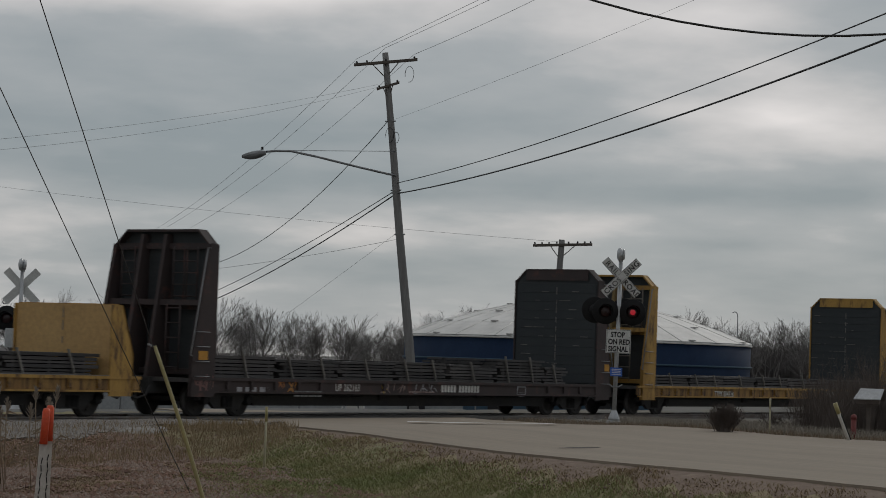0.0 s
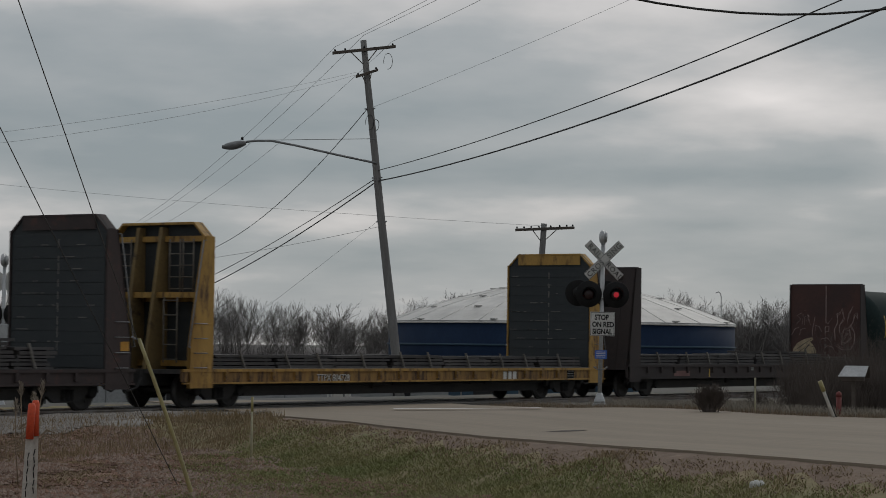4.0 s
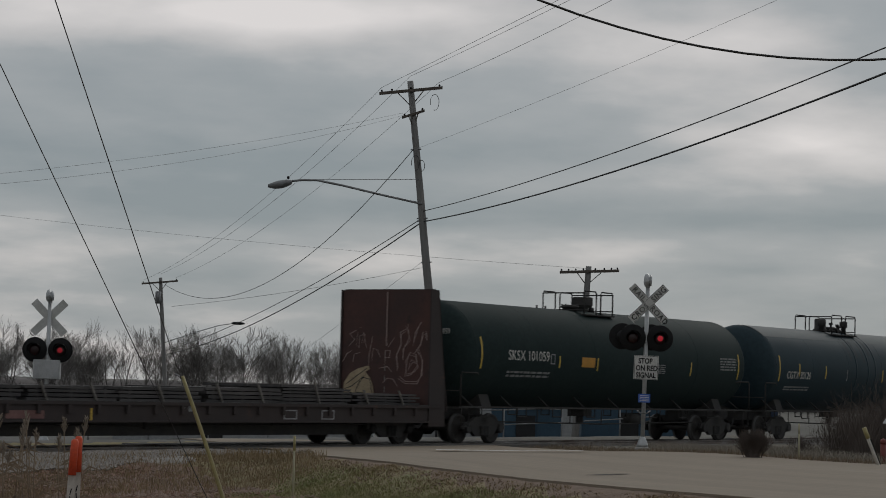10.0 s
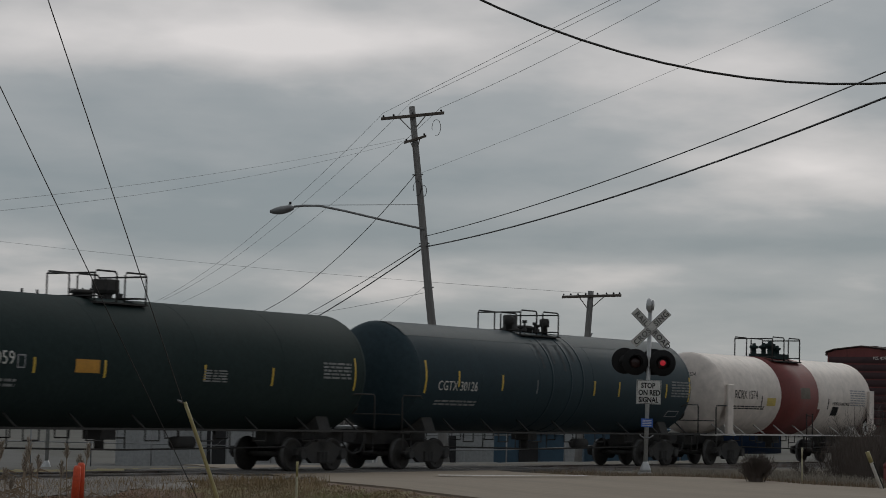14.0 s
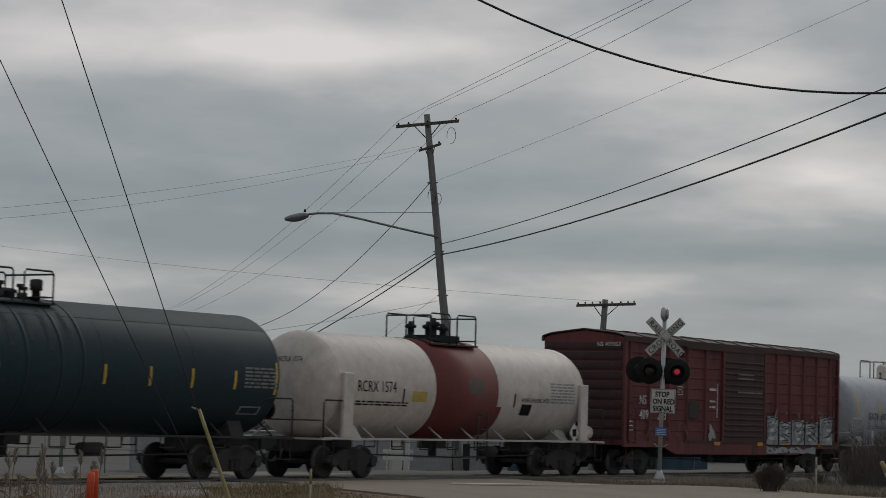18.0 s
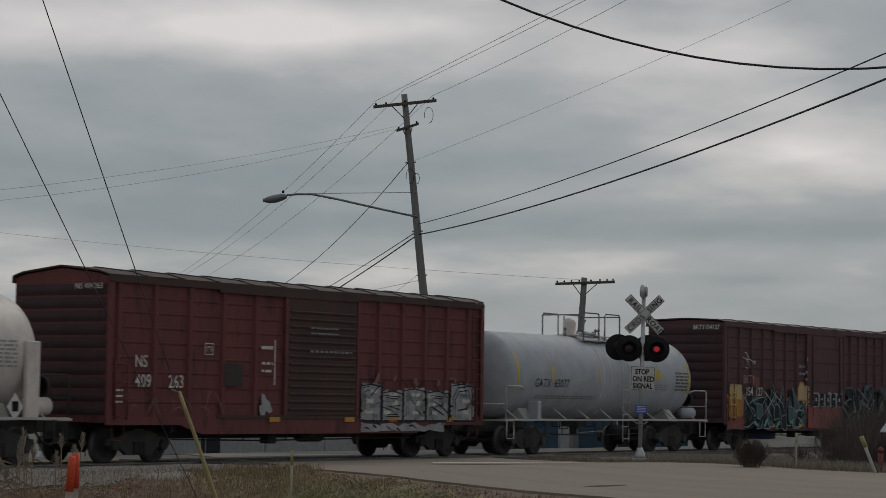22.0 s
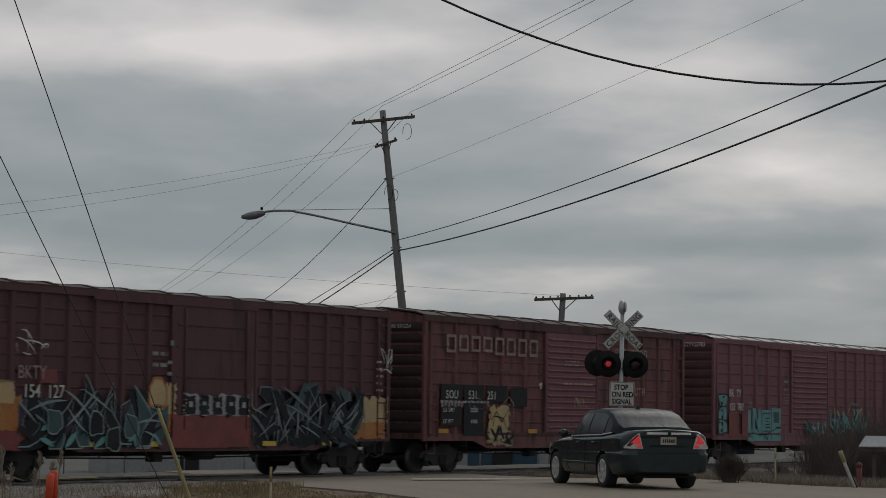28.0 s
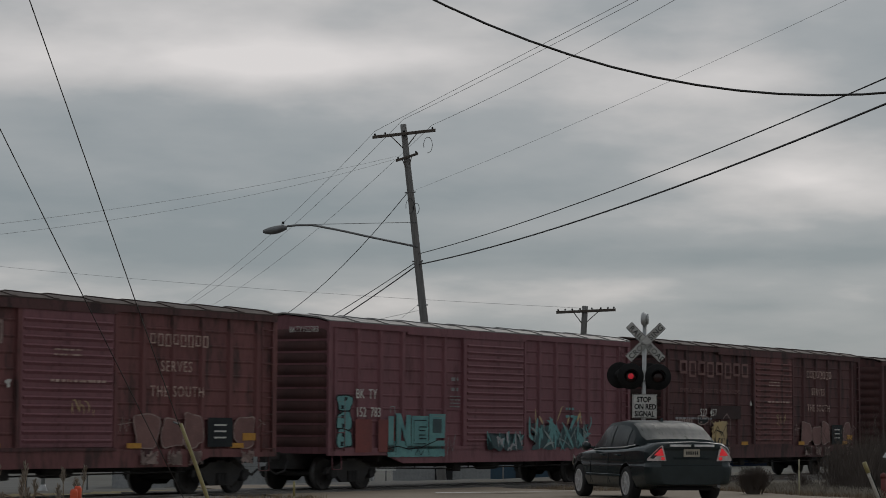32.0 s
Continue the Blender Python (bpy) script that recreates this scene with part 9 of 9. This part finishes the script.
    if lad:
        bm = bm_()
        for k in range(12):
            t = k / 11
            a = radians(78 * t)
            y, z = -(r + 0.08) * math.cos(a) if t > 0.45 else -(r + 0.08), zc + (r + 0.08) * math.sin(a) if t > 0.45 else 0.45 + (zc - 0.45) * t / 0.45
            rod(bm, (lad - 0.2, y, z), (lad + 0.2, y, z), 0.015, n=5)
        for dx in (-0.2, 0.2):
            pipe(bm, [(lad + dx, -(r + 0.08), 0.35), (lad + dx, -(r + 0.08), zc + 0.3), (lad + dx, -(r + 0.08) * math.cos(radians(35)), zc + (r + 0.08) * math.sin(radians(35))), (lad + dx, -(r + 0.08) * math.cos(radians(70)), zc + (r + 0.08) * math.sin(radians(70)))], 0.02, 5)
        part("ladder", bm, rail_mat, root)
    bm = bm_()
    box(bm, L * 0.5 - 0.25, L * 0.5 + 0.25, -0.3, 0.3, zc - r - 0.25, zc - r + 0.05)
    rod(bm, (L * 0.5, 0, zc - r - 0.5), (L * 0.5, 0, zc - r), 0.12, n=10)
    part("bottom_outlet", bm, M_under, root)
    bm = bm_()
    pipe(bm, [(3.0, -0.8, 0.62), (L * 0.5, -0.8, 0.55), (L - 3.0, -0.8, 0.62)], 0.022, 5)
    for k in range(7):
        x = 3.4 + (L - 6.8) * k / 6
        rod(bm, (x, -0.8, 0.58), (x, -0.8, 1.0), 0.018, n=5)
    part("brake_rod", bm, M_under, root)
    bm = bm_()
    turn(bm, [(L * 0.6, 0.0), (L * 0.6, 0.15), (L * 0.6 + 0.7, 0.15), (L * 0.6 + 0.7, 0.0)], 12, "x", (0, -0.7, 0.72))
    part("brake_cylinder", bm, M_under, root)
    truck(root, 1.9), truck(root, L - 1.9)
    coupler(root, -0.05, -1), coupler(root, L + 0.05, 1)
    return root


def on_tank(root, text, x, ang, size, r, zc, material=None, squeeze=0.85, space=1.02):
    """Letters on the shell, at an angle above the level of its axis, each glyph bent with the shell."""
    a0 = radians(ang)
    ob = letters(text, size, material or M_let, root, None, squeeze=squeeze, space=space, bold=0.0)
    for v in ob.data.vertices:
        a = a0 + v.co.y / r
        rr = r + 0.008 + (0.002 if v.co.z > 0 else 0)
        v.co = V(x + v.co.x, -rr * math.cos(a), zc + rr * math.sin(a))
    return ob


def tank_patch(root, name, x0, x1, z0, z1, r, zc, material, label="", lift=0.006):
    bm = bm_()
    prev = None
    n = 8
    for k in range(n + 1):
        a = math.asin(max(-0.999, min(0.999, (z0 + (z1 - z0) * k / n - zc) / r)))
        y, z = -(r + lift) * math.cos(a), zc + (r + lift) * math.sin(a)
        c = (bm.verts.new((x0, y, z)), bm.verts.new((x1, y, z)))
        if prev:
            bm.faces.new((prev[0], prev[1], c[1], c[0]))
        prev = c
    return part(name, bm, material, root, label)


def tank_lines(root, x, z, w, rows, r, zc, material, h=0.05):
    rnd = random.Random(int(x * 31 + z * 7))
    for k in range(rows):
        xx = x
        while xx < x + w:
            ww = rnd.uniform(0.12, 0.35)
            tank_patch(root, "stencilling", xx, min(x + w, xx + ww), z - 1.8 * h * k, z - 1.8 * h * k + h, r, zc, material)
            xx += ww + 0.05


R1, Z1 = 1.535, 2.56
t1 = tankcar("glossy black tank car with white reporting marks and yellow strips", 20.5, 18.5, M_tankb, R1, Z1, 0.1, 18.4, [], (8.1, 9.9), 1, M_under, M_under, "box")
on_tank(t1, "SKSX 101059", 2.45, -5, 0.42, R1, Z1, squeeze=0.98)
tank_lines(t1, 2.5, 2.05, 2.4, 2, R1, Z1, M_stn, 0.06)
letters("SKSX 101059", 0.22, M_let, t1, pose(0.13, -0.05, 3.1, 90, 0, -90), squeeze=0.8)
for x, z0, z1 in ((1.0, 2.15, 3.05), (5.35, 2.25, 2.6), (7.65, 2.2, 2.6), (11.2, 2.2, 2.6), (13.85, 2.15, 2.6), (17.35, 2.1, 2.95)):
    tank_patch(t1, "reflector_strip", x, x + 0.07, z0, z1, R1, Z1, M_ystr)
tank_patch(t1, "orange_decal", 6.7, 7.5, 2.3, 2.6, R1, Z1, M_ydec, "amber instruction decal")
tank_patch(t1, "small_plate", 4.85, 5.1, 2.35, 2.65, R1, Z1, M_gs), tank_patch(t1, "small_plate_face", 4.88, 5.07, 2.38, 2.62, R1, Z1, M_tankb, lift=0.01)
tank_lines(t1, 16.0, 2.75, 1.2, 5, R1, Z1, M_stn, 0.05), tank_lines(t1, 11.2, 2.45, 0.9, 5, R1, Z1, M_stn, 0.035)
R2, Z2 = 1.51, 2.57
t2 = tankcar("blue-black tank car with paler top and yellow strips", 40.1, 17.5, M_tankn, R2, Z2, 0.2, 17.3, [(7.9, 0.08, M_tankn), (9.0, 0.08, M_tankn), (9.7, 0.08, M_tankn)], (7.2, 9.4), 2, M_under, M_under, "posts")
on_tank(t2, "CGTX 30126", 1.75, -14, 0.38, R2, Z2, squeeze=0.95)
tank_lines(t2, 1.8, 1.88, 2.1, 2, R2, Z2, M_stn, 0.05)
for x, z0, z1 in ((1.1, 2.1, 3.0), (2.75, 2.3, 2.75), (5.05, 2.25, 2.7), (10.35, 2.2, 2.65), (11.9, 2.2, 2.65), (13.4, 2.2, 2.65), (15.0, 2.2, 2.65), (16.6, 2.1, 2.9)):
    tank_patch(t2, "reflector_strip", x, x + 0.08, z0, z1, R2, Z2, M_ystr)
tank_lines(t2, 15.4, 2.7, 1.3, 6, R2, Z2, M_stn, 0.05), tank_patch(t2, "plate_frame", 15.5, 16.3, 1.6, 1.8, R2, Z2, M_gs), tank_patch(t2, "plate_face", 15.55, 16.25, 1.63, 1.77, R2, Z2, M_tankn, lift=0.01)
tank_patch(t2, "pale_strip", 7.0, 7.05, 2.2, 2.6, R2, Z2, M_stn)
tank_patch(t2, "paler_top", 0.75, 16.7, 3.68, 4.07, R2, Z2, M_ttop, "paler strip along the top of the shell", 0.004)
for xx, zz in ((7.4, 2.95), (8.05, 3.1), (8.6, 2.9), (9.25, 3.2)):
    tank_patch(t2, "spill_streak", xx, xx + 0.14, zz, 4.04, R2, Z2, M_streak, "grey spill streak down the shell")
R3, Z3 = 1.4, 2.43
t3 = tankcar("dirty white tank car with a broad red band", 58.7, 14.4, M_tankw, R3, Z3, 0.25, 13.75, [(6.85, 3.15, M_tankr)], (5.85, 8.15), 3, M_under, M_gal, "valves")
on_tank(t3, "RCRX 1574", 1.6, -6, 0.42, R3, Z3, M_letb)
tank_lines(t3, 1.6, 2.0, 2.4, 2, R3, Z3, M_letb, 0.04)
on_tank(t3, "HYDROCHLORIC ACID", 9.7, -11, 0.17, R3, Z3, M_letb)
tank_patch(t3, "hazard_panel", 9.75, 10.3, 1.78, 2.1, R3, Z3, M_letb, "dark square panel")
tank_patch(t3, "yellow_decal", 4.15, 4.85, 2.06, 2.34, R3, Z3, M_ypale, "yellow instruction decal")
tank_lines(t3, 11.3, 2.7, 1.4, 7, R3, Z3, M_gs, 0.05)
for x in (3.7, 9.3):
    tank_patch(t3, "dark_strip", x, x + 0.07, 2.0, 2.4, R3, Z3, M_letb)
letters("RCRX 1574", 0.2, M_letb, t3, pose(0.27, 0.2, 3.0, 90, 0, -90), squeeze=0.8)
for x in (1.2, 13.2):
    bm = bm_()
    box(bm, x - 0.3, x + 0.12, -1.5, -1.38, 1.06, 2.75)
    part("shield_plate", bm, M_tankw, t3, "tall white shield plate", 0.02)
bm = bm_()
turn(bm, [(13.1, 0.0), (13.15, 0.2), (13.9, 0.2), (13.95, 0.0)], 14, "x", (0, -1.15, 1.32))
part("air_reservoir", bm, M_tankw, t3)
bm = bm_()
prism(bm, [(12.35, -1.46, 1.3), (12.6, -1.46, 1.6), (12.85, -1.46, 1.3), (12.6, -1.46, 1.0)], (0, 0.02, 0))
pl = part("placard", bm, M_white, t3, "white diamond hazard placard")
bm = bm_()
box(bm, 12.5, 12.7, -1.466, -1.461, 1.2, 1.42)
part("placard_mark", bm, M_letb, pl)
bm = bm_()
ladder(bm, 7.55, -R3 - 0.06, 0.55, 1.75, w=0.5, n=4, r=0.02)
part("side_ladder", bm, M_brown, t3, "dark rusty side ladder")
tank_patch(t3, "product_stain", 8.0, 8.7, 1.2, 2.0, R3, Z3, M_tankr), tank_patch(t3, "dark_patch", 6.9, 7.7, 2.35, 2.75, R3, Z3, M_soot, lift=0.016)
R4, Z4 = 1.3, 2.36
t4 = tankcar("pale grey tank car with black lettering and yellow strips", 91.4, 12.9, M_tankg, R4, Z4, 0.35, 12.45, [(6.1, 0.05, M_let), (6.6, 0.04, M_let)], (5.75, 8.05), 4, M_gal, M_gal, "dome", lad=7.4)
on_tank(t4, "GATX  65077", 1.98, -15, 0.36, R4, Z4, M_letb, squeeze=0.95)
tank_lines(t4, 2.2, 1.74, 3.6, 2, R4, Z4, M_stn, 0.035)
for x, z0, z1 in ((0.95, 2.0, 3.0), (2.95, 2.2, 2.65), (5.78, 2.2, 2.6), (8.1, 2.2, 2.6), (11.75, 1.9, 2.9)):
    tank_patch(t4, "reflector_strip", x, x + 0.11, z0, z1, R4, Z4, M_ystr)
tank_patch(t4, "yellow_decal", 9.15, 9.9, 2.33, 2.68, R4, Z4, M_ypale, "yellow instruction decal")
tank_lines(t4, 10.9, 2.55, 0.9, 6, R4, Z4, M_soot, 0.06), tank_lines(t4, 9.5, 2.15, 0.9, 3, R4, Z4, M_gs, 0.04)
bm = bm_()
turn(bm, [(11.7, 0.0), (11.75, 0.18), (12.4, 0.18), (12.45, 0.0)], 14, "x", (0, -1.1, 1.28))
part("air_reservoir", bm, M_tankg, t4)
bm = bm_()
box(bm, 1.9, 2.1, -1.45, -1.1, 1.06, 1.6)
part("valve_box", bm, M_tankg, t4, "", 0.02)


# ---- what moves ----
def run(t):
    """Metres the train has gone by t (0 at mid-clip), along -x of its cars."""
    u = (t - 16) / 16
    return V0 * u * 10 + V1 * u ** 2 + V2 * u ** 3 + V3 * u ** 4


V0, V1, V2, V3 = 9.10152, 1.33003, 0.63088, -0.19798
CAR_ROWS = [(0.0, -150.0), (12.0, -73.62), (20.0, -27.82), (22.9, -11.62), (23.1, -10.38), (23.3, -9.36), (23.5, -8.43), (23.7, -7.5), (23.9, -6.5), (24.1, -5.61), (24.3, -4.74), (24.5, -3.98), (24.8, -2.95), (25.1, -2.01), (25.4, -1.17), (25.7, -0.49), (26.0, -0.09), (26.4, 0.18), (26.8, 0.3), (27.2, 0.34), (28.5, 0.33), (32.0, 0.33)]


def flash_rows(lens, phase):
    """The lens shows its glowing side for one half period and its dark side for the next."""
    half, lag = 0.6556, 0.1
    rows, k, lit = [], -1, None
    base = lens.matrix_basis.copy()

    def at(ang):
        return base @ pose(0, 0, 0, 0, 0, ang)
    t, ang = 0.0, 0 if phase == 1 else 180
    rows.append((0.0, at(ang)))
    sw = lag
    while sw < 32.0:
        for j in range(4):
            rows.append((sw - 0.05 + j / 30, at(ang + 60 * j)))
        ang += 180
        sw += half
    rows.append((32.0, at(ang)))
    walk(lens, sorted({round(r[0] * FPS): r for r in rows}.values(), key=lambda r: r[0]))


def motions():
    times = [0.5 * i for i in range(65)]
    for ob, s0 in MOVING:
        walk(ob, [(t, Matrix.Translation(track(s0 - run(t))) @ pose(0, 0, 0, 0, 0, TH)) for t in times])
    fine = [0.1 * i for i in range(321)]
    for w, dx in AXLES:
        walk(w, [(t, pose(dx, 0, 0.42, 0, -math.degrees(run(t) / 0.42), 0)) for t in fine])
    flash_rows(FLASH[0], 0), flash_rows(FLASH[1], 1)
    flash_rows(FLASH_FAR[0], 0), flash_rows(FLASH_FAR[1], 1)
    car, wheels = AUTO
    walk(car, [(t, auto_pose(d)) for t, d in CAR_ROWS])
    for w, base in wheels:
        walk(w, [(t, base @ pose(0, 0, 0, 0, -math.degrees(auto_dist(t) / 0.325), 0)) for t in fine])


motions()
